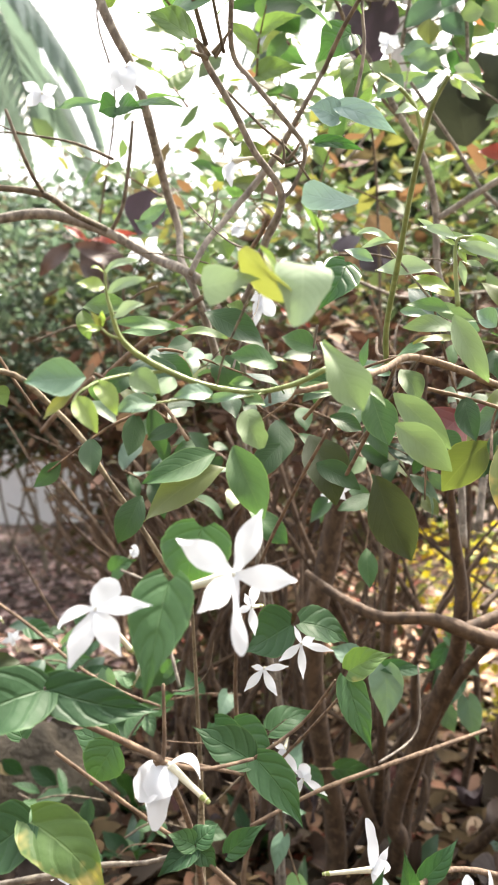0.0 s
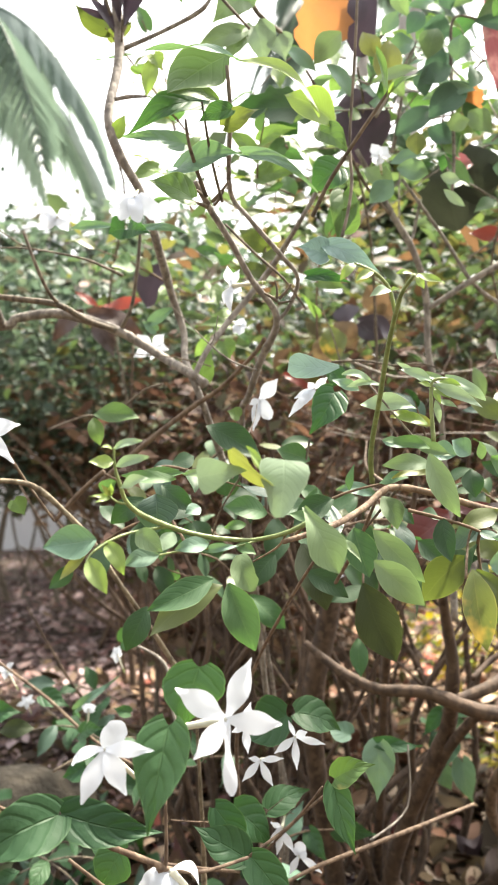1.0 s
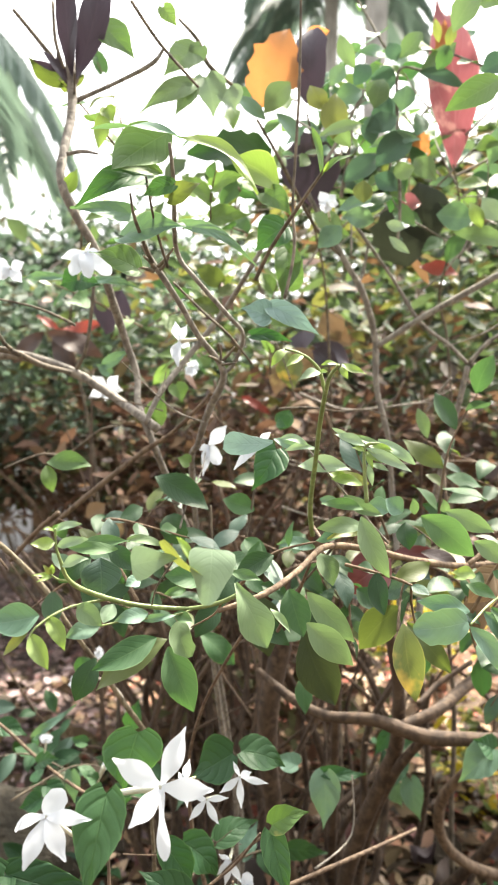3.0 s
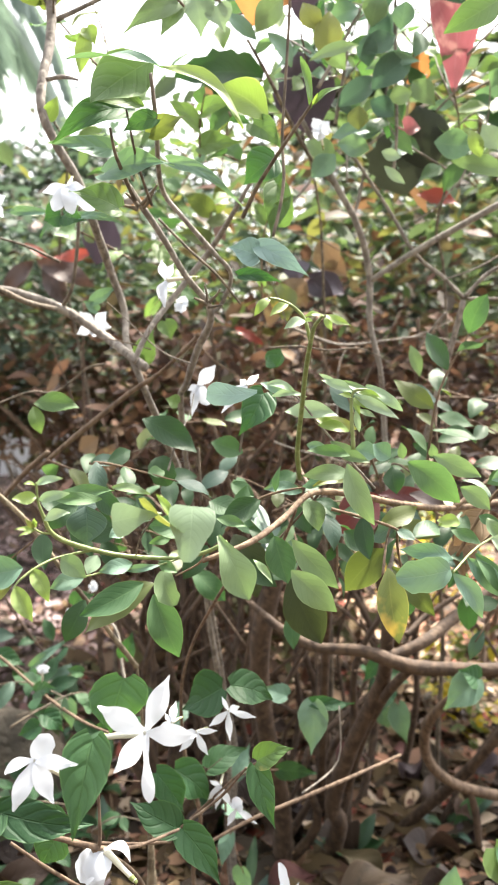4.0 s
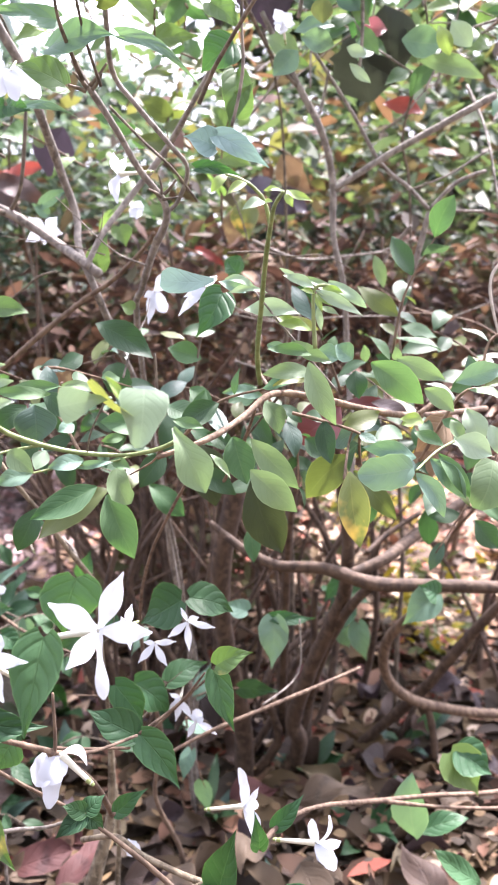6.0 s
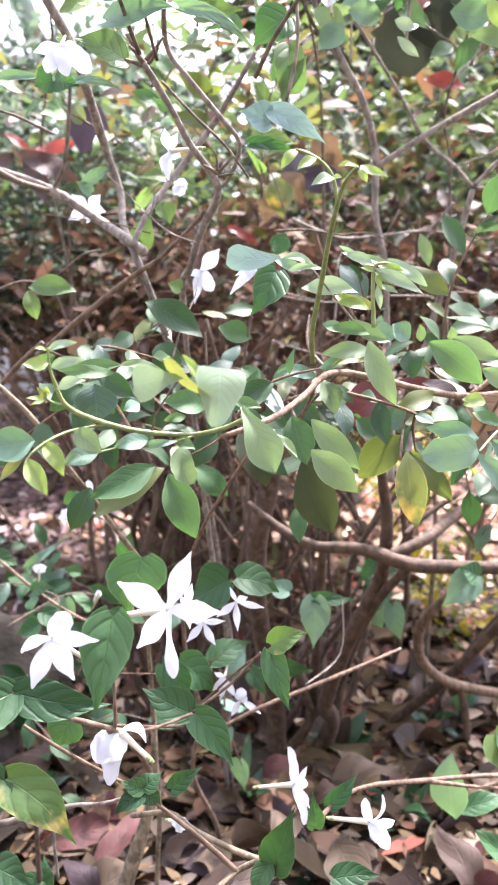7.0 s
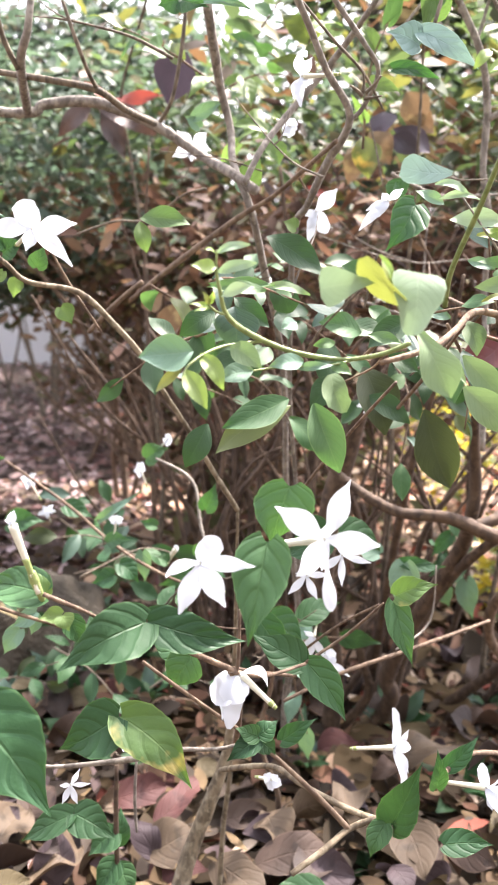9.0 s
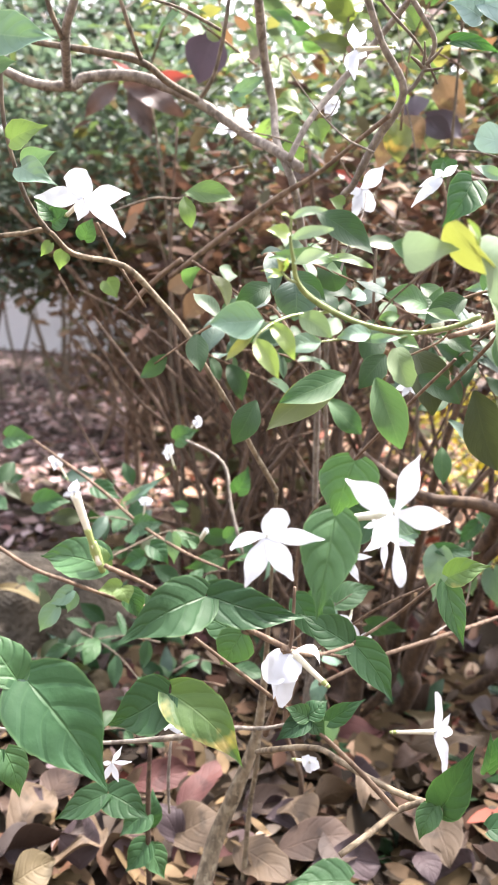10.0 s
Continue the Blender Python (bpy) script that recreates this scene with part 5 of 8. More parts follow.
leaf(jasmine, (-0.0453, 0.3100, 0.3887), (-0.0549, 0.3100, 0.3710), 0.0198, (-0.1671, -0.9818, 0.0902), "heart", M_HEART)
leaf(jasmine, (-0.0483, 0.3300, 0.3788), (-0.0705, 0.3400, 0.3839), 0.0175, (-0.1169, -0.6424, 0.7574), "heart", M_HEART)
leaf(jasmine, (0.0846, 0.3050, 0.3237), (0.0813, 0.3000, 0.3494), 0.0100, (0.0168, -0.9818, -0.1889), "heart", M_HEART)
leaf(jasmine, (0.2459, 0.4800, 0.2720), (0.2668, 0.4700, 0.2415), 0.0352, (0.0776, -0.9304, 0.3583), "heart", M_HEART_BRIGHT, 0.3, 0.07, 0.025)
leaf(jasmine, (0.2525, 0.4800, 0.2742), (0.2768, 0.4700, 0.2582), 0.0314, (0.0996, -0.7703, 0.6298), "heart", M_HEART)
leaf(jasmine, (0.2431, 0.5500, 0.1467), (0.2372, 0.5500, 0.2110), 0.0330, (-0.4181, -0.9076, -0.0385), "oval", M_TEAL)
leaf(jasmine, (0.2454, 0.5500, 0.1523), (0.2898, 0.5500, 0.1652), 0.0203, (-0.2299, -0.5669, 0.7910), "oval", M_HEART)
leaf(jasmine, (0.2847, 0.5000, 0.1396), (0.2443, 0.5000, 0.1728), 0.0214, (0.4356, -0.7270, 0.5308), "oval", M_HEART)
leaf(jasmine, (-0.0977, 0.3500, 0.3762), (-0.1059, 0.3600, 0.3880), 0.0130, (0.0689, -0.7375, 0.6718), "heart", M_HEART)
leaf(jasmine, (-0.1713, 0.4500, 0.3307), (-0.1827, 0.4500, 0.3110), 0.0148, (-0.3195, -0.9294, 0.1848), "heart", M_TEAL)
leaf(jasmine, (-0.1600, 0.4500, 0.3439), (-0.1772, 0.4500, 0.3323), 0.0123, (-0.2225, -0.9175, 0.3298), "heart", M_TEAL)
leaf(jasmine, (-0.1599, 0.4500, 0.3419), (-0.1635, 0.4500, 0.3271), 0.0105, (0.0404, -0.9991, -0.0098), "heart", M_TEAL)
leaf(jasmine, (-0.1094, 0.6200, 0.3290), (-0.1064, 0.6200, 0.2997), 0.0144, (0.1987, -0.9799, 0.0197), "heart", M_TEAL)
leaf(jasmine, (-0.1626, 0.7000, 0.3311), (-0.1220, 0.7000, 0.3630), 0.0106, (-0.2662, -0.9023, 0.3391), "heart", M_TEAL)
leaf(jasmine, (-0.2539, 0.7000, 0.3223), (-0.2169, 0.7000, 0.3261), 0.0249, (-0.0488, -0.8783, 0.4757), "heart", M_HEART)
leaf(jasmine, (-0.1927, 0.6800, 0.3498), (-0.1651, 0.6800, 0.3387), 0.0199, (0.2289, -0.7898, 0.5690), "heart", M_HEART)
leaf(jasmine, (-0.0538, 0.6000, 0.3772), (-0.0457, 0.6000, 0.4013), 0.0175, (-0.1741, -0.9830, 0.0583), "heart", M_HEART)
leaf(jasmine, (-0.1313, 0.6000, 0.3136), (-0.1508, 0.6000, 0.3043), 0.0184, (-0.1908, -0.8962, 0.4006), "heart", M_HEART)
leaf(jasmine, (-0.1268, 0.6000, 0.3243), (-0.1097, 0.6000, 0.3072), 0.0195, (0.3664, -0.8557, 0.3654), "heart", M_HEART)
leaf(jasmine, (-0.1452, 0.6400, 0.3277), (-0.1209, 0.6300, 0.3355), 0.0170, (-0.4632, -0.6967, 0.5478), "heart", M_HEART)
leaf(jasmine, (-0.0993, 0.6400, 0.3473), (-0.1151, 0.6400, 0.3515), 0.0118, (0.1409, -0.8443, 0.5171), "heart", M_HEART)
leaf(jasmine, (-0.0611, 0.6200, 0.3271), (-0.0467, 0.6200, 0.3388), 0.0147, (-0.3067, -0.8730, 0.3792), "heart", M_HEART)
leaf(jasmine, (-0.0861, 0.6200, 0.3200), (-0.0965, 0.6200, 0.3246), 0.0126, (0.2165, -0.8456, 0.4880), "heart", M_HEART)
leaf(jasmine, (-0.2770, 0.6800, 0.3923), (-0.2502, 0.6800, 0.3942), 0.0230, (-0.0309, -0.8968, 0.4414), "heart", M_HEART)
leaf(jasmine, (-0.1162, 0.6800, 0.4008), (-0.0943, 0.6800, 0.4122), 0.0217, (-0.1442, -0.9499, 0.2772), "heart", M_HEART)

# jasmine leaves: high
leaf(jasmine, (0.0021, 0.3650, 0.8078), (-0.0304, 0.3520, 0.7799), 0.0330, (-0.15, -0.97, 0.12), "oval", M_HEART_SOFT, 0.12, 0.05, 0.03)
leaf(jasmine, (0.0085, 0.3550, 0.7992), (-0.0416, 0.3450, 0.8009), 0.0109, (0.05, -0.55, 0.8), "lance", M_TEAL, 0.25, 0.10, 0.03)
leaf(jasmine, (-0.0029, 0.3660, 0.7834), (-0.0315, 0.3600, 0.7860), 0.0138, (0.0, -0.9, 0.4), "oval", M_HEART_BRIGHT)
leaf(jasmine, (0.0068, 0.3600, 0.8033), (0.0527, 0.3500, 0.7667), 0.0117, (0.35, -0.7, 0.6), "lance", M_LIME, 0.3, 0.16, 0.03)
leaf(jasmine, (-0.0083, 0.3700, 0.7846), (-0.0535, 0.3600, 0.7622), 0.0208, (0.05, -0.9, 0.35), "heart", M_HEART)
leaf(jasmine, (0.0690, 0.4500, 0.8012), (0.0350, 0.4450, 0.8212), 0.0247, (0.1, -0.95, 0.2), "oval", M_LIME)
leaf(jasmine, (0.0588, 0.4500, 0.7993), (0.0780, 0.4450, 0.7814), 0.0174, (-0.1568, -0.9820, 0.1051), "heart", M_HEART_SOFT)
leaf(jasmine, (-0.0672, 0.5300, 0.9580), (-0.0394, 0.5250, 0.9241), 0.0243, (0.1070, -0.9673, 0.2300), "heart", M_HEART_SOFT)
leaf(jasmine, (-0.0202, 0.5300, 0.9716), (-0.0086, 0.5300, 0.9549), 0.0142, (0.1320, -0.9870, 0.0916), "heart", M_HEART_BRIGHT)
leaf(jasmine, (0.0046, 0.5600, 0.9533), (-0.0222, 0.5500, 0.9254), 0.0272, (0.2329, -0.9648, 0.1220), "heart", M_SAGE)
leaf(jasmine, (0.0021, 0.5500, 0.9187), (-0.0417, 0.5450, 0.8913), 0.0188, (0.0758, -0.9953, 0.0605), "heart", M_SAGE)
leaf(jasmine, (0.0021, 0.5500, 0.9178), (-0.0125, 0.5450, 0.8901), 0.0166, (0.1808, -0.9801, 0.0815), "heart", M_SAGE)
leaf(jasmine, (0.0083, 0.5600, 0.9556), (-0.0033, 0.5600, 0.9347), 0.0169, (0.0025, -1.0000, -0.0014), "heart", M_SAGE)
leaf(jasmine, (0.0116, 0.5700, 0.9347), (0.0183, 0.5700, 0.8985), 0.0283, (0.1259, -0.9918, 0.0234), "heart", M_PALE)
leaf(jasmine, (0.0306, 0.5700, 0.9254), (0.0373, 0.5700, 0.9042), 0.0230, (0.0252, -0.9997, 0.0080), "heart", M_PALE)
leaf(jasmine, (-0.0653, 0.5300, 0.8900), (-0.0704, 0.5250, 0.8562), 0.0129, (0.3, -0.95, 0.1), "oval", M_LIME)
leaf(jasmine, (-0.0654, 0.5300, 0.8918), (-0.0587, 0.5300, 0.8785), 0.0140, (0.1640, -0.9830, 0.0828), "heart", M_LIME)
leaf(jasmine, (-0.0888, 0.5000, 0.8159), (-0.0811, 0.5000, 0.8328), 0.0110, (0.2821, -0.9509, -0.1269), "heart", M_LIME)
leaf(jasmine, (-0.0178, 0.3680, 0.7279), (-0.0436, 0.3550, 0.7345), 0.0182, (0.05, -0.9, 0.35), "heart", M_HEART_SOFT)
leaf(jasmine, (0.0106, 0.3700, 0.7538), (0.0525, 0.3550, 0.7263), 0.0085, (-0.1850, -0.9534, 0.2384), "heart", M_TEAL, 0.18, 0.12, 0.025)
leaf(jasmine, (-0.0283, 0.3850, 0.7506), (0.0140, 0.3600, 0.7499), 0.0189, (-0.4529, -0.7797, 0.4324), "heart", M_TEAL)
leaf(jasmine, (-0.0232, 0.3800, 0.7640), (-0.0582, 0.3700, 0.7644), 0.0140, (0.2673, -0.9285, 0.2579), "heart", M_TEAL)
leaf(jasmine, (0.0042, 0.3600, 0.7748), (-0.0153, 0.3600, 0.7666), 0.0112, (-0.0355, -0.9958, 0.0843), "heart", M_HEART)
leaf(jasmine, (-0.0001, 0.3700, 0.7697), (0.0198, 0.3700, 0.7797), 0.0133, (-0.0128, -0.9996, 0.0254), "heart", M_OLIVE)
leaf(jasmine, (0.0622, 0.4200, 0.7082), (0.0429, 0.4200, 0.7137), 0.0196, (0.0403, -0.9890, 0.1424), "heart", M_BLUEGREEN)
leaf(jasmine, (0.0629, 0.4200, 0.7148), (0.0938, 0.4100, 0.6946), 0.0153, (-0.1605, -0.9602, 0.2288), "heart", M_BLUEGREEN, 0.18, 0.12, 0.025)
leaf(jasmine, (0.0497, 0.4300, 0.6976), (0.0776, 0.4300, 0.6932), 0.0094, (0.0220, -0.9900, 0.1394), "heart", M_HEART)
leaf(jasmine, (0.0759, 0.4700, 0.7641), (0.0714, 0.4650, 0.7253), 0.0198, (0.0120, -0.9919, 0.1265), "heart", M_HEART_SOFT)
leaf(jasmine, (0.0764, 0.4700, 0.7383), (0.0873, 0.4650, 0.7574), 0.0173, (-0.0860, -0.9748, -0.2061), "heart", M_HEART_SOFT)
leaf(jasmine, (0.0746, 0.4700, 0.7814), (0.0525, 0.4700, 0.7631), 0.0272, (-0.1421, -0.9747, 0.1726), "heart", M_HEART)
leaf(jasmine, (-0.0316, 0.5800, 0.6427), (-0.0220, 0.5800, 0.6702), 0.0195, (0.0312, -0.9995, -0.0109), "heart", M_HEART_BRIGHT)
leaf(jasmine, (-0.0330, 0.5800, 0.6412), (-0.0427, 0.5800, 0.6532), 0.0139, (0.2210, -0.9590, 0.1776), "heart", M_TEAL)
leaf(jasmine, (-0.1010, 0.4920, 0.6107), (-0.0665, 0.4850, 0.6079), 0.0157, (0.1, -0.9, 0.35), "oval", M_HEART_SOFT)
leaf(jasmine, (-0.1014, 0.4920, 0.6088), (-0.0954, 0.4880, 0.5886), 0.0118, (0.3, -0.9, 0.1), "oval", M_HEART_BRIGHT)
leaf(jasmine, (-0.0693, 0.5800, 0.6845), (-0.0813, 0.5800, 0.6926), 0.0103, (0.1823, -0.9455, 0.2699), "heart", M_TEAL)
leaf(jasmine, (-0.0741, 0.5800, 0.6917), (-0.0484, 0.5750, 0.7048), 0.0113, (-0.2158, -0.9750, 0.0523), "heart", M_TEAL)
leaf(jasmine, (-0.0811, 0.5000, 0.7482), (-0.0938, 0.5000, 0.7439), 0.0192, (-0.0427, -0.9910, 0.1265), "heart", M_HEART)
leaf(jasmine, (-0.0790, 0.5000, 0.7482), (-0.0602, 0.4900, 0.7422), 0.0169, (-0.3593, -0.8737, 0.3280), "heart", M_HEART)
leaf(jasmine, (-0.0726, 0.5000, 0.7461), (-0.0284, 0.4800, 0.7363), 0.0077, (-0.3217, -0.8811, 0.3466), "heart", M_TEAL)
leaf(jasmine, (-0.0938, 0.5000, 0.7503), (-0.1292, 0.5200, 0.7541), 0.0073, (-0.4364, -0.8357, 0.3336), "heart", M_TEAL)
leaf(jasmine, (0.0898, 0.3600, 0.7808), (0.0835, 0.3520, 0.8056), 0.0065, (0.5, -0.8, 0.2), "lance", M_HEART_SOFT)
leaf(jasmine, (0.0906, 0.3580, 0.7821), (0.1064, 0.3500, 0.7897), 0.0058, (0.1, -0.7, 0.6), "lance", M_HEART_SOFT)
leaf(jasmine, (0.0900, 0.3580, 0.7814), (0.0931, 0.3540, 0.7875), 0.0026, (0.4, -0.8, 0.3), "lance", M_LIME)
leaf(jasmine, (0.0042, 0.5000, 0.6103), (-0.0052, 0.5000, 0.6145), 0.0117, (0.1513, -0.9298, 0.3354), "heart", M_HEART_BRIGHT)
leaf(jasmine, (-0.1842, 0.3850, 0.6230), (-0.1634, 0.3800, 0.6309), 0.0149, (-0.2208, -0.9746, -0.0373), "heart", M_HEART_BRIGHT)
leaf(jasmine, (-0.1782, 0.3850, 0.6099), (-0.1565, 0.3750, 0.6012), 0.0162, (-0.2252, -0.8687, 0.4412), "heart", M_TEAL)
leaf(jasmine, (-0.1775, 0.3900, 0.6122), (-0.1598, 0.3850, 0.6190), 0.0144, (-0.3084, -0.9451, 0.1083), "heart", M_TEAL)
leaf(jasmine, (-0.1903, 0.3700, 0.6700), (-0.1527, 0.3600, 0.6668), 0.0237, (-0.2282, -0.9389, 0.2579), "heart", M_TEAL)
leaf(jasmine, (-0.1904, 0.3700, 0.6545), (-0.1763, 0.3700, 0.6580), 0.0103, (-0.0156, -0.9980, 0.0620), "heart", M_TEAL)
leaf(jasmine, (-0.1645, 0.4000, 0.5860), (-0.1755, 0.4000, 0.5943), 0.0143, (0.2727, -0.8908, 0.3634), "heart", M_HEART)
leaf(jasmine, (-0.1654, 0.4000, 0.5829), (-0.1536, 0.4000, 0.5898), 0.0143, (-0.1052, -0.9778, 0.1811), "heart", M_HEART)
leaf(jasmine, (-0.1513, 0.4200, 0.5754), (-0.1467, 0.4200, 0.5883), 0.0118, (0.0585, -0.9981, -0.0207), "heart", M_HEART)
leaf(jasmine, (-0.1709, 0.4200, 0.5724), (-0.1768, 0.4200, 0.5640), 0.0071, (0.0289, -0.9994, -0.0200), "heart", M_HEART_BRIGHT)
leaf(jasmine, (-0.1660, 0.4300, 0.5681), (-0.1682, 0.4300, 0.5565), 0.0100, (0.1354, -0.9905, -0.0251), "heart", M_HEART_BRIGHT)
leaf(jasmine, (-0.1418, 0.4400, 0.5521), (-0.1346, 0.4400, 0.5417), 0.0126, (0.3340, -0.9134, 0.2325), "heart", M_HEART_BRIGHT)
leaf(jasmine, (-0.0132, 0.5800, 0.6761), (-0.0076, 0.5800, 0.6604), 0.0171, (0.1388, -0.9891, 0.0499), "heart", M_HEART_BRIGHT)
stem(jasmine, [(-0.1053, 0.2545, 0.4387, 0.0012), (-0.1068, 0.2530, 0.4436, 0.0016), (-0.1090, 0.2522, 0.4500, 0.0020), (-0.1098, 0.2520, 0.4530, 0.0017)], M_CALYX)
stem(jasmine, [(-0.0111, 0.4020, 0.7351, 0.0015), (-0.0140, 0.4000, 0.7389, 0.0011), (-0.0182, 0.3970, 0.7424, 0.0007)], M_TWIG_DARK)
stem(jasmine, [(-0.0096, 0.4020, 0.7365, 0.0013), (-0.0038, 0.4000, 0.7421, 0.0010), (0.0008, 0.3970, 0.7474, 0.0006)], M_TWIG_DARK)
stem(jasmine, [(-0.0118, 0.4020, 0.7336, 0.0015), (-0.0158, 0.4000, 0.7346, 0.0011), (-0.0210, 0.3970, 0.7354, 0.0007)], M_TWIG_DARK)
stem(jasmine, [(-0.0082, 0.4020, 0.7344, 0.0011), (-0.0045, 0.4000, 0.7382, 0.0009), (-0.0020, 0.3970, 0.7418, 0.0005)], M_TWIG_DARK)
stem(jasmine, [(-0.0132, 0.4020, 0.7365, 0.0010), (-0.0133, 0.4000, 0.7414, 0.0007), (-0.0147, 0.3970, 0.7460, 0.0004)], M_TWIG_DARK)
stem(jasmine, [(0.0304, 0.4020, 0.6762, 0.0013), (0.0272, 0.4000, 0.6782, 0.0010), (0.0228, 0.3970, 0.6800, 0.0006)], M_TWIG_DARK)
stem(jasmine, [(0.0318, 0.4020, 0.6777, 0.0011), (0.0361, 0.4000, 0.6818, 0.0009), (0.0390, 0.3970, 0.6857, 0.0005)], M_TWIG_DARK)
stem(jasmine, [(0.0311, 0.4020, 0.6748, 0.0010), (0.0365, 0.4000, 0.6754, 0.0007), (0.0404, 0.3970, 0.6758, 0.0004)], M_TWIG_DARK)
stem(jasmine, [(0.0304, 0.4020, 0.6777, 0.0010), (0.0304, 0.4000, 0.6828, 0.0007), (0.0291, 0.3970, 0.6878, 0.0004)], M_TWIG_DARK)

# broad-leaved shrub: branches
stem(broadleaf, [(0.0331, 0.2860, 0.5437, 0.0012), (0.0571, 0.3000, 0.5501, 0.0015), (0.0756, 0.3300, 0.5571, 0.0016), (0.0935, 0.3600, 0.5657, 0.0019), (0.1222, 0.3800, 0.5611, 0.0020), (0.1536, 0.4000, 0.5521, 0.0021), (0.1971, 0.4400, 0.5427, 0.0021), (0.2657, 0.5000, 0.5399, 0.0021)], M_TWIG_TAN)
stem(broadleaf, [(0.0511, 0.3400, 0.5290, 0.0008), (0.0352, 0.3800, 0.4939, 0.0010), (0.0164, 0.4500, 0.4399, 0.0011), (0.0015, 0.5500, 0.3635, 0.0014), (0.0025, 0.5850, 0.2888, 0.0017), (0.0143, 0.6141, 0.2141, 0.0020), (0.0063, 0.6322, 0.1394, 0.0022), (0.0302, 0.6519, 0.0647, 0.0025), (0.0300, 0.6800, -0.0100, 0.0028)], M_TWIG_BROWN)
stem(broadleaf, [(0.0824, 0.3400, 0.5594, 0.0008), (0.0766, 0.3800, 0.5312, 0.0011), (0.0653, 0.4200, 0.4984, 0.0012)], M_TWIG_BROWN)
stem(broadleaf, [(0.0765, 0.4300, 0.5224, 0.0007), (0.0988, 0.3650, 0.5658, 0.0009)], M_TWIG_DARK)
stem(broadleaf, [(0.1971, 0.4400, 0.5427, 0.0018), (0.2332, 0.4600, 0.5643, 0.0014), (0.2516, 0.4700, 0.5792, 0.0011)], M_TWIG_TAN)
stem(broadleaf, [(0.0900, 0.4150, 0.5660, 0.0017), (0.0869, 0.3967, 0.5857, 0.0016), (0.0859, 0.3508, 0.6149, 0.0014), (0.0856, 0.3220, 0.6355, 0.0013), (0.0859, 0.2983, 0.6500, 0.0012), (0.0860, 0.2780, 0.6570, 0.0010), (0.0882, 0.2608, 0.6607, 0.0007)], M_TWIG_GREEN)
stem(broadleaf, [(0.0859, 0.2983, 0.6500, 0.0010), (0.0828, 0.2940, 0.6607, 0.0009), (0.0774, 0.2900, 0.6664, 0.0008), (0.0708, 0.2860, 0.6696, 0.0007), (0.0648, 0.2800, 0.6703, 0.0005)], M_TWIG_GREEN)
stem(broadleaf, [(0.1166, 0.3600, 0.5910, 0.0013), (0.1152, 0.3600, 0.6107, 0.0011), (0.1158, 0.3600, 0.6238, 0.0009), (0.1240, 0.3600, 0.6254, 0.0009)], M_TWIG_GREEN)
stem(broadleaf, [(0.0821, 0.3700, 0.6235, 0.0005), (0.1074, 0.3700, 0.5934, 0.0007), (0.1328, 0.3800, 0.5653, 0.0007)], M_TWIG)
stem(broadleaf, [(0.0474, 0.4500, 0.5607, 0.0008), (0.0529, 0.4500, 0.5940, 0.0008)], M_TWIG_DARK)
stem(broadleaf, [(0.0242, 0.4500, 0.5456, 0.0010), (0.0223, 0.4500, 0.5828, 0.0008)], M_TWIG_DARK)
stem(broadleaf, [(0.1368, 0.3700, 0.5146, 0.0009), (0.1434, 0.3900, 0.5363, 0.0007), (0.1537, 0.4000, 0.5504, 0.0007)], M_TWIG_BROWN)
stem(broadleaf, [(0.1628, 0.3100, 0.5319, 0.0006), (0.1872, 0.3500, 0.5364, 0.0007), (0.2219, 0.4000, 0.5365, 0.0007)], M_TWIG_GREEN)
stem(broadleaf, [(0.0965, 0.5000, 0.5926, 0.0008), (0.0903, 0.4500, 0.5758, 0.0010), (0.0924, 0.3800, 0.5675, 0.0011)], M_TWIG_BROWN)

# broad-leaved shrub: leaves
stem(broadleaf, [(-0.0388, 0.2550, 0.5868, 0.0005), (-0.0387, 0.2560, 0.5788, 0.0006), (-0.0369, 0.2580, 0.5712, 0.0008), (-0.0347, 0.2620, 0.5632, 0.0010), (-0.0293, 0.2680, 0.5573, 0.0012), (-0.0190, 0.2760, 0.5517, 0.0012), (-0.0056, 0.2840, 0.5468, 0.0012), (0.0100, 0.2900, 0.5442, 0.0011), (0.0209, 0.2900, 0.5443, 0.0010), (0.0345, 0.2870, 0.5478, 0.0011), (0.0453, 0.2850, 0.5533, 0.0011)], M_TWIG_GREEN)
stem(broadleaf, [(-0.0347, 0.2620, 0.5624, 0.0006), (-0.0381, 0.2590, 0.5633, 0.0005), (-0.0414, 0.2560, 0.5662, 0.0004)], M_TWIG_GREEN)
stem(broadleaf, [(-0.0190, 0.2760, 0.5512, 0.0007), (-0.0335, 0.2700, 0.5492, 0.0006), (-0.0419, 0.2620, 0.5462, 0.0006), (-0.0483, 0.2550, 0.5415, 0.0005), (-0.0499, 0.2520, 0.5375, 0.0004)], M_TWIG_GREEN)
stem(broadleaf, [(-0.0232, 0.2750, 0.5385, 0.0004), (-0.0090, 0.2800, 0.5405, 0.0005), (0.0103, 0.2860, 0.5414, 0.0005), (0.0209, 0.2900, 0.5437, 0.0005)], M_TWIG_GREEN)
stem(broadleaf, [(0.0009, 0.2860, 0.5467, 0.0004), (0.0051, 0.2700, 0.5585, 0.0004), (0.0163, 0.2350, 0.5764, 0.0004)], M_TWIG_DARK)
stem(broadleaf, [(0.0190, 0.3000, 0.5325, 0.0004), (0.0304, 0.2920, 0.5404, 0.0005), (0.0345, 0.2880, 0.5469, 0.0005)], M_TWIG_TAN)
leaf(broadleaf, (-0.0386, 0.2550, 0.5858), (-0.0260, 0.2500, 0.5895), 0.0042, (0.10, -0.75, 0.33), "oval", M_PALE)
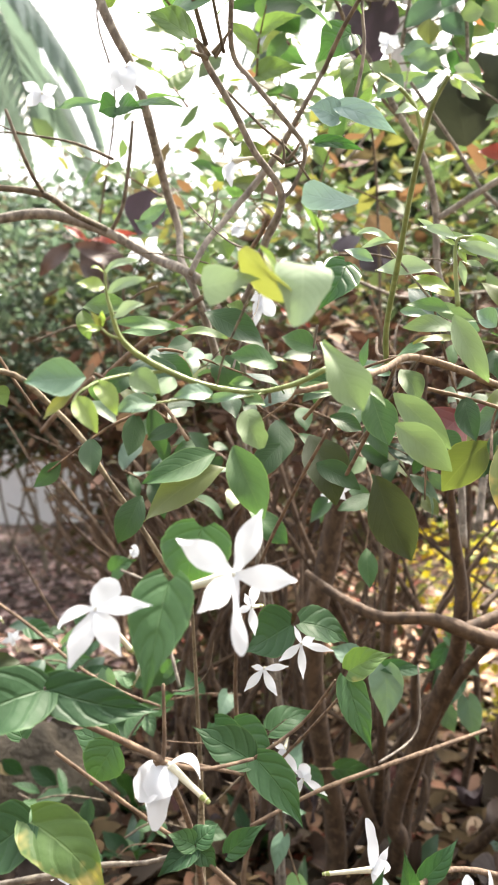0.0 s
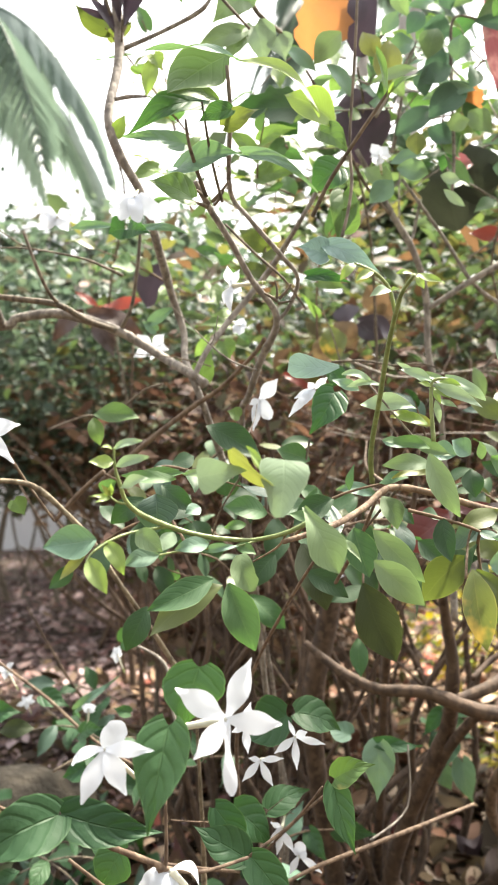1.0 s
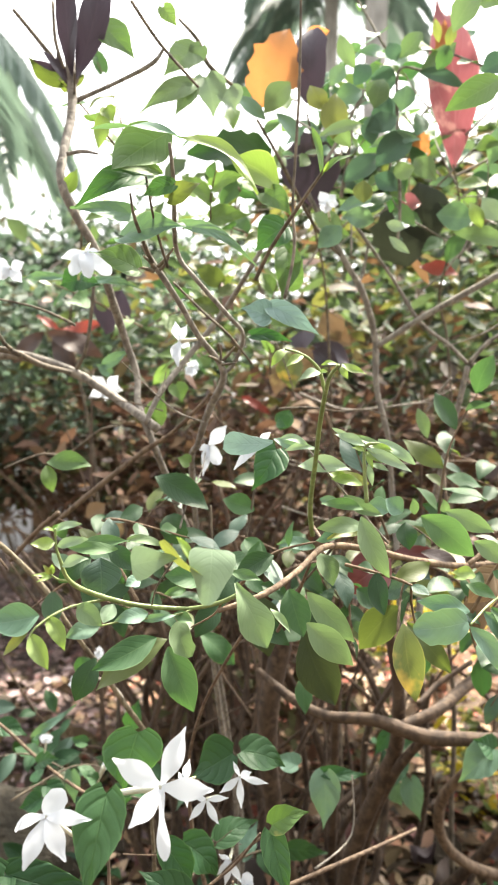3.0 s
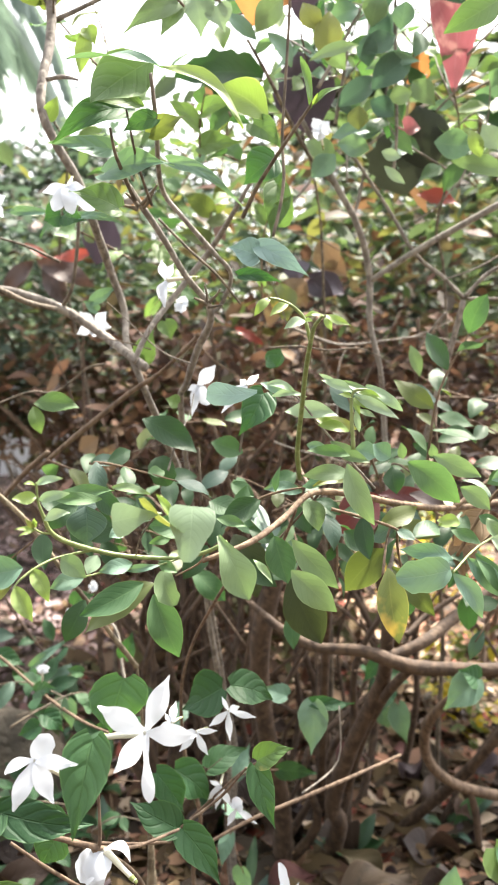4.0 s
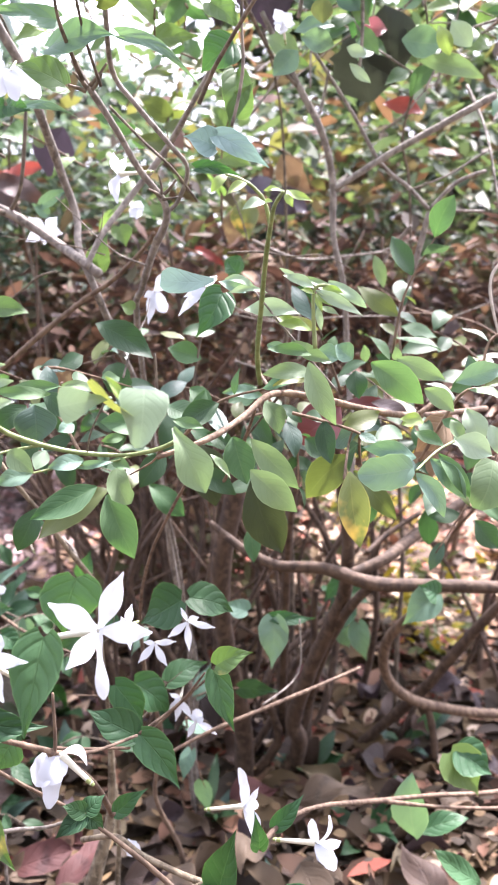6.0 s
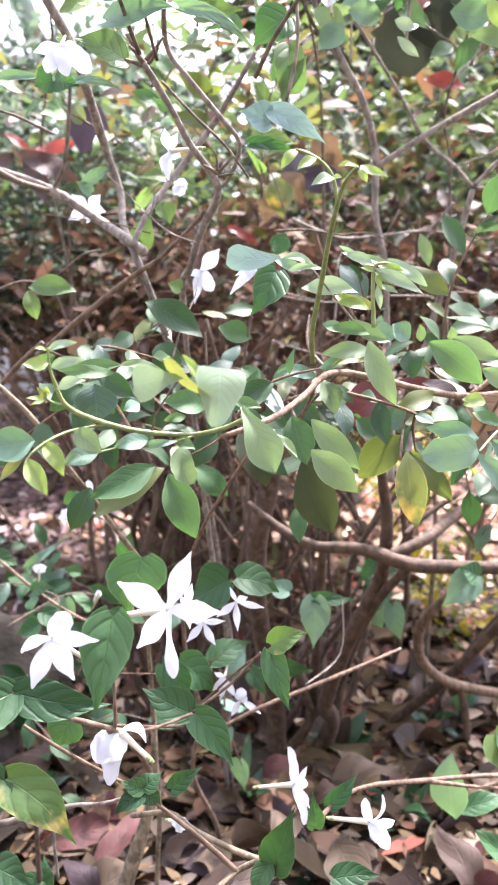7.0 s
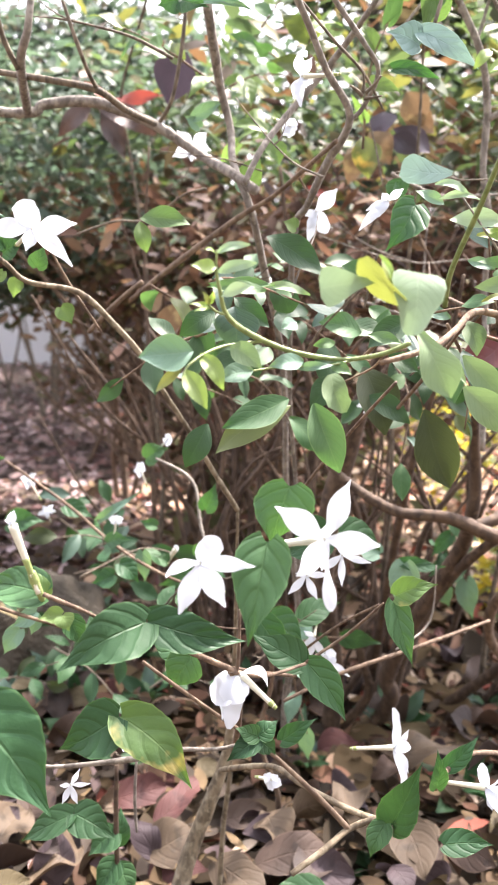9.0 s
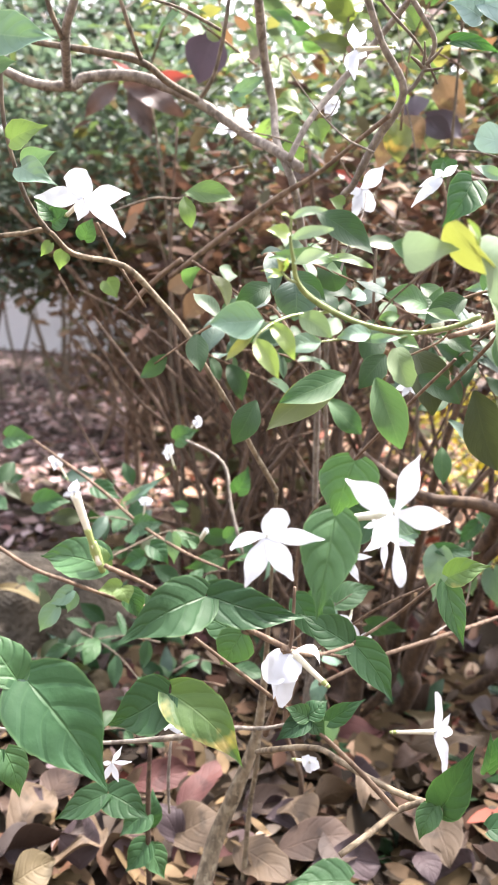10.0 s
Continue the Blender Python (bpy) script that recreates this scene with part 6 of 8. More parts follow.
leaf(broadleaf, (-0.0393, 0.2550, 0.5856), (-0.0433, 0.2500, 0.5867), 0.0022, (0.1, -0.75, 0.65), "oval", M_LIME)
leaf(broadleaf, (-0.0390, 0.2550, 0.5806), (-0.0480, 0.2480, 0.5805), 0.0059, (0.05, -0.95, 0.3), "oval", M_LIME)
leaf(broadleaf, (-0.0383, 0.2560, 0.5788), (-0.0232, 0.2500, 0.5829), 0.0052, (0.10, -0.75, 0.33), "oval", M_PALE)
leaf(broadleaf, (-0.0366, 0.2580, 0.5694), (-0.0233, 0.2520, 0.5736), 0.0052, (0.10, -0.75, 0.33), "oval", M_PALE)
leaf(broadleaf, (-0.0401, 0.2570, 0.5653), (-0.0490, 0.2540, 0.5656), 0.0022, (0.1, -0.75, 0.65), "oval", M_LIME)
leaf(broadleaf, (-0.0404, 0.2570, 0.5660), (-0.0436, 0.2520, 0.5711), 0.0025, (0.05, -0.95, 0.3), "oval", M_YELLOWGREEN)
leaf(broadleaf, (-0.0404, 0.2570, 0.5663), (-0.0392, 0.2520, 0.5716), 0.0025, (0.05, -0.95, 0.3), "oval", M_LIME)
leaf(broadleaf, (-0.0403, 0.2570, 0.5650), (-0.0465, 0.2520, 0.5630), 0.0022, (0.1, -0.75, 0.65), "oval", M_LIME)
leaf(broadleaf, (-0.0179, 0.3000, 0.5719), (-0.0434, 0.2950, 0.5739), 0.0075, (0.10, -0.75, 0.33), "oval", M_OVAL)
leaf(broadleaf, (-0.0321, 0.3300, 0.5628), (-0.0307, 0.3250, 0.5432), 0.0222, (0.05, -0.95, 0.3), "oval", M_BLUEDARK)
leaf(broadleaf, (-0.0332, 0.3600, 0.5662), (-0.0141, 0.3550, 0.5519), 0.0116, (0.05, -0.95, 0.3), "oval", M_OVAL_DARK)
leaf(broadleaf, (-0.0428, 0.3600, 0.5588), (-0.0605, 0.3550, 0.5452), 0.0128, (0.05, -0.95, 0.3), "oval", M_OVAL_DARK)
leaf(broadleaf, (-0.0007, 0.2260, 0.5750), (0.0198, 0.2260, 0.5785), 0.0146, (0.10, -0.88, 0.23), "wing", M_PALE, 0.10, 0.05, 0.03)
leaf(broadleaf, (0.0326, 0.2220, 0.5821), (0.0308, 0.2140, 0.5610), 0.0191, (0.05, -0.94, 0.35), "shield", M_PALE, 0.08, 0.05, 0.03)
leaf(broadleaf, (0.0305, 0.2240, 0.5694), (0.0125, 0.2180, 0.5862), 0.0179, (-0.93, -0.28, 0.25), "broad", M_YELLOWGREEN, 0.10, 0.05, 0.03)
leaf(broadleaf, (0.0249, 0.2230, 0.5761), (0.0184, 0.2190, 0.5874), 0.0045, (0.6, -0.75, 0.3), "lance", M_LIME)
leaf(broadleaf, (-0.0048, 0.2850, 0.5595), (-0.0113, 0.2800, 0.5567), 0.0070, (0.10, -0.75, 0.33), "oval", M_TEAL)
leaf(broadleaf, (0.0258, 0.3000, 0.5554), (0.0058, 0.2950, 0.5593), 0.0123, (0.10, -0.75, 0.33), "oval", M_OVAL)
leaf(broadleaf, (0.0154, 0.3100, 0.5493), (0.0050, 0.3050, 0.5484), 0.0051, (0.10, -0.75, 0.33), "oval", M_OVAL)
leaf(broadleaf, (-0.0322, 0.2700, 0.5490), (-0.0189, 0.2620, 0.5418), 0.0097, (-0.25, -0.80, 0.25), "oval", M_SAGE)
leaf(broadleaf, (-0.0161, 0.2760, 0.5488), (-0.0200, 0.2700, 0.5411), 0.0078, (0.05, -0.95, 0.3), "oval", M_PALE)
leaf(broadleaf, (-0.0006, 0.2830, 0.5432), (-0.0154, 0.2750, 0.5412), 0.0082, (0.10, -0.75, 0.33), "oval", M_TEAL)
leaf(broadleaf, (-0.0055, 0.2840, 0.5398), (0.0129, 0.2840, 0.5420), 0.0040, (0.10, -0.75, 0.33), "oval", M_TEAL)
leaf(broadleaf, (0.0114, 0.2900, 0.5420), (0.0209, 0.2850, 0.5379), 0.0060, (0.10, -0.75, 0.33), "oval", M_OVAL)
leaf(broadleaf, (-0.0441, 0.2620, 0.5462), (-0.0335, 0.2520, 0.5332), 0.0075, (0.05, -0.95, 0.3), "oval", M_LIME)
leaf(broadleaf, (-0.0497, 0.2540, 0.5403), (-0.0395, 0.2460, 0.5263), 0.0083, (0.05, -0.95, 0.3), "oval", M_LIME, 0.35, 0.07, 0.02)
leaf(broadleaf, (-0.0498, 0.2540, 0.5420), (-0.0603, 0.2500, 0.5310), 0.0042, (0.05, -0.95, 0.3), "oval", M_YELLOWGREEN)
leaf(broadleaf, (-0.0466, 0.2580, 0.5472), (-0.0674, 0.2500, 0.5444), 0.0149, (0.10, -0.75, 0.33), "oval", M_TEAL)
leaf(broadleaf, (-0.0222, 0.2740, 0.5390), (-0.0370, 0.2680, 0.5349), 0.0091, (0.10, -0.75, 0.33), "oval", M_TEAL)
leaf(broadleaf, (0.0072, 0.3050, 0.5215), (0.0205, 0.2980, 0.4907), 0.0174, (0.15, -0.95, 0.25), "oval", M_OVAL)
leaf(broadleaf, (-0.0027, 0.3400, 0.5176), (-0.0354, 0.3250, 0.5035), 0.0158, (0.10, -0.75, 0.33), "oval", M_OVAL)
leaf(broadleaf, (0.0007, 0.3700, 0.5092), (-0.0393, 0.3600, 0.4817), 0.0189, (0.1, -0.75, 0.65), "oval", M_OLIVE)
leaf(broadleaf, (-0.0455, 0.3900, 0.4930), (-0.0572, 0.3850, 0.4677), 0.0158, (0.05, -0.95, 0.3), "oval", M_OVAL_DARK)
leaf(broadleaf, (0.0418, 0.2620, 0.5614), (0.0558, 0.2500, 0.5349), 0.0163, (0.0, -0.95, 0.25), "drop", M_SAGE, 0.3, 0.06, 0.03)
leaf(broadleaf, (0.0195, 0.2240, 0.5867), (0.0250, 0.2200, 0.5756), 0.0029, (0.3, -0.85, 0.3), "lance", M_YELLOWGREEN)
leaf(broadleaf, (-0.0452, 0.3200, 0.5711), (-0.0138, 0.3150, 0.5734), 0.0087, (0, -0.7, 0.6), "lance", M_OVAL)
leaf(broadleaf, (-0.0180, 0.3300, 0.5733), (0.0035, 0.3250, 0.5704), 0.0060, (0, -0.8, 0.5), "lance", M_SAGE)
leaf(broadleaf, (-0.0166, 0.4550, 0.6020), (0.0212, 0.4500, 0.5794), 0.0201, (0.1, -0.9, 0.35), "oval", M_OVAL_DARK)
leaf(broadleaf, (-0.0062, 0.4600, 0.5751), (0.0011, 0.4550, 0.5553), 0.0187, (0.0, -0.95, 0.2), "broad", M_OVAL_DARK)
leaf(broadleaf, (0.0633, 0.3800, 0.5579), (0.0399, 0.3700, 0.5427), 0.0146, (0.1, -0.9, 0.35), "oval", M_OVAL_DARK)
leaf(broadleaf, (0.0131, 0.2950, 0.5367), (0.0192, 0.2880, 0.5206), 0.0114, (-0.1, -0.95, 0.2), "broad", M_SAGE)
leaf(broadleaf, (0.0578, 0.2750, 0.5474), (0.0670, 0.2680, 0.5372), 0.0036, (0.1, -0.9, 0.3), "lance", M_SAGE)
leaf(broadleaf, (0.0701, 0.3350, 0.5453), (0.0773, 0.3250, 0.5216), 0.0169, (0.05, -0.95, 0.3), "oval", M_OVAL)
leaf(broadleaf, (0.0793, 0.3250, 0.5457), (0.1040, 0.3180, 0.5206), 0.0136, (-0.25, -0.80, 0.25), "oval", M_SAGE)
leaf(broadleaf, (0.0785, 0.3150, 0.5316), (0.1020, 0.3080, 0.5111), 0.0156, (-0.25, -0.80, 0.25), "oval", M_SAGE)
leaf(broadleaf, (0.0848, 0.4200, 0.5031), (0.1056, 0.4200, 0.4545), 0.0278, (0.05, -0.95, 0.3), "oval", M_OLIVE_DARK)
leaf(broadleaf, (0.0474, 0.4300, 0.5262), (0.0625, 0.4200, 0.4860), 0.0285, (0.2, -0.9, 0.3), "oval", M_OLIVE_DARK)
leaf(broadleaf, (0.1439, 0.4000, 0.5231), (0.1184, 0.4000, 0.4960), 0.0225, (0.05, -0.95, 0.3), "oval", M_OLIVE)
leaf(broadleaf, (0.1380, 0.3600, 0.5212), (0.1438, 0.3520, 0.4785), 0.0186, (0.05, -0.95, 0.3), "oval", M_YELLOW, 0.3, 0.07, 0.02)
leaf(broadleaf, (0.1421, 0.3700, 0.5195), (0.1662, 0.3620, 0.4918), 0.0137, (0.05, -0.95, 0.3), "oval", M_OLIVE)
leaf(broadleaf, (0.1598, 0.3050, 0.5346), (0.1303, 0.2970, 0.5320), 0.0179, (0.05, -0.95, 0.25), "broad", M_TEAL, 0.12, 0.05, 0.03)
leaf(broadleaf, (0.1638, 0.3150, 0.5375), (0.1346, 0.3100, 0.5440), 0.0104, (0.10, -0.75, 0.33), "oval", M_TEAL)
leaf(broadleaf, (0.1659, 0.3200, 0.5287), (0.1802, 0.3150, 0.5060), 0.0111, (0.05, -0.95, 0.3), "oval", M_TEAL)
leaf(broadleaf, (0.1111, 0.3450, 0.5845), (0.1253, 0.3350, 0.5517), 0.0136, (-0.2, -0.93, 0.3), "oval", M_SAGE)
leaf(broadleaf, (0.1138, 0.3500, 0.5785), (0.0861, 0.3420, 0.5783), 0.0100, (0.10, -0.75, 0.33), "oval", M_SAGE)
leaf(broadleaf, (0.1146, 0.3550, 0.5743), (0.0923, 0.3500, 0.5708), 0.0054, (0.1, -0.75, 0.65), "oval", M_YELLOWGREEN)
leaf(broadleaf, (0.1504, 0.3700, 0.5826), (0.1789, 0.3600, 0.5601), 0.0189, (-0.25, -0.80, 0.25), "oval", M_OVAL)
leaf(broadleaf, (0.1725, 0.4000, 0.5833), (0.2003, 0.3900, 0.5710), 0.0125, (-0.25, -0.80, 0.25), "oval", M_SAGE)
leaf(broadleaf, (0.0900, 0.3700, 0.5604), (0.0978, 0.3650, 0.5421), 0.0131, (0.05, -0.95, 0.3), "oval", M_SAGE)
leaf(broadleaf, (0.0903, 0.4000, 0.5599), (0.0658, 0.3950, 0.5624), 0.0094, (0.10, -0.75, 0.33), "oval", M_TEAL)
leaf(broadleaf, (0.1493, 0.4100, 0.5750), (0.1508, 0.4050, 0.5577), 0.0136, (0.05, -0.95, 0.3), "oval", M_OVAL_DARK)
leaf(broadleaf, (0.1712, 0.3300, 0.5539), (0.1571, 0.3250, 0.5562), 0.0072, (0.05, -0.95, 0.3), "oval", M_LIME)
leaf(broadleaf, (0.1744, 0.3600, 0.5440), (0.1910, 0.3550, 0.5365), 0.0083, (0.10, -0.75, 0.33), "oval", M_OVAL)
leaf(copperleaf, (0.1706, 0.4600, 0.5491), (0.1957, 0.4550, 0.5385), 0.0149, (0.1, -0.75, 0.65), "oval", M_DARKBROWN)
leaf(broadleaf, (0.0567, 0.4000, 0.5366), (0.0740, 0.3950, 0.5288), 0.0119, (0.1, -0.75, 0.65), "oval", M_OVAL_DARK)
leaf(broadleaf, (0.1209, 0.4300, 0.5287), (0.1350, 0.4250, 0.5149), 0.0148, (0.05, -0.95, 0.3), "oval", M_OVAL_DARK)
leaf(broadleaf, (0.0377, 0.3600, 0.5506), (0.0554, 0.3550, 0.5466), 0.0071, (0.10, -0.75, 0.33), "oval", M_OVAL)
leaf(broadleaf, (0.0320, 0.4000, 0.5540), (0.0529, 0.3900, 0.5467), 0.0160, (0.1, -0.75, 0.65), "oval", M_OVAL_DARK)
leaf(broadleaf, (0.0501, 0.4200, 0.5098), (0.0751, 0.4100, 0.4959), 0.0145, (0.05, -0.95, 0.3), "oval", M_OVAL_DARK)
leaf(broadleaf, (0.0300, 0.4200, 0.5207), (0.0143, 0.4100, 0.5009), 0.0159, (0.05, -0.95, 0.3), "oval", M_OVAL_DARK)
leaf(broadleaf, (0.0461, 0.4200, 0.5627), (0.0604, 0.4100, 0.5548), 0.0109, (0.10, -0.75, 0.33), "oval", M_OVAL)
leaf(broadleaf, (0.0654, 0.2810, 0.6704), (0.0579, 0.2760, 0.6616), 0.0046, (0.1, -0.9, 0.4), "oval", M_LIME)
leaf(broadleaf, (0.0742, 0.2870, 0.6678), (0.0654, 0.2800, 0.6617), 0.0046, (0.1, -0.9, 0.4), "oval", M_LIME)
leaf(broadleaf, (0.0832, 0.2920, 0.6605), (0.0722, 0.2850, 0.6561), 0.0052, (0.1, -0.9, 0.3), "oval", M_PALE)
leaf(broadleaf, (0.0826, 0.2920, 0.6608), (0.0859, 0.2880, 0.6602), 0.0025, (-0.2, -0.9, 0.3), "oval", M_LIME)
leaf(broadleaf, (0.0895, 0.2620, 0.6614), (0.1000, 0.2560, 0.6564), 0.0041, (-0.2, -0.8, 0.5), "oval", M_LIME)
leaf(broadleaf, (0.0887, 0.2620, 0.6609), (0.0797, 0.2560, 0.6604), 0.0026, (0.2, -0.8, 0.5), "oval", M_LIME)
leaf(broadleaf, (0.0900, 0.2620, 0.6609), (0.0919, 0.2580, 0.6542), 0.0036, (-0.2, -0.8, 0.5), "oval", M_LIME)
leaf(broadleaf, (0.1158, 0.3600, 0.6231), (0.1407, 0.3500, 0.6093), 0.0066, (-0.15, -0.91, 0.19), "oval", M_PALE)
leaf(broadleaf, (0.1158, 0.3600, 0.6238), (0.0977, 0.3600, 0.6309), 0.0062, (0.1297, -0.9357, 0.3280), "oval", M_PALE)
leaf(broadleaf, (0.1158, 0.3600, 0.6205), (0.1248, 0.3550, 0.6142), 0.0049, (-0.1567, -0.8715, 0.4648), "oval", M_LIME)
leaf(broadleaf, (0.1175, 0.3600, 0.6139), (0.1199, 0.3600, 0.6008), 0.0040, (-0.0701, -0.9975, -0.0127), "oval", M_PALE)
leaf(broadleaf, (0.1191, 0.3600, 0.6238), (0.1313, 0.3550, 0.6207), 0.0045, (-0.2086, -0.8309, 0.5159), "oval", M_LIME)
leaf(broadleaf, (0.1817, 0.3350, 0.5360), (0.1980, 0.3300, 0.5129), 0.0105, (0.0788, -0.9612, 0.2644), "oval", M_OVAL)
leaf(broadleaf, (0.1148, 0.3600, 0.5875), (0.0893, 0.3550, 0.5907), 0.0070, (0.22, -0.89, 0.20), "oval", M_OVAL)
leaf(broadleaf, (0.1418, 0.3800, 0.5840), (0.1310, 0.3800, 0.5920), 0.0131, (0.1980, -0.9430, 0.2674), "oval", M_TEAL)
leaf(broadleaf, (0.1154, 0.3700, 0.6007), (0.0964, 0.3650, 0.6047), 0.0074, (0.3081, -0.8709, 0.3829), "oval", M_LIME)
leaf(broadleaf, (0.0789, 0.5200, 0.6388), (0.0726, 0.5200, 0.6468), 0.0153, (0.1786, -0.9738, 0.1409), "oval", M_HEART)
leaf(broadleaf, (0.0802, 0.4000, 0.6220), (0.0635, 0.4000, 0.6283), 0.0072, (0.14, -0.92, 0.19), "oval", M_TEAL)
leaf(broadleaf, (0.0530, 0.4500, 0.5793), (0.0308, 0.4500, 0.5865), 0.0156, (0.14, -0.89, 0.22), "oval", M_OVAL)
leaf(broadleaf, (0.2373, 0.4500, 0.5652), (0.2224, 0.4500, 0.5575), 0.0112, (-0.27, -0.80, 0.27), "oval", M_OVAL)
leaf(broadleaf, (0.2239, 0.4200, 0.5498), (0.2310, 0.4100, 0.5259), 0.0164, (-0.2446, -0.9183, 0.3112), "oval", M_PALE)
leaf(broadleaf, (0.1080, 0.3700, 0.6028), (0.0946, 0.3700, 0.6075), 0.0067, (0.1690, -0.8563, 0.4881), "oval", M_LIME)
leaf(broadleaf, (0.0827, 0.5500, 0.6527), (0.0745, 0.5500, 0.6365), 0.0166, (-0.2730, -0.9519, 0.1391), "oval", M_HEART)

leaf(broadleaf, (0.2150, 0.3450, 0.5304), (0.2045, 0.3350, 0.5049), 0.0227, (-0.1, -0.95, 0.2), "broad", M_SAGE)
leaf(broadleaf, (0.1771, 0.3350, 0.5335), (0.1959, 0.3300, 0.5123), 0.0121, (-0.25, -0.80, 0.25), "oval", M_TEAL)
leaf(broadleaf, (0.1933, 0.3450, 0.5422), (0.2131, 0.3400, 0.5339), 0.0154, (0.10, -0.75, 0.33), "oval", M_PALE)
leaf(broadleaf, (0.1819, 0.3700, 0.5677), (0.1983, 0.3650, 0.5550), 0.0117, (-0.25, -0.80, 0.25), "oval", M_SAGE)
leaf(copperleaf, (0.2118, 0.4100, 0.5465), (0.1881, 0.4050, 0.5245), 0.0213, (0.05, -0.95, 0.3), "oval", M_DRY)
leaf(broadleaf, (0.1681, 0.3350, 0.5545), (0.1592, 0.3300, 0.5526), 0.0060, (0.05, -0.95, 0.3), "oval", M_LIME)
leaf(broadleaf, (0.2034, 0.3800, 0.5705), (0.2310, 0.3750, 0.5794), 0.0140, (0.10, -0.75, 0.33), "oval", M_TEAL)
leaf(broadleaf, (0.1950, 0.3600, 0.5512), (0.2014, 0.3550, 0.5381), 0.0083, (0.05, -0.95, 0.3), "oval", M_SAGE)
leaf(broadleaf, (0.2220, 0.3700, 0.5466), (0.2280, 0.3650, 0.5287), 0.0111, (0.05, -0.95, 0.3), "oval", M_PALE)
leaf(broadleaf, (0.2339, 0.4200, 0.4752), (0.2493, 0.4150, 0.4571), 0.0159, (0.05, -0.95, 0.3), "oval", M_OVAL_DARK)
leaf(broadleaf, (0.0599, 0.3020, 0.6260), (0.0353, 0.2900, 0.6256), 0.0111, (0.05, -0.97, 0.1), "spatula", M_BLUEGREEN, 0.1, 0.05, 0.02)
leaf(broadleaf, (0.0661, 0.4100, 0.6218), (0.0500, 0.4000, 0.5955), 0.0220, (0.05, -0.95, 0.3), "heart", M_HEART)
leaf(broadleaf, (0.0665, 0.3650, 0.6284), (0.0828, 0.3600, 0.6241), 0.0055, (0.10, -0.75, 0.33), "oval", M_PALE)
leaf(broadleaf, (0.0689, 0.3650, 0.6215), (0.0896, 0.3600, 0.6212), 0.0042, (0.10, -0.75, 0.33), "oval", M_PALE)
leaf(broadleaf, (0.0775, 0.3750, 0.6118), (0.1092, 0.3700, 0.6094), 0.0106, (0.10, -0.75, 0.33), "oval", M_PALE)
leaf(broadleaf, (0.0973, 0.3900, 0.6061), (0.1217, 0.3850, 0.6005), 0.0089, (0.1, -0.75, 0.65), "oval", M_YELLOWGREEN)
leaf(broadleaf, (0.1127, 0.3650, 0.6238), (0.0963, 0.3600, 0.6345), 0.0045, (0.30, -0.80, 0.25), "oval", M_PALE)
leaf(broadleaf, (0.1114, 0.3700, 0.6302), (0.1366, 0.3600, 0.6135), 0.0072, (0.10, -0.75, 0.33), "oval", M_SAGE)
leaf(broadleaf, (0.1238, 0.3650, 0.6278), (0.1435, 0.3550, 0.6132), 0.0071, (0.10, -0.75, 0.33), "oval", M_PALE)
leaf(broadleaf, (0.1158, 0.3600, 0.6205), (0.1067, 0.3550, 0.6228), 0.0032, (0.1, -0.75, 0.65), "oval", M_LIME)
leaf(broadleaf, (0.1164, 0.3600, 0.6221), (0.1253, 0.3550, 0.6179), 0.0035, (0.1, -0.75, 0.65), "oval", M_LIME)
leaf(broadleaf, (0.1165, 0.3600, 0.6211), (0.1195, 0.3550, 0.6108), 0.0035, (0.05, -0.95, 0.3), "oval", M_LIME)
leaf(broadleaf, (0.1184, 0.3620, 0.6140), (0.1291, 0.3580, 0.6092), 0.0036, (0.10, -0.75, 0.33), "oval", M_PALE)
leaf(broadleaf, (0.0912, 0.3800, 0.5920), (0.1050, 0.3750, 0.5880), 0.0074, (0.10, -0.75, 0.33), "oval", M_TEAL)
leaf(broadleaf, (0.1043, 0.3700, 0.5948), (0.1264, 0.3600, 0.5834), 0.0085, (-0.25, -0.80, 0.25), "oval", M_SAGE)
leaf(broadleaf, (0.1232, 0.4000, 0.5868), (0.1370, 0.3950, 0.5837), 0.0140, (0.05, -0.95, 0.3), "oval", M_TEAL)
leaf(broadleaf, (0.1531, 0.4000, 0.5810), (0.1509, 0.3950, 0.5918), 0.0063, (0.05, -0.95, 0.3), "oval", M_SAGE)
leaf(broadleaf, (0.1751, 0.4100, 0.5816), (0.1720, 0.4050, 0.5904), 0.0064, (0.05, -0.95, 0.3), "oval", M_SAGE)

# upper right leaves of the broad-leaved shrub
leaf(broadleaf, (0.1131, 0.5700, 0.9071), (0.1002, 0.5700, 0.9282), 0.0176, (-0.1451, -0.9854, -0.0886), "oval", M_YELLOWGREEN)
leaf(broadleaf, (0.1194, 0.5700, 0.8835), (0.1216, 0.5700, 0.9213), 0.0235, (-0.0579, -0.9983, 0.0034), "oval", M_YELLOWGREEN)
leaf(broadleaf, (0.1350, 0.5800, 0.8802), (0.1185, 0.5800, 0.9091), 0.0187, (-0.3602, -0.9104, -0.2037), "oval", M_SAGE)
leaf(broadleaf, (0.1421, 0.6000, 0.9565), (0.1286, 0.6000, 0.9882), 0.0143, (-0.2302, -0.9682, -0.0981), "oval", M_SAGE)
leaf(broadleaf, (0.1830, 0.6200, 0.9736), (0.1760, 0.6200, 0.9906), 0.0151, (-0.1326, -0.9897, -0.0544), "oval", M_DUSKTEAL)
leaf(broadleaf, (0.1875, 0.6300, 0.9809), (0.2083, 0.6300, 1.0053), 0.0196, (-0.1174, -0.9880, 0.1002), "lance", M_SAGE)
leaf(broadleaf, (0.1850, 0.6300, 0.9604), (0.1606, 0.6300, 0.9636), 0.0254, (-0.0388, -0.9572, -0.2867), "oval", M_DUSKTEAL)
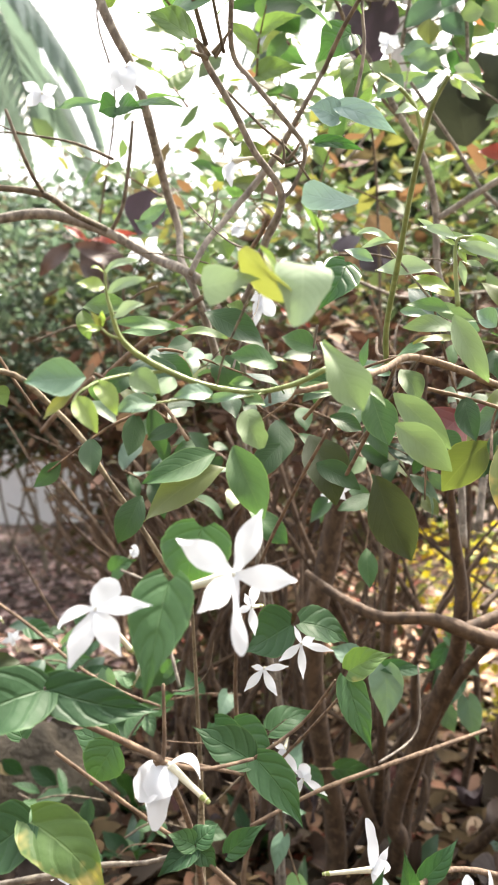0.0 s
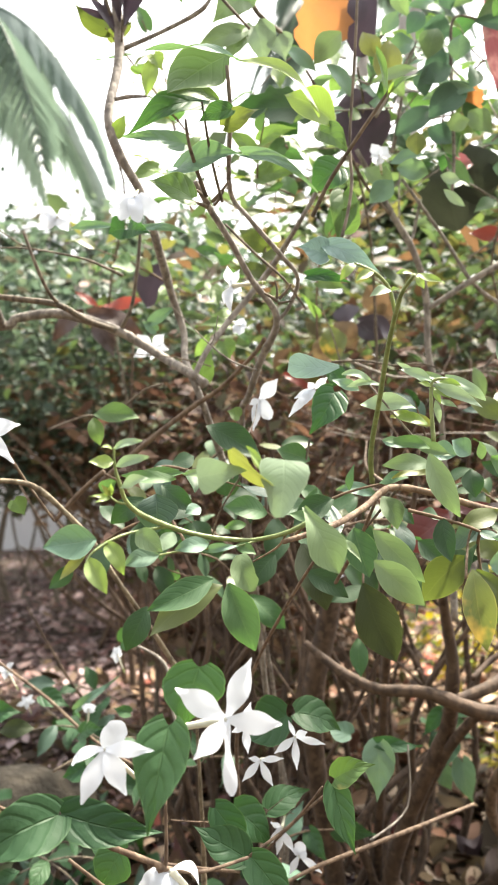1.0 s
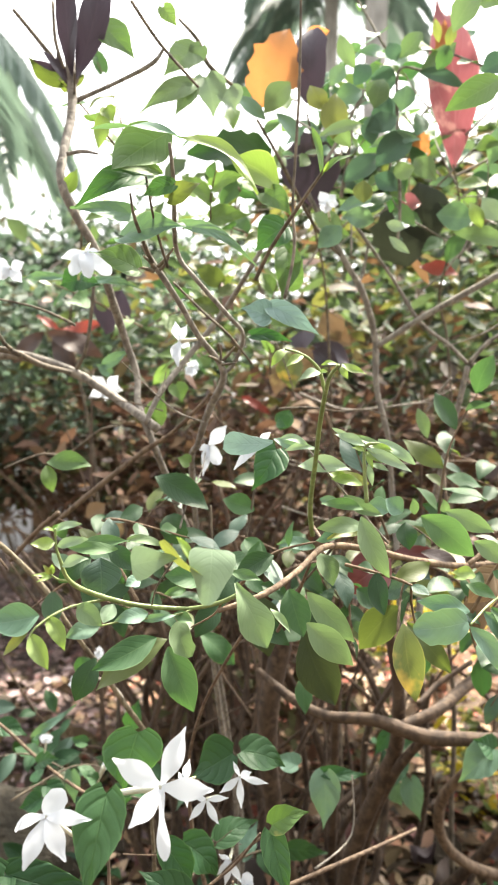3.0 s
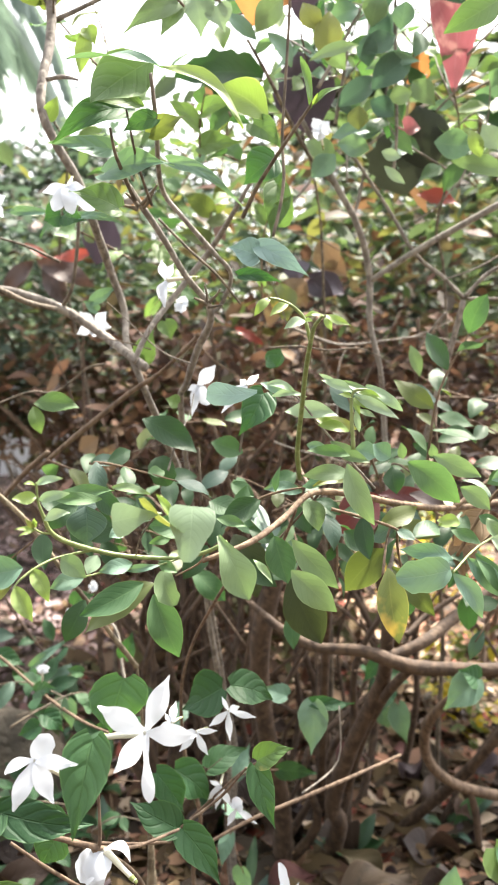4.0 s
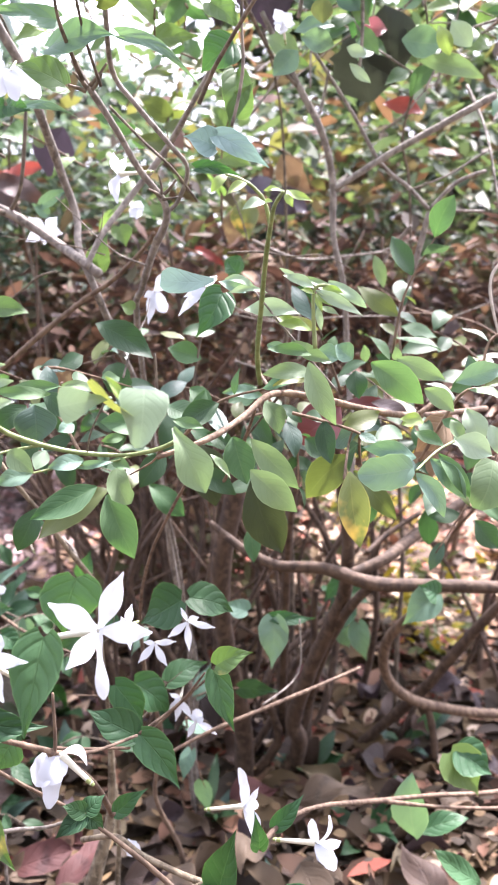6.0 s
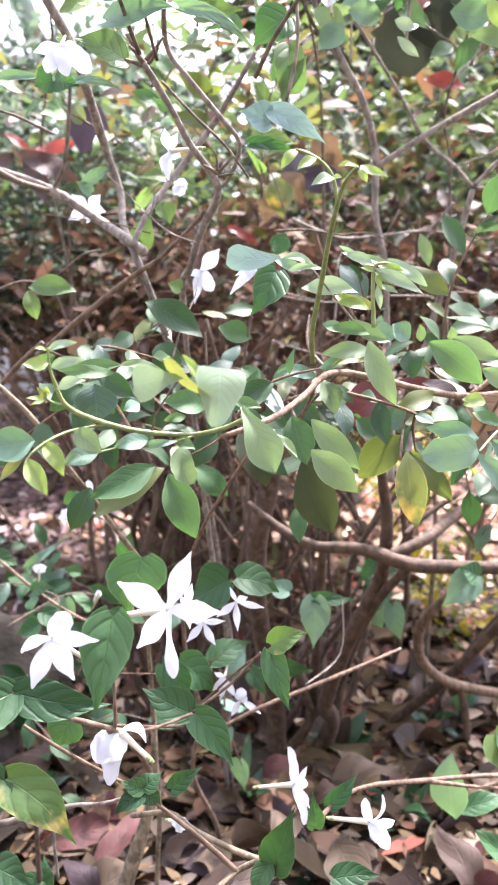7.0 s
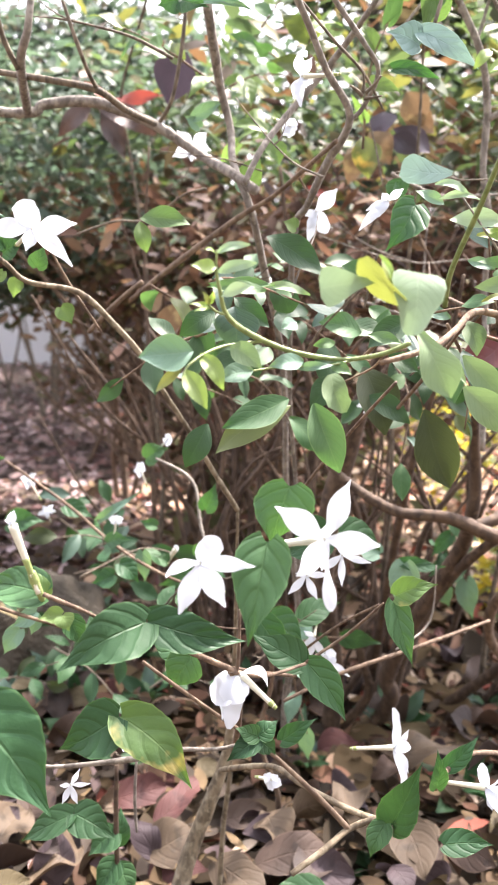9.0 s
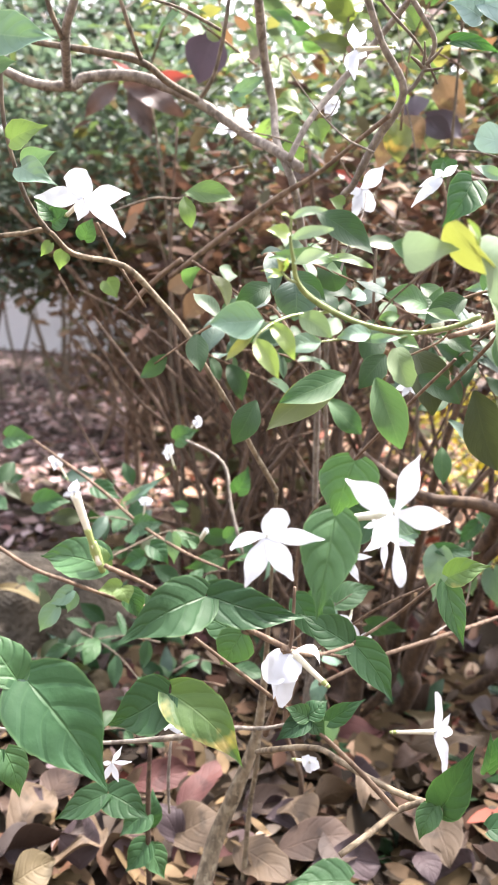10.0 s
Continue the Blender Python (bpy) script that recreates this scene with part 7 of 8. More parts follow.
leaf(broadleaf, (0.2060, 0.6200, 0.9662), (0.2369, 0.6200, 0.9902), 0.0178, (-0.0282, -0.9990, 0.0361), "oval", M_SAGE)
leaf(broadleaf, (0.2035, 0.6200, 0.9636), (0.2414, 0.6065, 0.9442), 0.0140, (-0.3674, -0.9272, -0.0731), "oval", M_DUSKTEAL)
leaf(broadleaf, (0.2329, 0.4800, 0.8941), (0.1903, 0.4748, 0.8675), 0.0225, (0.0510, -0.9924, 0.1122), "oval", M_HEART_SOFT)
leaf(broadleaf, (0.2455, 0.5000, 0.9193), (0.2238, 0.5000, 0.9077), 0.0204, (-0.0157, -0.9994, 0.0295), "oval", M_DUSKTEAL)
leaf(broadleaf, (0.2158, 0.5500, 0.9635), (0.2373, 0.5500, 0.9975), 0.0218, (-0.1410, -0.9860, 0.0891), "oval", M_SAGE)
leaf(broadleaf, (0.1605, 0.6200, 0.8974), (0.1604, 0.6200, 0.9248), 0.0187, (-0.2391, -0.9710, -0.0013), "oval", M_DUSKTEAL)
leaf(broadleaf, (0.1629, 0.6200, 0.9304), (0.1710, 0.6200, 0.9578), 0.0225, (-0.1710, -0.9840, 0.0506), "lance", M_SAGE)
leaf(broadleaf, (0.1884, 0.6200, 0.9280), (0.1916, 0.6200, 0.9520), 0.0201, (-0.1914, -0.9812, 0.0264), "oval", M_TEAL)
leaf(broadleaf, (0.1526, 0.6200, 0.9456), (0.1251, 0.6200, 0.9351), 0.0209, (-0.0352, -0.9951, 0.0926), "lance", M_TEAL)
leaf(broadleaf, (0.1595, 0.6300, 0.8985), (0.2057, 0.6165, 0.9008), 0.0126, (-0.2778, -0.9589, -0.0576), "oval", M_TEAL)
leaf(broadleaf, (0.2031, 0.6400, 0.8920), (0.2213, 0.6265, 0.8665), 0.0202, (-0.4554, -0.8794, 0.1390), "lance", M_SAGE)
leaf(broadleaf, (0.1502, 0.6000, 0.8382), (0.1501, 0.6000, 0.8582), 0.0177, (-0.1606, -0.9870, -0.0009), "oval", M_YELLOW)
leaf(broadleaf, (0.1329, 0.6000, 0.8272), (0.1598, 0.6000, 0.8219), 0.0191, (-0.0073, -0.9993, -0.0379), "oval", M_TEAL)
leaf(broadleaf, (0.1702, 0.6000, 0.8209), (0.1869, 0.6000, 0.8163), 0.0106, (-0.0225, -0.9963, -0.0824), "oval", M_PALE)
leaf(broadleaf, (0.1727, 0.6000, 0.8086), (0.1909, 0.6000, 0.7940), 0.0084, (-0.0676, -0.9941, -0.0843), "oval", M_PALE)
leaf(broadleaf, (0.2197, 0.6200, 0.8342), (0.2543, 0.6200, 0.8310), 0.0260, (-0.0009, -1.0000, -0.0098), "oval", M_TEAL)
leaf(broadleaf, (0.2721, 0.6000, 0.8240), (0.2552, 0.6000, 0.8438), 0.0183, (-0.2113, -0.9608, -0.1795), "oval", M_PALE)
leaf(broadleaf, (0.2548, 0.6000, 0.8164), (0.2445, 0.6000, 0.8398), 0.0128, (-0.2477, -0.9627, -0.1088), "oval", M_LIME)
leaf(broadleaf, (0.2351, 0.6200, 0.8190), (0.2906, 0.6200, 0.8056), 0.0175, (0.0145, -0.9981, 0.0594), "lance", M_SAGE)
leaf(broadleaf, (0.1985, 0.6000, 0.6573), (0.2074, 0.6000, 0.6304), 0.0110, (-0.2236, -0.9718, -0.0743), "oval", M_SAGE)
leaf(broadleaf, (0.1199, 0.6000, 0.9416), (0.1331, 0.6000, 0.9616), 0.0153, (0.0342, -0.9992, -0.0227), "lance", M_TEAL)
leaf(broadleaf, (0.1545, 0.6000, 0.9615), (0.1413, 0.6000, 0.9415), 0.0167, (-0.0288, -0.9994, 0.0191), "oval", M_DUSKTEAL)
leaf(broadleaf, (0.1785, 0.6200, 0.8696), (0.1992, 0.6200, 0.8766), 0.0169, (-0.0092, -0.9996, 0.0273), "lance", M_SAGE)
leaf(broadleaf, (0.1632, 0.6200, 0.8695), (0.1840, 0.6200, 0.8559), 0.0189, (-0.0680, -0.9923, -0.1038), "oval", M_DUSKTEAL)
leaf(broadleaf, (0.1328, 0.6200, 0.8236), (0.1121, 0.6200, 0.8029), 0.0215, (-0.0712, -0.9949, 0.0708), "lance", M_TEAL)
leaf(broadleaf, (0.0851, 0.6000, 0.9439), (0.0620, 0.6000, 0.9169), 0.0222, (0.1, -0.95, -0.2), "oval", M_SAGE)
leaf(broadleaf, (0.0349, 0.6000, 0.9318), (0.0640, 0.6000, 0.9101), 0.0145, (-0.2, -0.9, 0.3), "lance", M_TEAL)
leaf(broadleaf, (0.0930, 0.6000, 0.8894), (0.0726, 0.6000, 0.9178), 0.0164, (0.1, -0.9, 0.3), "lance", M_TEAL)
leaf(broadleaf, (0.1038, 0.5500, 0.8759), (0.1424, 0.5500, 0.8873), 0.0116, (0.10, -0.80, 0.25), "lance", M_SAGE)
leaf(broadleaf, (0.1837, 0.6200, 0.9226), (0.1542, 0.6200, 0.9079), 0.0219, (0.1, -0.9, 0.3), "oval", M_DUSKTEAL)
leaf(broadleaf, (0.1642, 0.6200, 0.8779), (0.1985, 0.6200, 0.9075), 0.0278, (0.1, -0.9, 0.3), "oval", M_DUSKTEAL)
leaf(broadleaf, (0.1361, 0.6300, 0.8671), (0.1711, 0.6300, 0.8922), 0.0252, (-0.1, -0.9, 0.3), "oval", M_DUSKTEAL)
leaf(broadleaf, (0.1062, 0.6300, 0.8370), (0.1363, 0.6300, 0.8167), 0.0202, (-0.1, -0.9, 0.3), "lance", M_SAGE)
leaf(broadleaf, (0.1283, 0.6100, 0.8347), (0.1623, 0.6100, 0.8394), 0.0166, (0.00, -0.60, 0.40), "lance", M_TEAL)
leaf(broadleaf, (0.1759, 0.6300, 0.9477), (0.1620, 0.6300, 0.9124), 0.0202, (0.3, -0.9, 0.1), "oval", M_DUSKTEAL)

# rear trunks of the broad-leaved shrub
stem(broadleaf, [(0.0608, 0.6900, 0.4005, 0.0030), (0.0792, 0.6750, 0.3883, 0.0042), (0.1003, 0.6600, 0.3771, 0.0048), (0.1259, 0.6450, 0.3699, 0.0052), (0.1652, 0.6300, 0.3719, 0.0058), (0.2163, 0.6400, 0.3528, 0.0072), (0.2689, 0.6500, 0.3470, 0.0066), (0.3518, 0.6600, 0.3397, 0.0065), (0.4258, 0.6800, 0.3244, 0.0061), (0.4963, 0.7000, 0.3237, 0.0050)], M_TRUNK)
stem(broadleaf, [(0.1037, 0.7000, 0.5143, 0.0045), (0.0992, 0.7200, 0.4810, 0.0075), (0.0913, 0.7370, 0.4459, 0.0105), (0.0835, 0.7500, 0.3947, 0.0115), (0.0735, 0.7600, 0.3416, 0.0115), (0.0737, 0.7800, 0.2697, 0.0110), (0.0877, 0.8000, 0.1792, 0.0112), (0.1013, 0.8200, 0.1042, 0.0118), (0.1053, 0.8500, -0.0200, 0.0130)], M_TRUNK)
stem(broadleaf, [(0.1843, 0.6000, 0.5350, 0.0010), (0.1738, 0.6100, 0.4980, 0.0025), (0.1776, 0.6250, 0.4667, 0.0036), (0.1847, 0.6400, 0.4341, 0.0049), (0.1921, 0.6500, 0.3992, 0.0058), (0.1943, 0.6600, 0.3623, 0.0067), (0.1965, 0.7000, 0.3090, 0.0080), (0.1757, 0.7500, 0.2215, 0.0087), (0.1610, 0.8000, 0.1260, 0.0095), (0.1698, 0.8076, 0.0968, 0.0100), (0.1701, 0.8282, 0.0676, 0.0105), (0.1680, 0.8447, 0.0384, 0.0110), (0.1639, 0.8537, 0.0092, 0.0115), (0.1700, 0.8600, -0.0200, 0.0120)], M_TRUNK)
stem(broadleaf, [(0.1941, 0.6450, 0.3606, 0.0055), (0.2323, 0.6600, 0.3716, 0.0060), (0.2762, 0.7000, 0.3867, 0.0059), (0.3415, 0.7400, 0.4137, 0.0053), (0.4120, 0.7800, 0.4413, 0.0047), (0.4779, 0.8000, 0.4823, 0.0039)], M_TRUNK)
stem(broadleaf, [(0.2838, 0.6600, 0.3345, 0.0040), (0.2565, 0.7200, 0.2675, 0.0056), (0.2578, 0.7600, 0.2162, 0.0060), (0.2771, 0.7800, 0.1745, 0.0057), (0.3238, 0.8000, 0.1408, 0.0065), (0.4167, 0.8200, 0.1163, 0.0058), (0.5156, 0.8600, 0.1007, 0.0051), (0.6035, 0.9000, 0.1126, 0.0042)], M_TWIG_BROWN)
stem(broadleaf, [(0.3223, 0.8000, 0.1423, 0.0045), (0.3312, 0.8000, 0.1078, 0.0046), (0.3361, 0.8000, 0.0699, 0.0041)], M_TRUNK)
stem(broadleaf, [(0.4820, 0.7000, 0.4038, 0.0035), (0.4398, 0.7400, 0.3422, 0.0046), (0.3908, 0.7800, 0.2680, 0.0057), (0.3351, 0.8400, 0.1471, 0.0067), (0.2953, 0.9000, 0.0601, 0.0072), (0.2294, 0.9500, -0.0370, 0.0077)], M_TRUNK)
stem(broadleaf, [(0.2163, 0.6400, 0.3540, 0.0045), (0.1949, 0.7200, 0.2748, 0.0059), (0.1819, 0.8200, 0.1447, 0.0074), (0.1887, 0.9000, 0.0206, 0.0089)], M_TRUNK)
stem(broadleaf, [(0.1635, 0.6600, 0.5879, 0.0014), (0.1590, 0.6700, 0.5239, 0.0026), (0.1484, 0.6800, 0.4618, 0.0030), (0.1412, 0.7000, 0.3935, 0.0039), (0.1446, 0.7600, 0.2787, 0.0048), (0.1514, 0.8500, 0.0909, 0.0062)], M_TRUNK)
stem(broadleaf, [(0.2154, 0.6700, 0.3737, 0.0024), (0.2394, 0.6900, 0.3869, 0.0029), (0.2761, 0.7000, 0.4068, 0.0025)], M_TRUNK)
stem(broadleaf, [(0.1058, 0.6700, 0.8694, 0.0023), (0.1388, 0.6700, 0.8097, 0.0030), (0.1609, 0.6700, 0.7706, 0.0032), (0.1737, 0.6800, 0.7293, 0.0032), (0.1757, 0.6800, 0.6795, 0.0029), (0.1865, 0.6800, 0.6351, 0.0026), (0.1949, 0.7000, 0.5783, 0.0030), (0.1972, 0.6800, 0.5128, 0.0030), (0.1966, 0.6600, 0.4288, 0.0037)], M_TWIG)
stem(broadleaf, [(0.1754, 0.6800, 0.7210, 0.0028), (0.2180, 0.6800, 0.7489, 0.0031), (0.2622, 0.6800, 0.7740, 0.0032), (0.3231, 0.6800, 0.8074, 0.0033)], M_TWIG)
stem(broadleaf, [(0.1522, 0.6900, 0.8479, 0.0017), (0.1918, 0.6900, 0.7922, 0.0017), (0.2202, 0.6900, 0.7476, 0.0020), (0.2485, 0.6900, 0.7253, 0.0020), (0.2683, 0.6900, 0.7057, 0.0020)], M_TWIG)
stem(broadleaf, [(0.2683, 0.6900, 0.7057, 0.0020), (0.2935, 0.6900, 0.7311, 0.0020), (0.3215, 0.6900, 0.7424, 0.0016)], M_TWIG)
stem(broadleaf, [(0.2711, 0.6900, 0.7052, 0.0016), (0.3218, 0.6900, 0.7054, 0.0012)], M_TWIG)
stem(broadleaf, [(0.2683, 0.6900, 0.7040, 0.0028), (0.2572, 0.7000, 0.6469, 0.0028), (0.2454, 0.7200, 0.5829, 0.0033), (0.2386, 0.7400, 0.5157, 0.0038), (0.2258, 0.7200, 0.4363, 0.0037)], M_TWIG)
stem(broadleaf, [(0.2541, 0.7000, 0.6924, 0.0016), (0.2424, 0.7100, 0.6758, 0.0016), (0.2332, 0.7200, 0.6588, 0.0012)], M_TWIG)
stem(broadleaf, [(0.1692, 0.6900, 0.8285, 0.0012), (0.1637, 0.6900, 0.7977, 0.0016), (0.1579, 0.6800, 0.7845, 0.0016)], M_TWIG)
stem(broadleaf, [(0.0556, 0.6000, 0.9116, 0.0013), (0.0760, 0.6100, 0.8808, 0.0016), (0.0924, 0.6300, 0.8570, 0.0018), (0.1160, 0.6600, 0.8288, 0.0015), (0.1416, 0.6700, 0.8043, 0.0014)], M_TWIG_DARK)
stem(broadleaf, [(0.1172, 0.6200, 0.8794, 0.0018), (0.1374, 0.6200, 0.9151, 0.0015), (0.1526, 0.6200, 0.9456, 0.0011)], M_TWIG)
stem(broadleaf, [(0.1878, 0.6400, 0.8135, 0.0015), (0.1883, 0.6300, 0.8472, 0.0015), (0.1852, 0.6300, 0.9347, 0.0016), (0.1856, 0.6200, 0.9660, 0.0012), (0.2060, 0.6200, 0.9652, 0.0012)], M_TWIG)
stem(broadleaf, [(0.1350, 0.6400, 0.8551, 0.0019), (0.1389, 0.6300, 0.8830, 0.0015), (0.1426, 0.6200, 0.9100, 0.0011)], M_TWIG)
stem(broadleaf, [(0.2905, 0.5000, 0.6721, 0.0008), (0.2747, 0.5000, 0.6514, 0.0011), (0.2637, 0.5000, 0.6347, 0.0011), (0.2688, 0.5000, 0.6055, 0.0010), (0.2868, 0.5000, 0.5586, 0.0009)], M_PALETWIG)

# copperleaf shrub: large coloured leaves
leaf(copperleaf, (0.0590, 0.6300, 0.9349), (0.0846, 0.6300, 1.0069), 0.0528, (0.0688, -0.9973, -0.0244), "ragged", M_ORANGE, 0.18, 0.07, 0.03)
leaf(copperleaf, (0.1063, 0.6400, 0.9425), (0.1091, 0.6400, 1.0133), 0.0303, (-0.0214, -0.9998, 0.0009), "broad", M_PURPLE, 0.18, 0.07, 0.03)
leaf(broadleaf, (0.2164, 0.6000, 0.9806), (0.2116, 0.5950, 0.9996), 0.0079, (-0.2872, -0.9059, -0.3113), "oval", M_YELLOW)
leaf(broadleaf, (0.2238, 0.6000, 0.9767), (0.2274, 0.5950, 0.9948), 0.0099, (-0.2956, -0.9340, -0.2006), "oval", M_YELLOW)
leaf(broadleaf, (0.2150, 0.6000, 0.9560), (0.2235, 0.5950, 0.9762), 0.0146, (-0.0480, -0.9742, -0.2206), "oval", M_OVAL)
leaf(copperleaf, (0.0983, 0.6500, 1.0057), (0.1248, 0.6500, 1.0164), 0.0157, (0.1850, -0.8698, -0.4573), "lance", M_ORANGE)
leaf(copperleaf, (0.2451, 0.6600, 0.8928), (0.2289, 0.6600, 1.0516), 0.0474, (-0.2931, -0.9556, -0.0298), "lance", M_RED, 0.35, 0.07, 0.07)
leaf(copperleaf, (0.2271, 0.6550, 0.9772), (0.2336, 0.6500, 1.0277), 0.0160, (-0.3076, -0.9499, -0.0549), "ragged", M_ORANGE)
leaf(copperleaf, (0.2197, 0.6800, 0.9116), (0.2157, 0.6800, 0.9364), 0.0206, (-0.3480, -0.9358, -0.0567), "ragged", M_ORANGE)
leaf(copperleaf, (-0.0898, 0.5200, 0.9114), (-0.0922, 0.5000, 0.9927), 0.0172, (0.0379, -0.9706, -0.2378), "lance", M_PURPLE, label="dark purple narrow leaf")
leaf(copperleaf, (-0.0885, 0.5300, 0.9137), (-0.0646, 0.5200, 1.0049), 0.0235, (0.1860, -0.9702, -0.1551), "lance", M_PURPLE)
leaf(copperleaf, (-0.0968, 0.5350, 0.9106), (-0.1160, 0.5300, 0.9365), 0.0066, (0.1122, -0.9879, -0.1070), "lance", M_PURPLE)
leaf(copperleaf, (-0.0968, 0.5350, 0.9159), (-0.1045, 0.5300, 0.9357), 0.0056, (0.1902, -0.9670, -0.1698), "lance", M_PURPLE)
leaf(copperleaf, (-0.0999, 0.5350, 0.9204), (-0.1240, 0.5300, 0.9290), 0.0051, (0.0128, -0.8798, -0.4751), "lance", M_PURPLE)
leaf(copperleaf, (-0.0932, 0.5350, 0.9249), (-0.0956, 0.5300, 0.9446), 0.0071, (0.1062, -0.9670, -0.2316), "lance", M_PURPLE)
leaf(copperleaf, (0.2269, 0.7800, 0.8231), (0.2140, 0.7800, 0.9039), 0.0700, (-0.3163, -0.9473, -0.0508), "ragged", M_DUSK)
leaf(copperleaf, (0.1177, 0.6800, 0.8560), (0.1007, 0.6800, 0.9329), 0.0587, (-0.1166, -0.9928, -0.0257), "lance", M_PURPLE)
leaf(copperleaf, (0.2472, 0.7600, 0.8432), (0.2345, 0.7600, 0.9100), 0.0586, (-0.3047, -0.9507, -0.0577), "oval", M_DUSK)
leaf(copperleaf, (0.0716, 0.6800, 0.9113), (-0.0112, 0.6700, 0.9077), 0.0450, (-0.1, -0.97, 0.1), "ragged", M_OVAL_DARK)
leaf(copperleaf, (0.0235, 0.6800, 0.9105), (0.0512, 0.6800, 0.8887), 0.0319, (0.0929, -0.9887, 0.1178), "lance", M_OVAL_DARK)
leaf(copperleaf, (-0.2396, 1.0500, 0.7859), (-0.1582, 1.0500, 0.7512), 0.0344, (0.0709, -0.9835, 0.1667), "lance", M_DARKBROWN, 0.18, 0.07, 0.08)
leaf(copperleaf, (-0.2339, 1.0600, 0.7831), (-0.1989, 1.0500, 0.7168), 0.0288, (0.0893, -0.9768, 0.1945), "lance", M_DARKBROWN, 0.18, 0.07, 0.08)
leaf(copperleaf, (-0.2437, 1.0500, 0.7858), (-0.2855, 1.0400, 0.7400), 0.0259, (0.1770, -0.9828, 0.0528), "lance", M_DARKBROWN, 0.18, 0.07, 0.08)
leaf(copperleaf, (-0.2170, 1.0400, 0.7870), (-0.1467, 1.0300, 0.7956), 0.0170, (-0.1738, -0.9185, 0.3553), "lance", M_SCARLET, 0.18, 0.07, 0.06)
leaf(copperleaf, (-0.2210, 1.0400, 0.7886), (-0.2506, 1.0300, 0.8071), 0.0140, (0.4597, -0.8423, 0.2813), "lance", M_SCARLET)
leaf(copperleaf, (0.1852, 0.9600, 0.7327), (0.1353, 0.9500, 0.7568), 0.0329, (0.3556, -0.8530, 0.3819), "lance", M_PURPLE)
leaf(copperleaf, (0.2482, 0.8200, 0.8319), (0.2940, 0.8200, 0.8223), 0.0188, (0.0138, -0.9977, 0.0661), "lance", M_SCARLET)
leaf(copperleaf, (0.2286, 0.7200, 0.9144), (0.2198, 0.7200, 0.9346), 0.0262, (-0.0608, -0.9978, -0.0267), "lance", M_ORANGE)
leaf(copperleaf, (0.2084, 0.7500, 0.8826), (0.2355, 0.7500, 0.8840), 0.0207, (-0.0047, -0.9956, 0.0941), "lance", M_RED)
leaf(copperleaf, (0.0420, 1.0000, 0.6906), (0.0812, 1.0000, 0.6673), 0.0150, (0.2056, -0.9155, 0.3458), "ragged", M_SCARLET)
leaf(copperleaf, (0.1510, 0.9600, 0.8017), (0.1737, 0.9600, 0.7642), 0.0383, (-0.1006, -0.9930, -0.0612), "lance", M_DRY)
leaf(copperleaf, (0.1902, 0.9700, 0.7579), (0.1444, 0.9700, 0.7881), 0.0314, (0.0026, -1.0000, 0.0040), "lance", M_DRY)
leaf(copperleaf, (-0.1118, 0.9200, 0.8221), (-0.1317, 0.9200, 0.7644), 0.0499, (0.1184, -0.9921, -0.0407), "lance", M_PURPLE)
leaf(copperleaf, (0.1006, 0.9400, 0.7456), (0.1097, 0.9300, 0.6957), 0.0361, (-0.1968, -0.9676, 0.1584), "lance", M_YELLOW)
leaf(copperleaf, (0.1084, 0.9500, 0.7522), (0.1342, 0.9400, 0.7144), 0.0353, (-0.2364, -0.9671, 0.0943), "lance", M_DRY)
leaf(copperleaf, (0.1324, 0.9500, 0.7475), (0.1693, 0.9400, 0.7294), 0.0283, (-0.1561, -0.9639, 0.2156), "lance", M_PURPLE)
leaf(copperleaf, (0.0964, 0.9500, 0.7387), (0.0866, 0.9400, 0.6889), 0.0290, (-0.1076, -0.9705, 0.2160), "lance", M_DRY)
leaf(copperleaf, (0.1243, 0.9600, 0.7771), (0.1224, 0.9500, 0.7468), 0.0382, (-0.3877, -0.8679, 0.3104), "lance", M_PURPLE)
leaf(copperleaf, (0.1557, 0.5000, 0.5417), (0.1199, 0.4900, 0.5152), 0.0330, (0.0851, -0.9647, 0.2491), "oval", M_MAROON)
leaf(copperleaf, (0.1537, 0.4900, 0.5434), (0.1952, 0.4900, 0.5402), 0.0111, (0.0259, -0.9410, 0.3373), "oval", M_MAROON)
leaf(copperleaf, (0.1992, 0.4600, 0.5389), (0.2264, 0.4500, 0.5247), 0.0179, (-0.2045, -0.9404, 0.2719), "oval", M_DRY)
leaf(copperleaf, (0.2184, 0.4800, 0.5177), (0.2130, 0.4700, 0.4867), 0.0209, (-0.2763, -0.9000, 0.3373), "oval", M_DRY)
leaf(copperleaf, (0.1692, 0.5200, 0.5132), (0.2036, 0.5000, 0.5093), 0.0165, (-0.3442, -0.7121, 0.6119), "oval", M_OLIVE)
leaf(copperleaf, (-0.1311, 0.9000, 0.4998), (-0.1063, 0.9000, 0.5426), 0.0293, (-0.0475, -0.9985, 0.0275), "lance", M_DRY)
leaf(copperleaf, (-0.1525, 0.9000, 0.5318), (-0.1276, 0.9000, 0.5496), 0.0257, (-0.1436, -0.9693, 0.1996), "lance", M_DRY)
stem(copperleaf, [(0.2451, 0.6600, 0.8939, 0.0010), (0.2599, 0.6900, 0.8596, 0.0010), (0.2583, 0.7200, 0.8277, 0.0013), (0.2567, 0.7600, 0.7823, 0.0013), (0.2764, 0.8000, 0.7383, 0.0014), (0.2927, 0.8382, 0.5887, 0.0019), (0.2923, 0.8677, 0.4390, 0.0024), (0.3134, 0.9066, 0.2893, 0.0029), (0.3177, 0.9348, 0.1397, 0.0035), (0.3300, 0.9700, -0.0100, 0.0040)], M_TWIG_DARK)
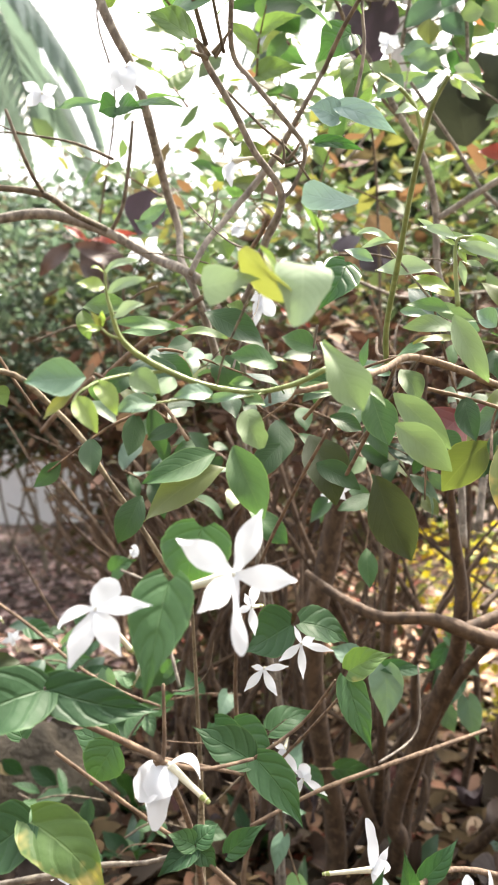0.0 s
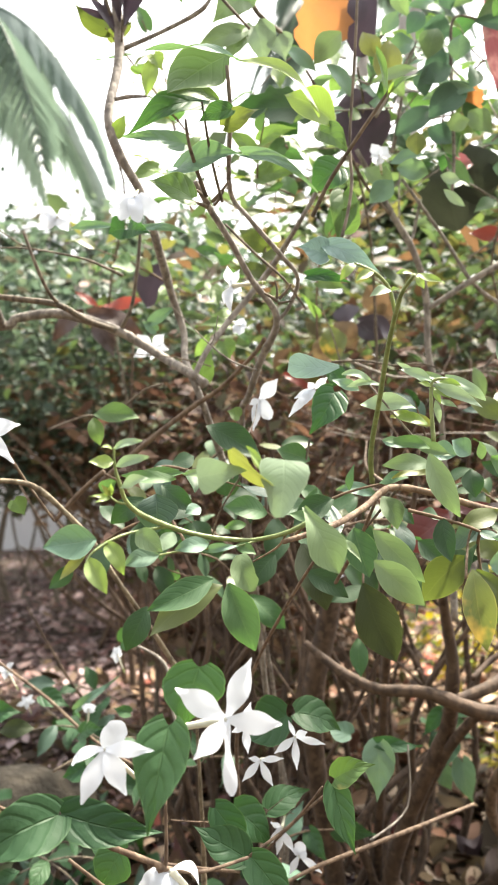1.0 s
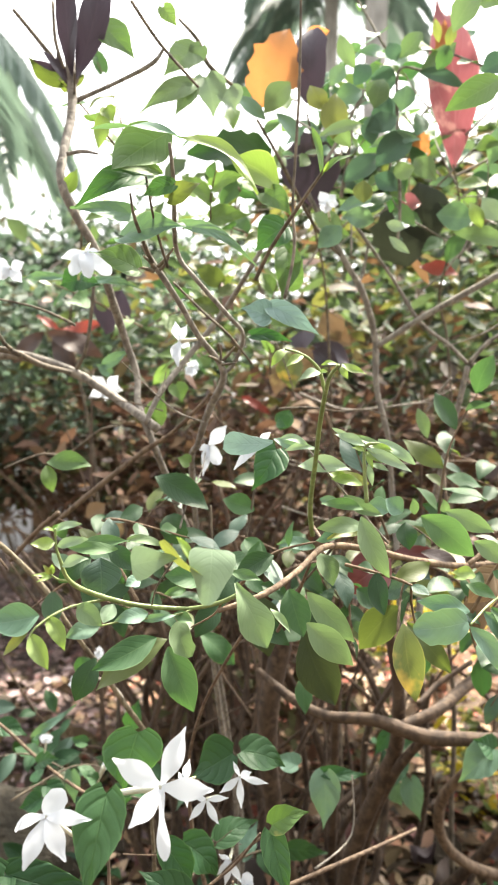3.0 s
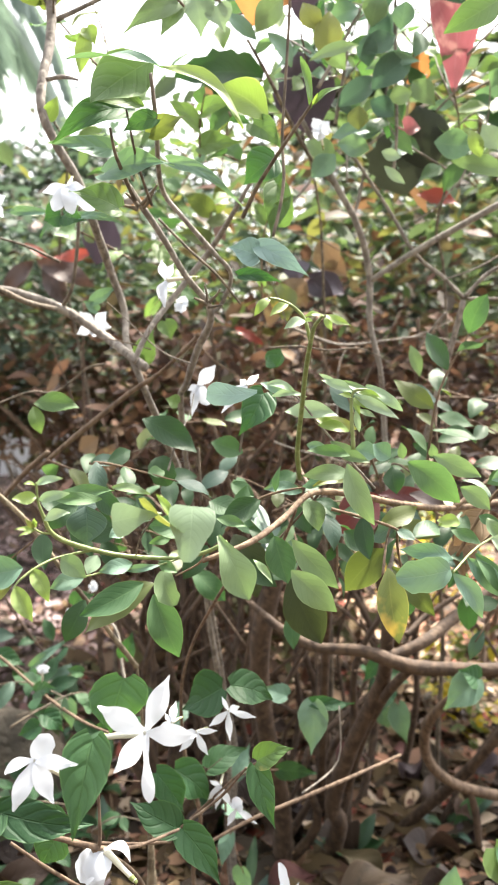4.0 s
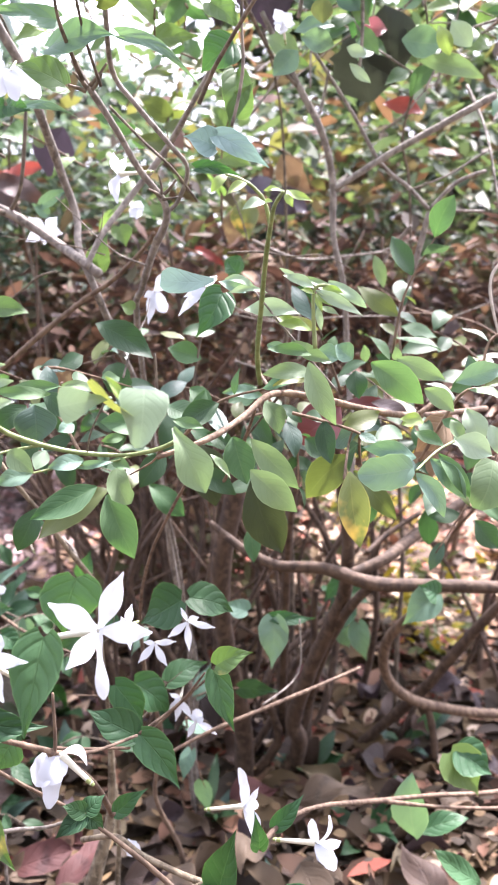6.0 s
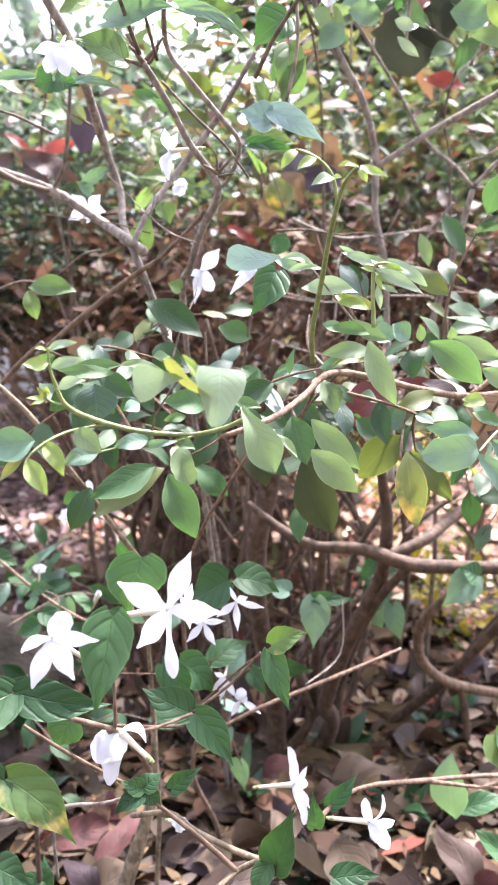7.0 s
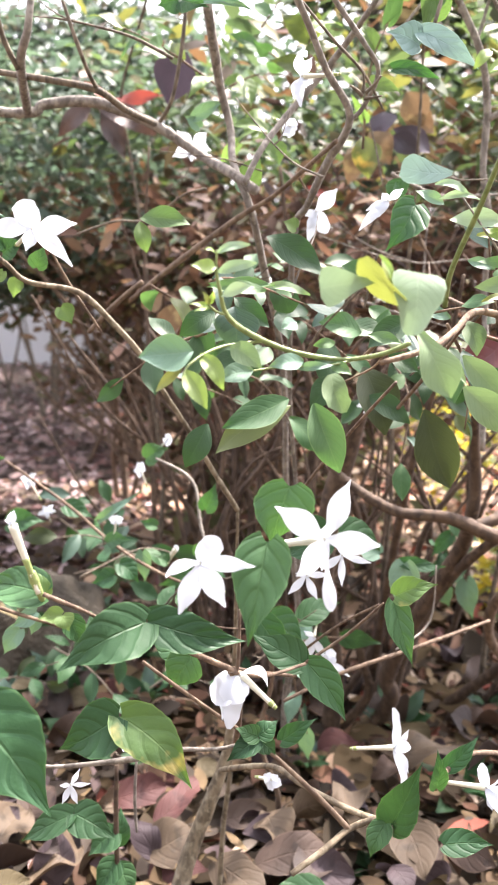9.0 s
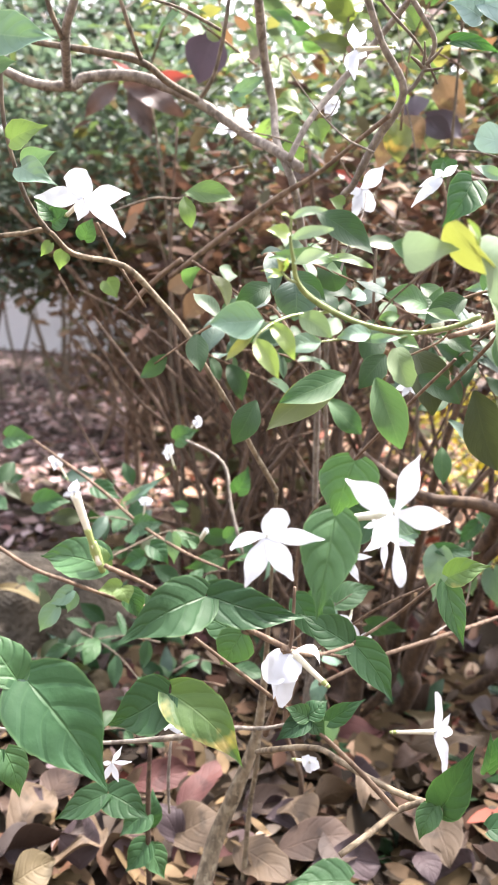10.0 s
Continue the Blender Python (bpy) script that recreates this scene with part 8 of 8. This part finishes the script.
stem(copperleaf, [(0.1032, 0.6400, 0.9331, 0.0010), (0.1122, 0.6700, 0.9074, 0.0010), (0.1069, 0.7000, 0.8786, 0.0012), (0.1250, 0.7600, 0.8426, 0.0013), (0.1405, 0.8200, 0.7923, 0.0014), (0.1499, 0.8458, 0.6318, 0.0019), (0.1530, 0.8939, 0.4714, 0.0024), (0.1683, 0.9170, 0.3109, 0.0029), (0.1761, 0.9562, 0.1505, 0.0035), (0.1900, 0.9800, -0.0100, 0.0040)], M_TWIG_DARK)
stem(copperleaf, [(-0.0877, 0.5200, 0.9136, 0.0008), (-0.0956, 0.5500, 0.8953, 0.0009), (-0.1154, 0.6000, 0.8614, 0.0009), (-0.1287, 0.7500, 0.8508, 0.0013), (-0.2027, 1.0300, 0.7953, 0.0017), (-0.1949, 1.0500, 0.7331, 0.0017), (-0.1689, 1.0551, 0.5845, 0.0022), (-0.1614, 1.0579, 0.4359, 0.0026), (-0.1389, 1.0740, 0.2873, 0.0031), (-0.1396, 1.0819, 0.1386, 0.0035), (-0.1200, 1.0800, -0.0100, 0.0040)], M_TWIG_DARK)


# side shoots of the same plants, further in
# G_OVAL is mostly dark greens, which paint the shade inside the bush
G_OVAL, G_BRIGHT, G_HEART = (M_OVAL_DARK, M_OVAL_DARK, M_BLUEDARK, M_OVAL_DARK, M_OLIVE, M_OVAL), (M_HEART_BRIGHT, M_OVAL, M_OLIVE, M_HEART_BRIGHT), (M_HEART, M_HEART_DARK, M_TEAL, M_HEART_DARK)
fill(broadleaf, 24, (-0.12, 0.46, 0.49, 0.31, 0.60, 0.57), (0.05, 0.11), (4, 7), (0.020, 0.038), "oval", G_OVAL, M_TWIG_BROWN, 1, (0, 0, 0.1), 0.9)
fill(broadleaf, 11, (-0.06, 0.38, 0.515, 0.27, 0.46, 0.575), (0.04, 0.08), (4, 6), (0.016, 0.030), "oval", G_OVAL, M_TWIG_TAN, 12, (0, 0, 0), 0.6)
fill(broadleaf, 20, (0.09, 0.62, 0.80, 0.38, 0.82, 1.03), (0.06, 0.13), (3, 6), (0.026, 0.046), "lance", (M_HEART_BRIGHT, M_OVAL, M_TEAL, M_OVAL_DARK), M_TWIG, 2, (0, 0, 0.5), 0.3)
fill(broadleaf, 15, (0.11, 0.60, 0.88, 0.27, 0.74, 1.0), (0.05, 0.10), (4, 6), (0.024, 0.040), "lance", (M_TEAL, M_HEART_BRIGHT, M_OVAL, M_TEAL), M_TWIG, 9, (0, 0, 0.6), 0.3)
fill(jasmine, 15, (-0.12, 0.62, 0.66, 0.12, 0.85, 0.90), (0.06, 0.12), (4, 6), (0.028, 0.042), "heart", G_BRIGHT, M_TWIG_BROWN, 3, (0, 0, 0.4))
fill(jasmine, 5, (-0.02, 0.62, 0.14, 0.22, 0.80, 0.34), (0.06, 0.11), (3, 5), (0.030, 0.045), "heart", G_HEART, M_TWIG_BROWN, 4)
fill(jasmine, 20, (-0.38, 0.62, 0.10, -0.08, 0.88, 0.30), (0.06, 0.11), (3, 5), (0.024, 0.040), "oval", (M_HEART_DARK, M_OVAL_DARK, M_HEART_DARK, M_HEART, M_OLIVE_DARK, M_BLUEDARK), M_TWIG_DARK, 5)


bare_twigs(jasmine, 7, (-0.10, 0.44, 0.56, 0.12, 0.66, 0.78), (0.06, 0.13), 0.0010, (M_TWIG, M_TWIG_DARK, M_TWIG_BROWN), 16, (0, 0, 0.4))
bare_twigs(jasmine, 4, (-0.14, 0.46, 0.14, 0.16, 0.64, 0.42), (0.05, 0.13), 0.0009, (M_TWIG_BROWN, M_TWIG_DARK), 7)
bare_twigs(broadleaf, 22, (0.08, 0.66, 0.40, 0.36, 0.86, 0.95), (0.08, 0.22), 0.0014, (M_TWIG, M_TWIG_BROWN), 8, (0, 0, 0.3))

for k, (x, y, n_, h) in enumerate(((0.13, 0.62, 7, 0.05), (0.24, 0.74, 9, 0.07), (0.06, 0.78, 7, 0.06), (0.33, 0.92, 9, 0.07), (-0.20, 0.78, 10, 0.08), (-0.30, 0.86, 10, 0.09), (-0.13, 0.90, 9, 0.08), (-0.42, 0.95, 9, 0.09), (-0.24, 0.95, 10, 0.09), (-0.36, 1.02, 10, 0.10), (-0.15, 1.02, 10, 0.09), (-0.27, 1.10, 10, 0.09), (0.02, 0.92, 8, 0.08), (0.19, 0.86, 9, 0.09))):
    weed = thing("weed", (x, y, 0), "low green weed with narrow leaves among fallen leaves", "weed", "weeds among the fallen leaves")
    rng_ = random.Random(300 + k)
    for _ in range(n_):
        az, out = rng_.uniform(0, 6.28), rng_.uniform(0.35, 1.0)
        b_ = Vector((x + 0.008 * math.cos(az), y + 0.008 * math.sin(az), ground_height(x, y) + rng_.uniform(0.0, 0.35) * h))
        leaf(weed, b_, b_ + Vector((math.cos(az) * out, math.sin(az) * out, rng_.uniform(0.1, 0.9))) * h * rng_.uniform(0.6, 1.0), h * rng_.uniform(0.16, 0.34), (0.1 * rng_.gauss(0, 1), -0.4, 1), rng_.choice(("lance", "oval")), rng_.choice((M_HEART_DARK, M_OVAL_DARK, M_HEART, M_BLUEDARK)))

build_rock((-0.34, 1.03, 0.02), (0.15, 0.11, 0.11))
strip = part("fallen_leaf", blade(0.085, 0.022, "lance", 0.5, 0.16, 0.05, 0.3, seed=77), M_OLIVE_DRY, None)
strip.matrix_world = basis((-0.372, 0.950, 0.118), (-0.292, 0.945, 0.100), (0.1, -0.5, 1.0))
tagged(strip, "narrow curled yellowish dry leaf lying on the rock", "fallen leaf", "fallen leaves under the shrub")


# ---------------------------------------------------------------- the thicket behind
def fan_stems(plant, count, base, reach, height, radius, material, seed, lean=(0, 0)):
    rng = random.Random(seed)
    for _ in range(count):
        bx, by = base[0] + rng.uniform(-base[2], base[2]), base[1] + rng.uniform(-base[3], base[3])
        dx, dy = lean[0] + rng.uniform(-reach, reach), lean[1] + rng.uniform(-reach, reach) * 0.5
        h, r = height * rng.uniform(0.6, 1.1), radius * rng.uniform(0.5, 1.3)
        pts = []
        for k in range(5):
            u = k / 4
            pts.append((bx + dx * u ** 1.2 + rng.gauss(0, 0.03) * (k > 0), by + dy * u + rng.gauss(0, 0.03) * (k > 0), -0.01 + h * u, r * (1 - 0.65 * u)))
        stem(plant, pts, material, sides=6)
        for k in (2, 3):
            if rng.random() < 0.7:
                a, s = pts[k], rng.choice((-1, 1)) * rng.uniform(0.06, 0.16)
                b = (a[0] + s * 0.5, a[1] + rng.gauss(0, 0.03), a[2] + rng.uniform(0.04, 0.12))
                stem(plant, [(a[0], a[1], a[2], a[3] * 0.7), (*b, a[3] * 0.5), (b[0] + s * 0.6 + rng.gauss(0, 0.02), b[1], b[2] + rng.uniform(0.03, 0.12), a[3] * 0.25)], material, sides=5)


def clump(centre, spread, seed, floor=0.0, slope=0.0):
    """Places leaves in loose clumps inside an ellipsoid, with gaps between."""
    g = np.random.default_rng(seed)
    cores = []
    while len(cores) < 46:
        p = g.uniform(-1, 1, 3)
        if np.dot(p, p) < 1:
            cores.append(np.array(centre) + p * np.array(spread))

    def place(rng):
        c = cores[rng.integers(len(cores))]
        q = c + rng.normal(0, 1, 3) * np.array(spread) * 0.16
        return q if q[2] > floor + slope * (q[0] - centre[0]) else None
    return place


# GREENS lean to bluish grey: a hazy look put into the leaf colour
GREENS = ((0.080, 0.132, 0.100), (0.102, 0.162, 0.122), (0.130, 0.195, 0.142), (0.118, 0.180, 0.148), (0.155, 0.212, 0.152), (0.070, 0.112, 0.084), (0.12, 0.108, 0.088))
MIXED = ((0.055, 0.10, 0.06), (0.085, 0.14, 0.07), (0.105, 0.165, 0.085), (0.13, 0.10, 0.07), (0.12, 0.17, 0.075), (0.08, 0.06, 0.05), (0.17, 0.17, 0.065), (0.07, 0.11, 0.07), (0.09, 0.14, 0.10), (0.15, 0.075, 0.06), (0.06, 0.095, 0.06))
DRYS = ((0.174, 0.112, 0.077), (0.237, 0.164, 0.110), (0.110, 0.076, 0.057), (0.301, 0.220, 0.150), (0.119, 0.132, 0.057), (0.198, 0.104, 0.077), (0.158, 0.160, 0.068))
M_GREENS = many_leaf_material("hedge_leaves", GREENS, 0.6, 0.32, (1.15, 1.25, 1.0))
# same greens scaled to 0.68, to take sun glare off the far leaves
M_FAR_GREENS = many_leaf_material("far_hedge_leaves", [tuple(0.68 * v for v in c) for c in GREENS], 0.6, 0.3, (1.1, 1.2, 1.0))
M_MIXED = many_leaf_material("mixed_leaves", MIXED, 0.6, 0.34)
M_RUSSET = many_leaf_material("russet_leaves", ((0.12, 0.072, 0.055), (0.17, 0.095, 0.07), (0.085, 0.052, 0.045), (0.21, 0.125, 0.085), (0.10, 0.10, 0.055), (0.07, 0.05, 0.05), (0.24, 0.16, 0.10)), 0.75, 0.25, (1.1, 1.0, 0.9))
M_DRYS = many_leaf_material("withered_leaves", DRYS, 0.7, 0.35, (1.1, 1.0, 0.85))


def shrub(name, at, label, stems, leaves):
    ob = thing(name, at, label, "shrub")
    for s in stems:
        fan_stems(ob, *s)
    for nm, count, centre, spread, size, mat, seed, lab, *floor in leaves:
        p = part(nm, scatter_leaves(count, clump(centre, spread, seed, *floor), size, seed + 1), mat, ob, lab)
        p.matrix_local = ob.matrix_world.inverted()
        tagged(p, kind="stuff")
    return ob


shrub("thicket_shrub", (0.12, 1.0, 0), "tangled shrub of brown stems with withered and green leaves", [
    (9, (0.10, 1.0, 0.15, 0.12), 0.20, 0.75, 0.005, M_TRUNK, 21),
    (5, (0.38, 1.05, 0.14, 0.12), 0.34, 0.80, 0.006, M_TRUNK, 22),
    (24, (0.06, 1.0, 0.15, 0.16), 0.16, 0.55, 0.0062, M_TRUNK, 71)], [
    ("low_foliage", 900, (0.05, 1.3, 0.20), (0.26, 0.10, 0.22), (0.028, 0.055), M_DRYS, 73, "withered brown leaves", 0.02),
    ("dry_foliage", 2300, (0.30, 1.18, 0.56), (0.46, 0.20, 0.22), (0.022, 0.045), M_RUSSET, 31, "withered brown leaves", 0.36),
    ("foliage", 760, (0.30, 1.15, 0.88), (0.50, 0.25, 0.22), (0.03, 0.052), M_MIXED, 33, "green, yellow and reddish leaves", 0.5)])
hedge = shrub("hedge_shrub", (-0.35, 1.75, 0), "dense hedge shrub with thin brown stems fanning up", [
    (15, (0.00, 1.62, 0.13, 0.12), 0.12, 0.60, 0.0075, M_TWIG_BROWN, 23, (-0.30, 0)),
    (3, (-0.30, 1.82, 0.05, 0.10), 0.05, 0.60, 0.009, M_TWIG_BROWN, 29, (-0.03, 0)),
    (6, (0.15, 1.75, 0.22, 0.12), 0.34, 0.75, 0.006, M_TWIG_BROWN, 24)], [
    ("foliage", 6800, (-0.42, 1.75, 0.80), (0.80, 0.30, 0.27), (0.020, 0.042), M_GREENS, 35, "small green leaves", 0.57, 0.6),
    ("low_foliage", 2600, (-0.58, 1.75, 0.57), (0.32, 0.22, 0.12), (0.020, 0.040), M_GREENS, 38, "small green leaves", 0.44, 0.5),
    ("dry_foliage", 2700, (-0.25, 1.75, 0.60), (0.55, 0.25, 0.16), (0.022, 0.045), M_DRYS, 36, "withered brown leaves", 0.44),
    ("russet_foliage", 1900, (0.22, 1.60, 0.62), (0.60, 0.28, 0.20), (0.025, 0.045), M_RUSSET, 40, "dull reddish-brown leaves", 0.40),
    ("mixed_foliage", 1900, (0.15, 1.65, 0.78), (0.65, 0.30, 0.28), (0.025, 0.045), M_MIXED, 37, "green, yellow and red leaves", 0.45)])
rng_ = random.Random(91)
for k in range(11):                      # old stems that lean out from one foot
    bx, by, w, h = -0.02 + rng_.uniform(-0.05, 0.06), 1.55 + rng_.uniform(-0.06, 0.08), rng_.uniform(0.16, 0.44), rng_.uniform(0.46, 0.62)
    pts = [(bx - w * u ** 1.25 + rng_.gauss(0, 0.010), by + rng_.gauss(0, 0.015), -0.01 + h * (1.25 * u - 0.25 * u * u) + rng_.gauss(0, 0.008), 0.0085 * rng_.uniform(0.8, 1.2) * (1 - 0.6 * u)) for u in (0, 0.2, 0.4, 0.6, 0.8, 1.0)]
    stem(hedge, pts, M_TRUNK if k % 3 else M_TWIG_BROWN, sides=7)
    a = pts[3]
    stem(hedge, [(a[0], a[1], a[2], a[3] * 0.7), (a[0] - 0.03 + rng_.gauss(0, 0.03), a[1] + 0.02, a[2] + 0.07, a[3] * 0.5), (a[0] - 0.04 + rng_.gauss(0, 0.05), a[1] + 0.03, a[2] + 0.15, a[3] * 0.3)], M_TWIG_BROWN, sides=6)
shrub("hedge_shrub", (0.75, 1.5, 0), "tall hedge shrub with green and yellowish leaves", [
    (5, (0.66, 1.5, 0.28, 0.12), 0.34, 0.9, 0.007, M_TWIG_BROWN, 25)], [
    ("foliage", 1300, (0.64, 1.48, 0.95), (0.55, 0.22, 0.31), (0.03, 0.055), M_MIXED, 39, "green and yellowish leaves", 0.55)])
shrub("hedge_shrub", (-1.2, 3.0, 0), "far green shrub with sky showing through its leaves", [
    (16, (-1.2, 3.0, 0.5, 0.2), 0.4, 1.3, 0.012, M_TWIG_DARK, 26)], [
    ("foliage", 9000, (-1.2, 3.0, 1.12), (1.3, 0.5, 0.48), (0.035, 0.06), M_GREENS, 41, "small green leaves", 0.6),
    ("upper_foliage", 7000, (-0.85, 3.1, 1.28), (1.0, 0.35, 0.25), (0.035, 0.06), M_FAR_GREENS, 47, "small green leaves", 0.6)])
shrub("hedge_shrub", (0.9, 3.7, 0), "far tall shrub with green leaves", [
    (16, (0.9, 3.7, 0.6, 0.2), 0.4, 1.7, 0.012, M_TWIG_DARK, 27)], [
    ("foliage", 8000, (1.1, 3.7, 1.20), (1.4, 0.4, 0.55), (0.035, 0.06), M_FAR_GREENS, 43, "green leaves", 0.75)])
shrub("hedge_shrub", (-0.12, 2.3, 0), "hedge shrub of crowded brown stems with withered leaves low down", [
    (14, (-0.18, 2.3, 0.32, 0.12), 0.30, 0.7, 0.008, M_TWIG_BROWN, 51)], [
    ("dry_foliage", 4200, (-0.10, 2.35, 0.30), (0.50, 0.16, 0.34), (0.03, 0.055), M_DRYS, 53, "withered brown leaves", 0.02),
    ("foliage", 2200, (-0.10, 2.40, 0.52), (0.55, 0.16, 0.22), (0.03, 0.05), M_GREENS, 55, "small green leaves", 0.2)])
M_DEEP = many_leaf_material("deep_green_leaves", ((0.045, 0.085, 0.045), (0.06, 0.11, 0.055), (0.035, 0.065, 0.04), (0.09, 0.14, 0.055), (0.05, 0.09, 0.055), (0.05, 0.04, 0.04), (0.16, 0.19, 0.06)), 0.5, 0.35)
shrub("hedge_shrub", (1.1, 4.2, 0), "dense dark green shrub with broad leaves behind the hedge", [
    (10, (1.1, 4.2, 0.6, 0.15), 0.50, 1.9, 0.015, M_TWIG_DARK, 61)], [
    ("foliage", 5600, (1.15, 4.2, 1.50), (1.20, 0.25, 0.72), (0.090, 0.160), M_DEEP, 63, "broad dark green leaves", 0.6),
    ("low_foliage", 3600, (0.95, 4.2, 0.50), (1.35, 0.22, 0.42), (0.090, 0.150), M_DEEP, 65, "broad dark green leaves", 0.03)])
shrub("hedge_shrub", (-0.7, 3.8, 0), "dense dark green shrub behind the clipped hedge", [
    (8, (-0.7, 3.8, 0.6, 0.12), 0.50, 1.1, 0.012, M_TWIG_DARK, 81)], [
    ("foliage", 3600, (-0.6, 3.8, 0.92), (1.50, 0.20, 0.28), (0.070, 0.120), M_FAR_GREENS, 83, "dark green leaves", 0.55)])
M_YELLOWS = many_leaf_material("yellow_green_leaves", ((0.52, 0.44, 0.03), (0.36, 0.36, 0.05), (0.58, 0.46, 0.03), (0.17, 0.24, 0.06), (0.13, 0.18, 0.06)), 0.5, 0.4, (1.2, 1.2, 0.8))
for x, y, z, w, count, seed in ((0.38, 1.6, 0.24, 0.13, 260, 45), (0.55, 1.95, 0.20, 0.14, 220, 57), (0.46, 1.25, 0.10, 0.09, 150, 59)):
    shrub("low_yellow_shrub", (x, y, 0), "low plant with small bright yellow-green leaves", [
        (7, (x, y, 0.05, 0.05), 0.12, 0.9 * z, 0.003, M_TWIG_BROWN, seed + 1)], [
        ("foliage", count, (x, y, z), (w, 0.10, 0.12), (0.02, 0.035), M_YELLOWS, seed, "yellow-green leaves", 0.03)])


# ---------------------------------------------------------------- palms
def palm(at, height, radius, seed, fronds=9, length=1.6):
    rng = random.Random(seed)
    ob = thing("palm_tree", at, "slender palm with a smooth grey ringed trunk and drooping fronds", "palm")
    x, y, _ = at
    pts = [(x + 0.02 * math.sin(k), y, height * k / 8, radius * (1.15 - 0.2 * k / 8)) for k in range(9)]
    stem(ob, pts, M_PALMTRUNK, "trunk", 0.03, 14)
    for k in range(fronds):
        az = 2 * math.pi * k / fronds + rng.uniform(-0.2, 0.2)
        d = Vector((math.cos(az), math.sin(az), 0))
        rise = rng.uniform(0.1, 0.5)
        spine = []
        for i in range(9):
            u = i / 8
            spine.append(Vector((x, y, height)) + d * length * u * (1 - 0.25 * u) + Vector((0, 0, length * (rise * u - 1.0 * u * u))))
        fr = stem(ob, [(*p, 0.012 * (1 - i / 10)) for i, p in enumerate(spine)], M_PALM, "frond", 0, 5)
        verts, faces = [], []
        side = d.cross(Vector((0, 0, 1)))
        for i in range(4, 44):
            u = i / 44
            j = min(int(u * 8), 7)
            p = spine[j].lerp(spine[j + 1], u * 8 - j)
            for s in (-1, 1):
                L = length * 0.36 * math.sin(math.pi * (0.12 + 0.84 * u)) * rng.uniform(0.85, 1.1)
                out = (side * s * 0.55 + d * 0.35 + Vector((0, 0, -0.75 - 0.3 * rng.random()))).normalized()
                w = d * 0.014
                q = len(verts)
                verts += [p - w, p + w, p + out * L * 0.5 + w * 1.3 + Vector((0, 0, 0.01)), p + out * L * 0.5 - w * 1.3, p + out * L]
                faces += [(q, q + 1, q + 2, q + 3), (q + 3, q + 2, q + 4)]
        me = bpy.data.meshes.new("frond_blade")
        me.from_pydata([tuple(v) for v in verts], [], faces)
        part("frond_blade", me, M_PALM, fr)
    return ob


palm((-1.62, 3.5, 0), 2.6, 0.07, 3, 12, 1.25)
palm((1.06, 6.0, 0), 5.2, 0.085, 4, 9, 1.5)
palm((0.78, 6.8, 0), 4.7, 0.06, 5, 11, 1.3)
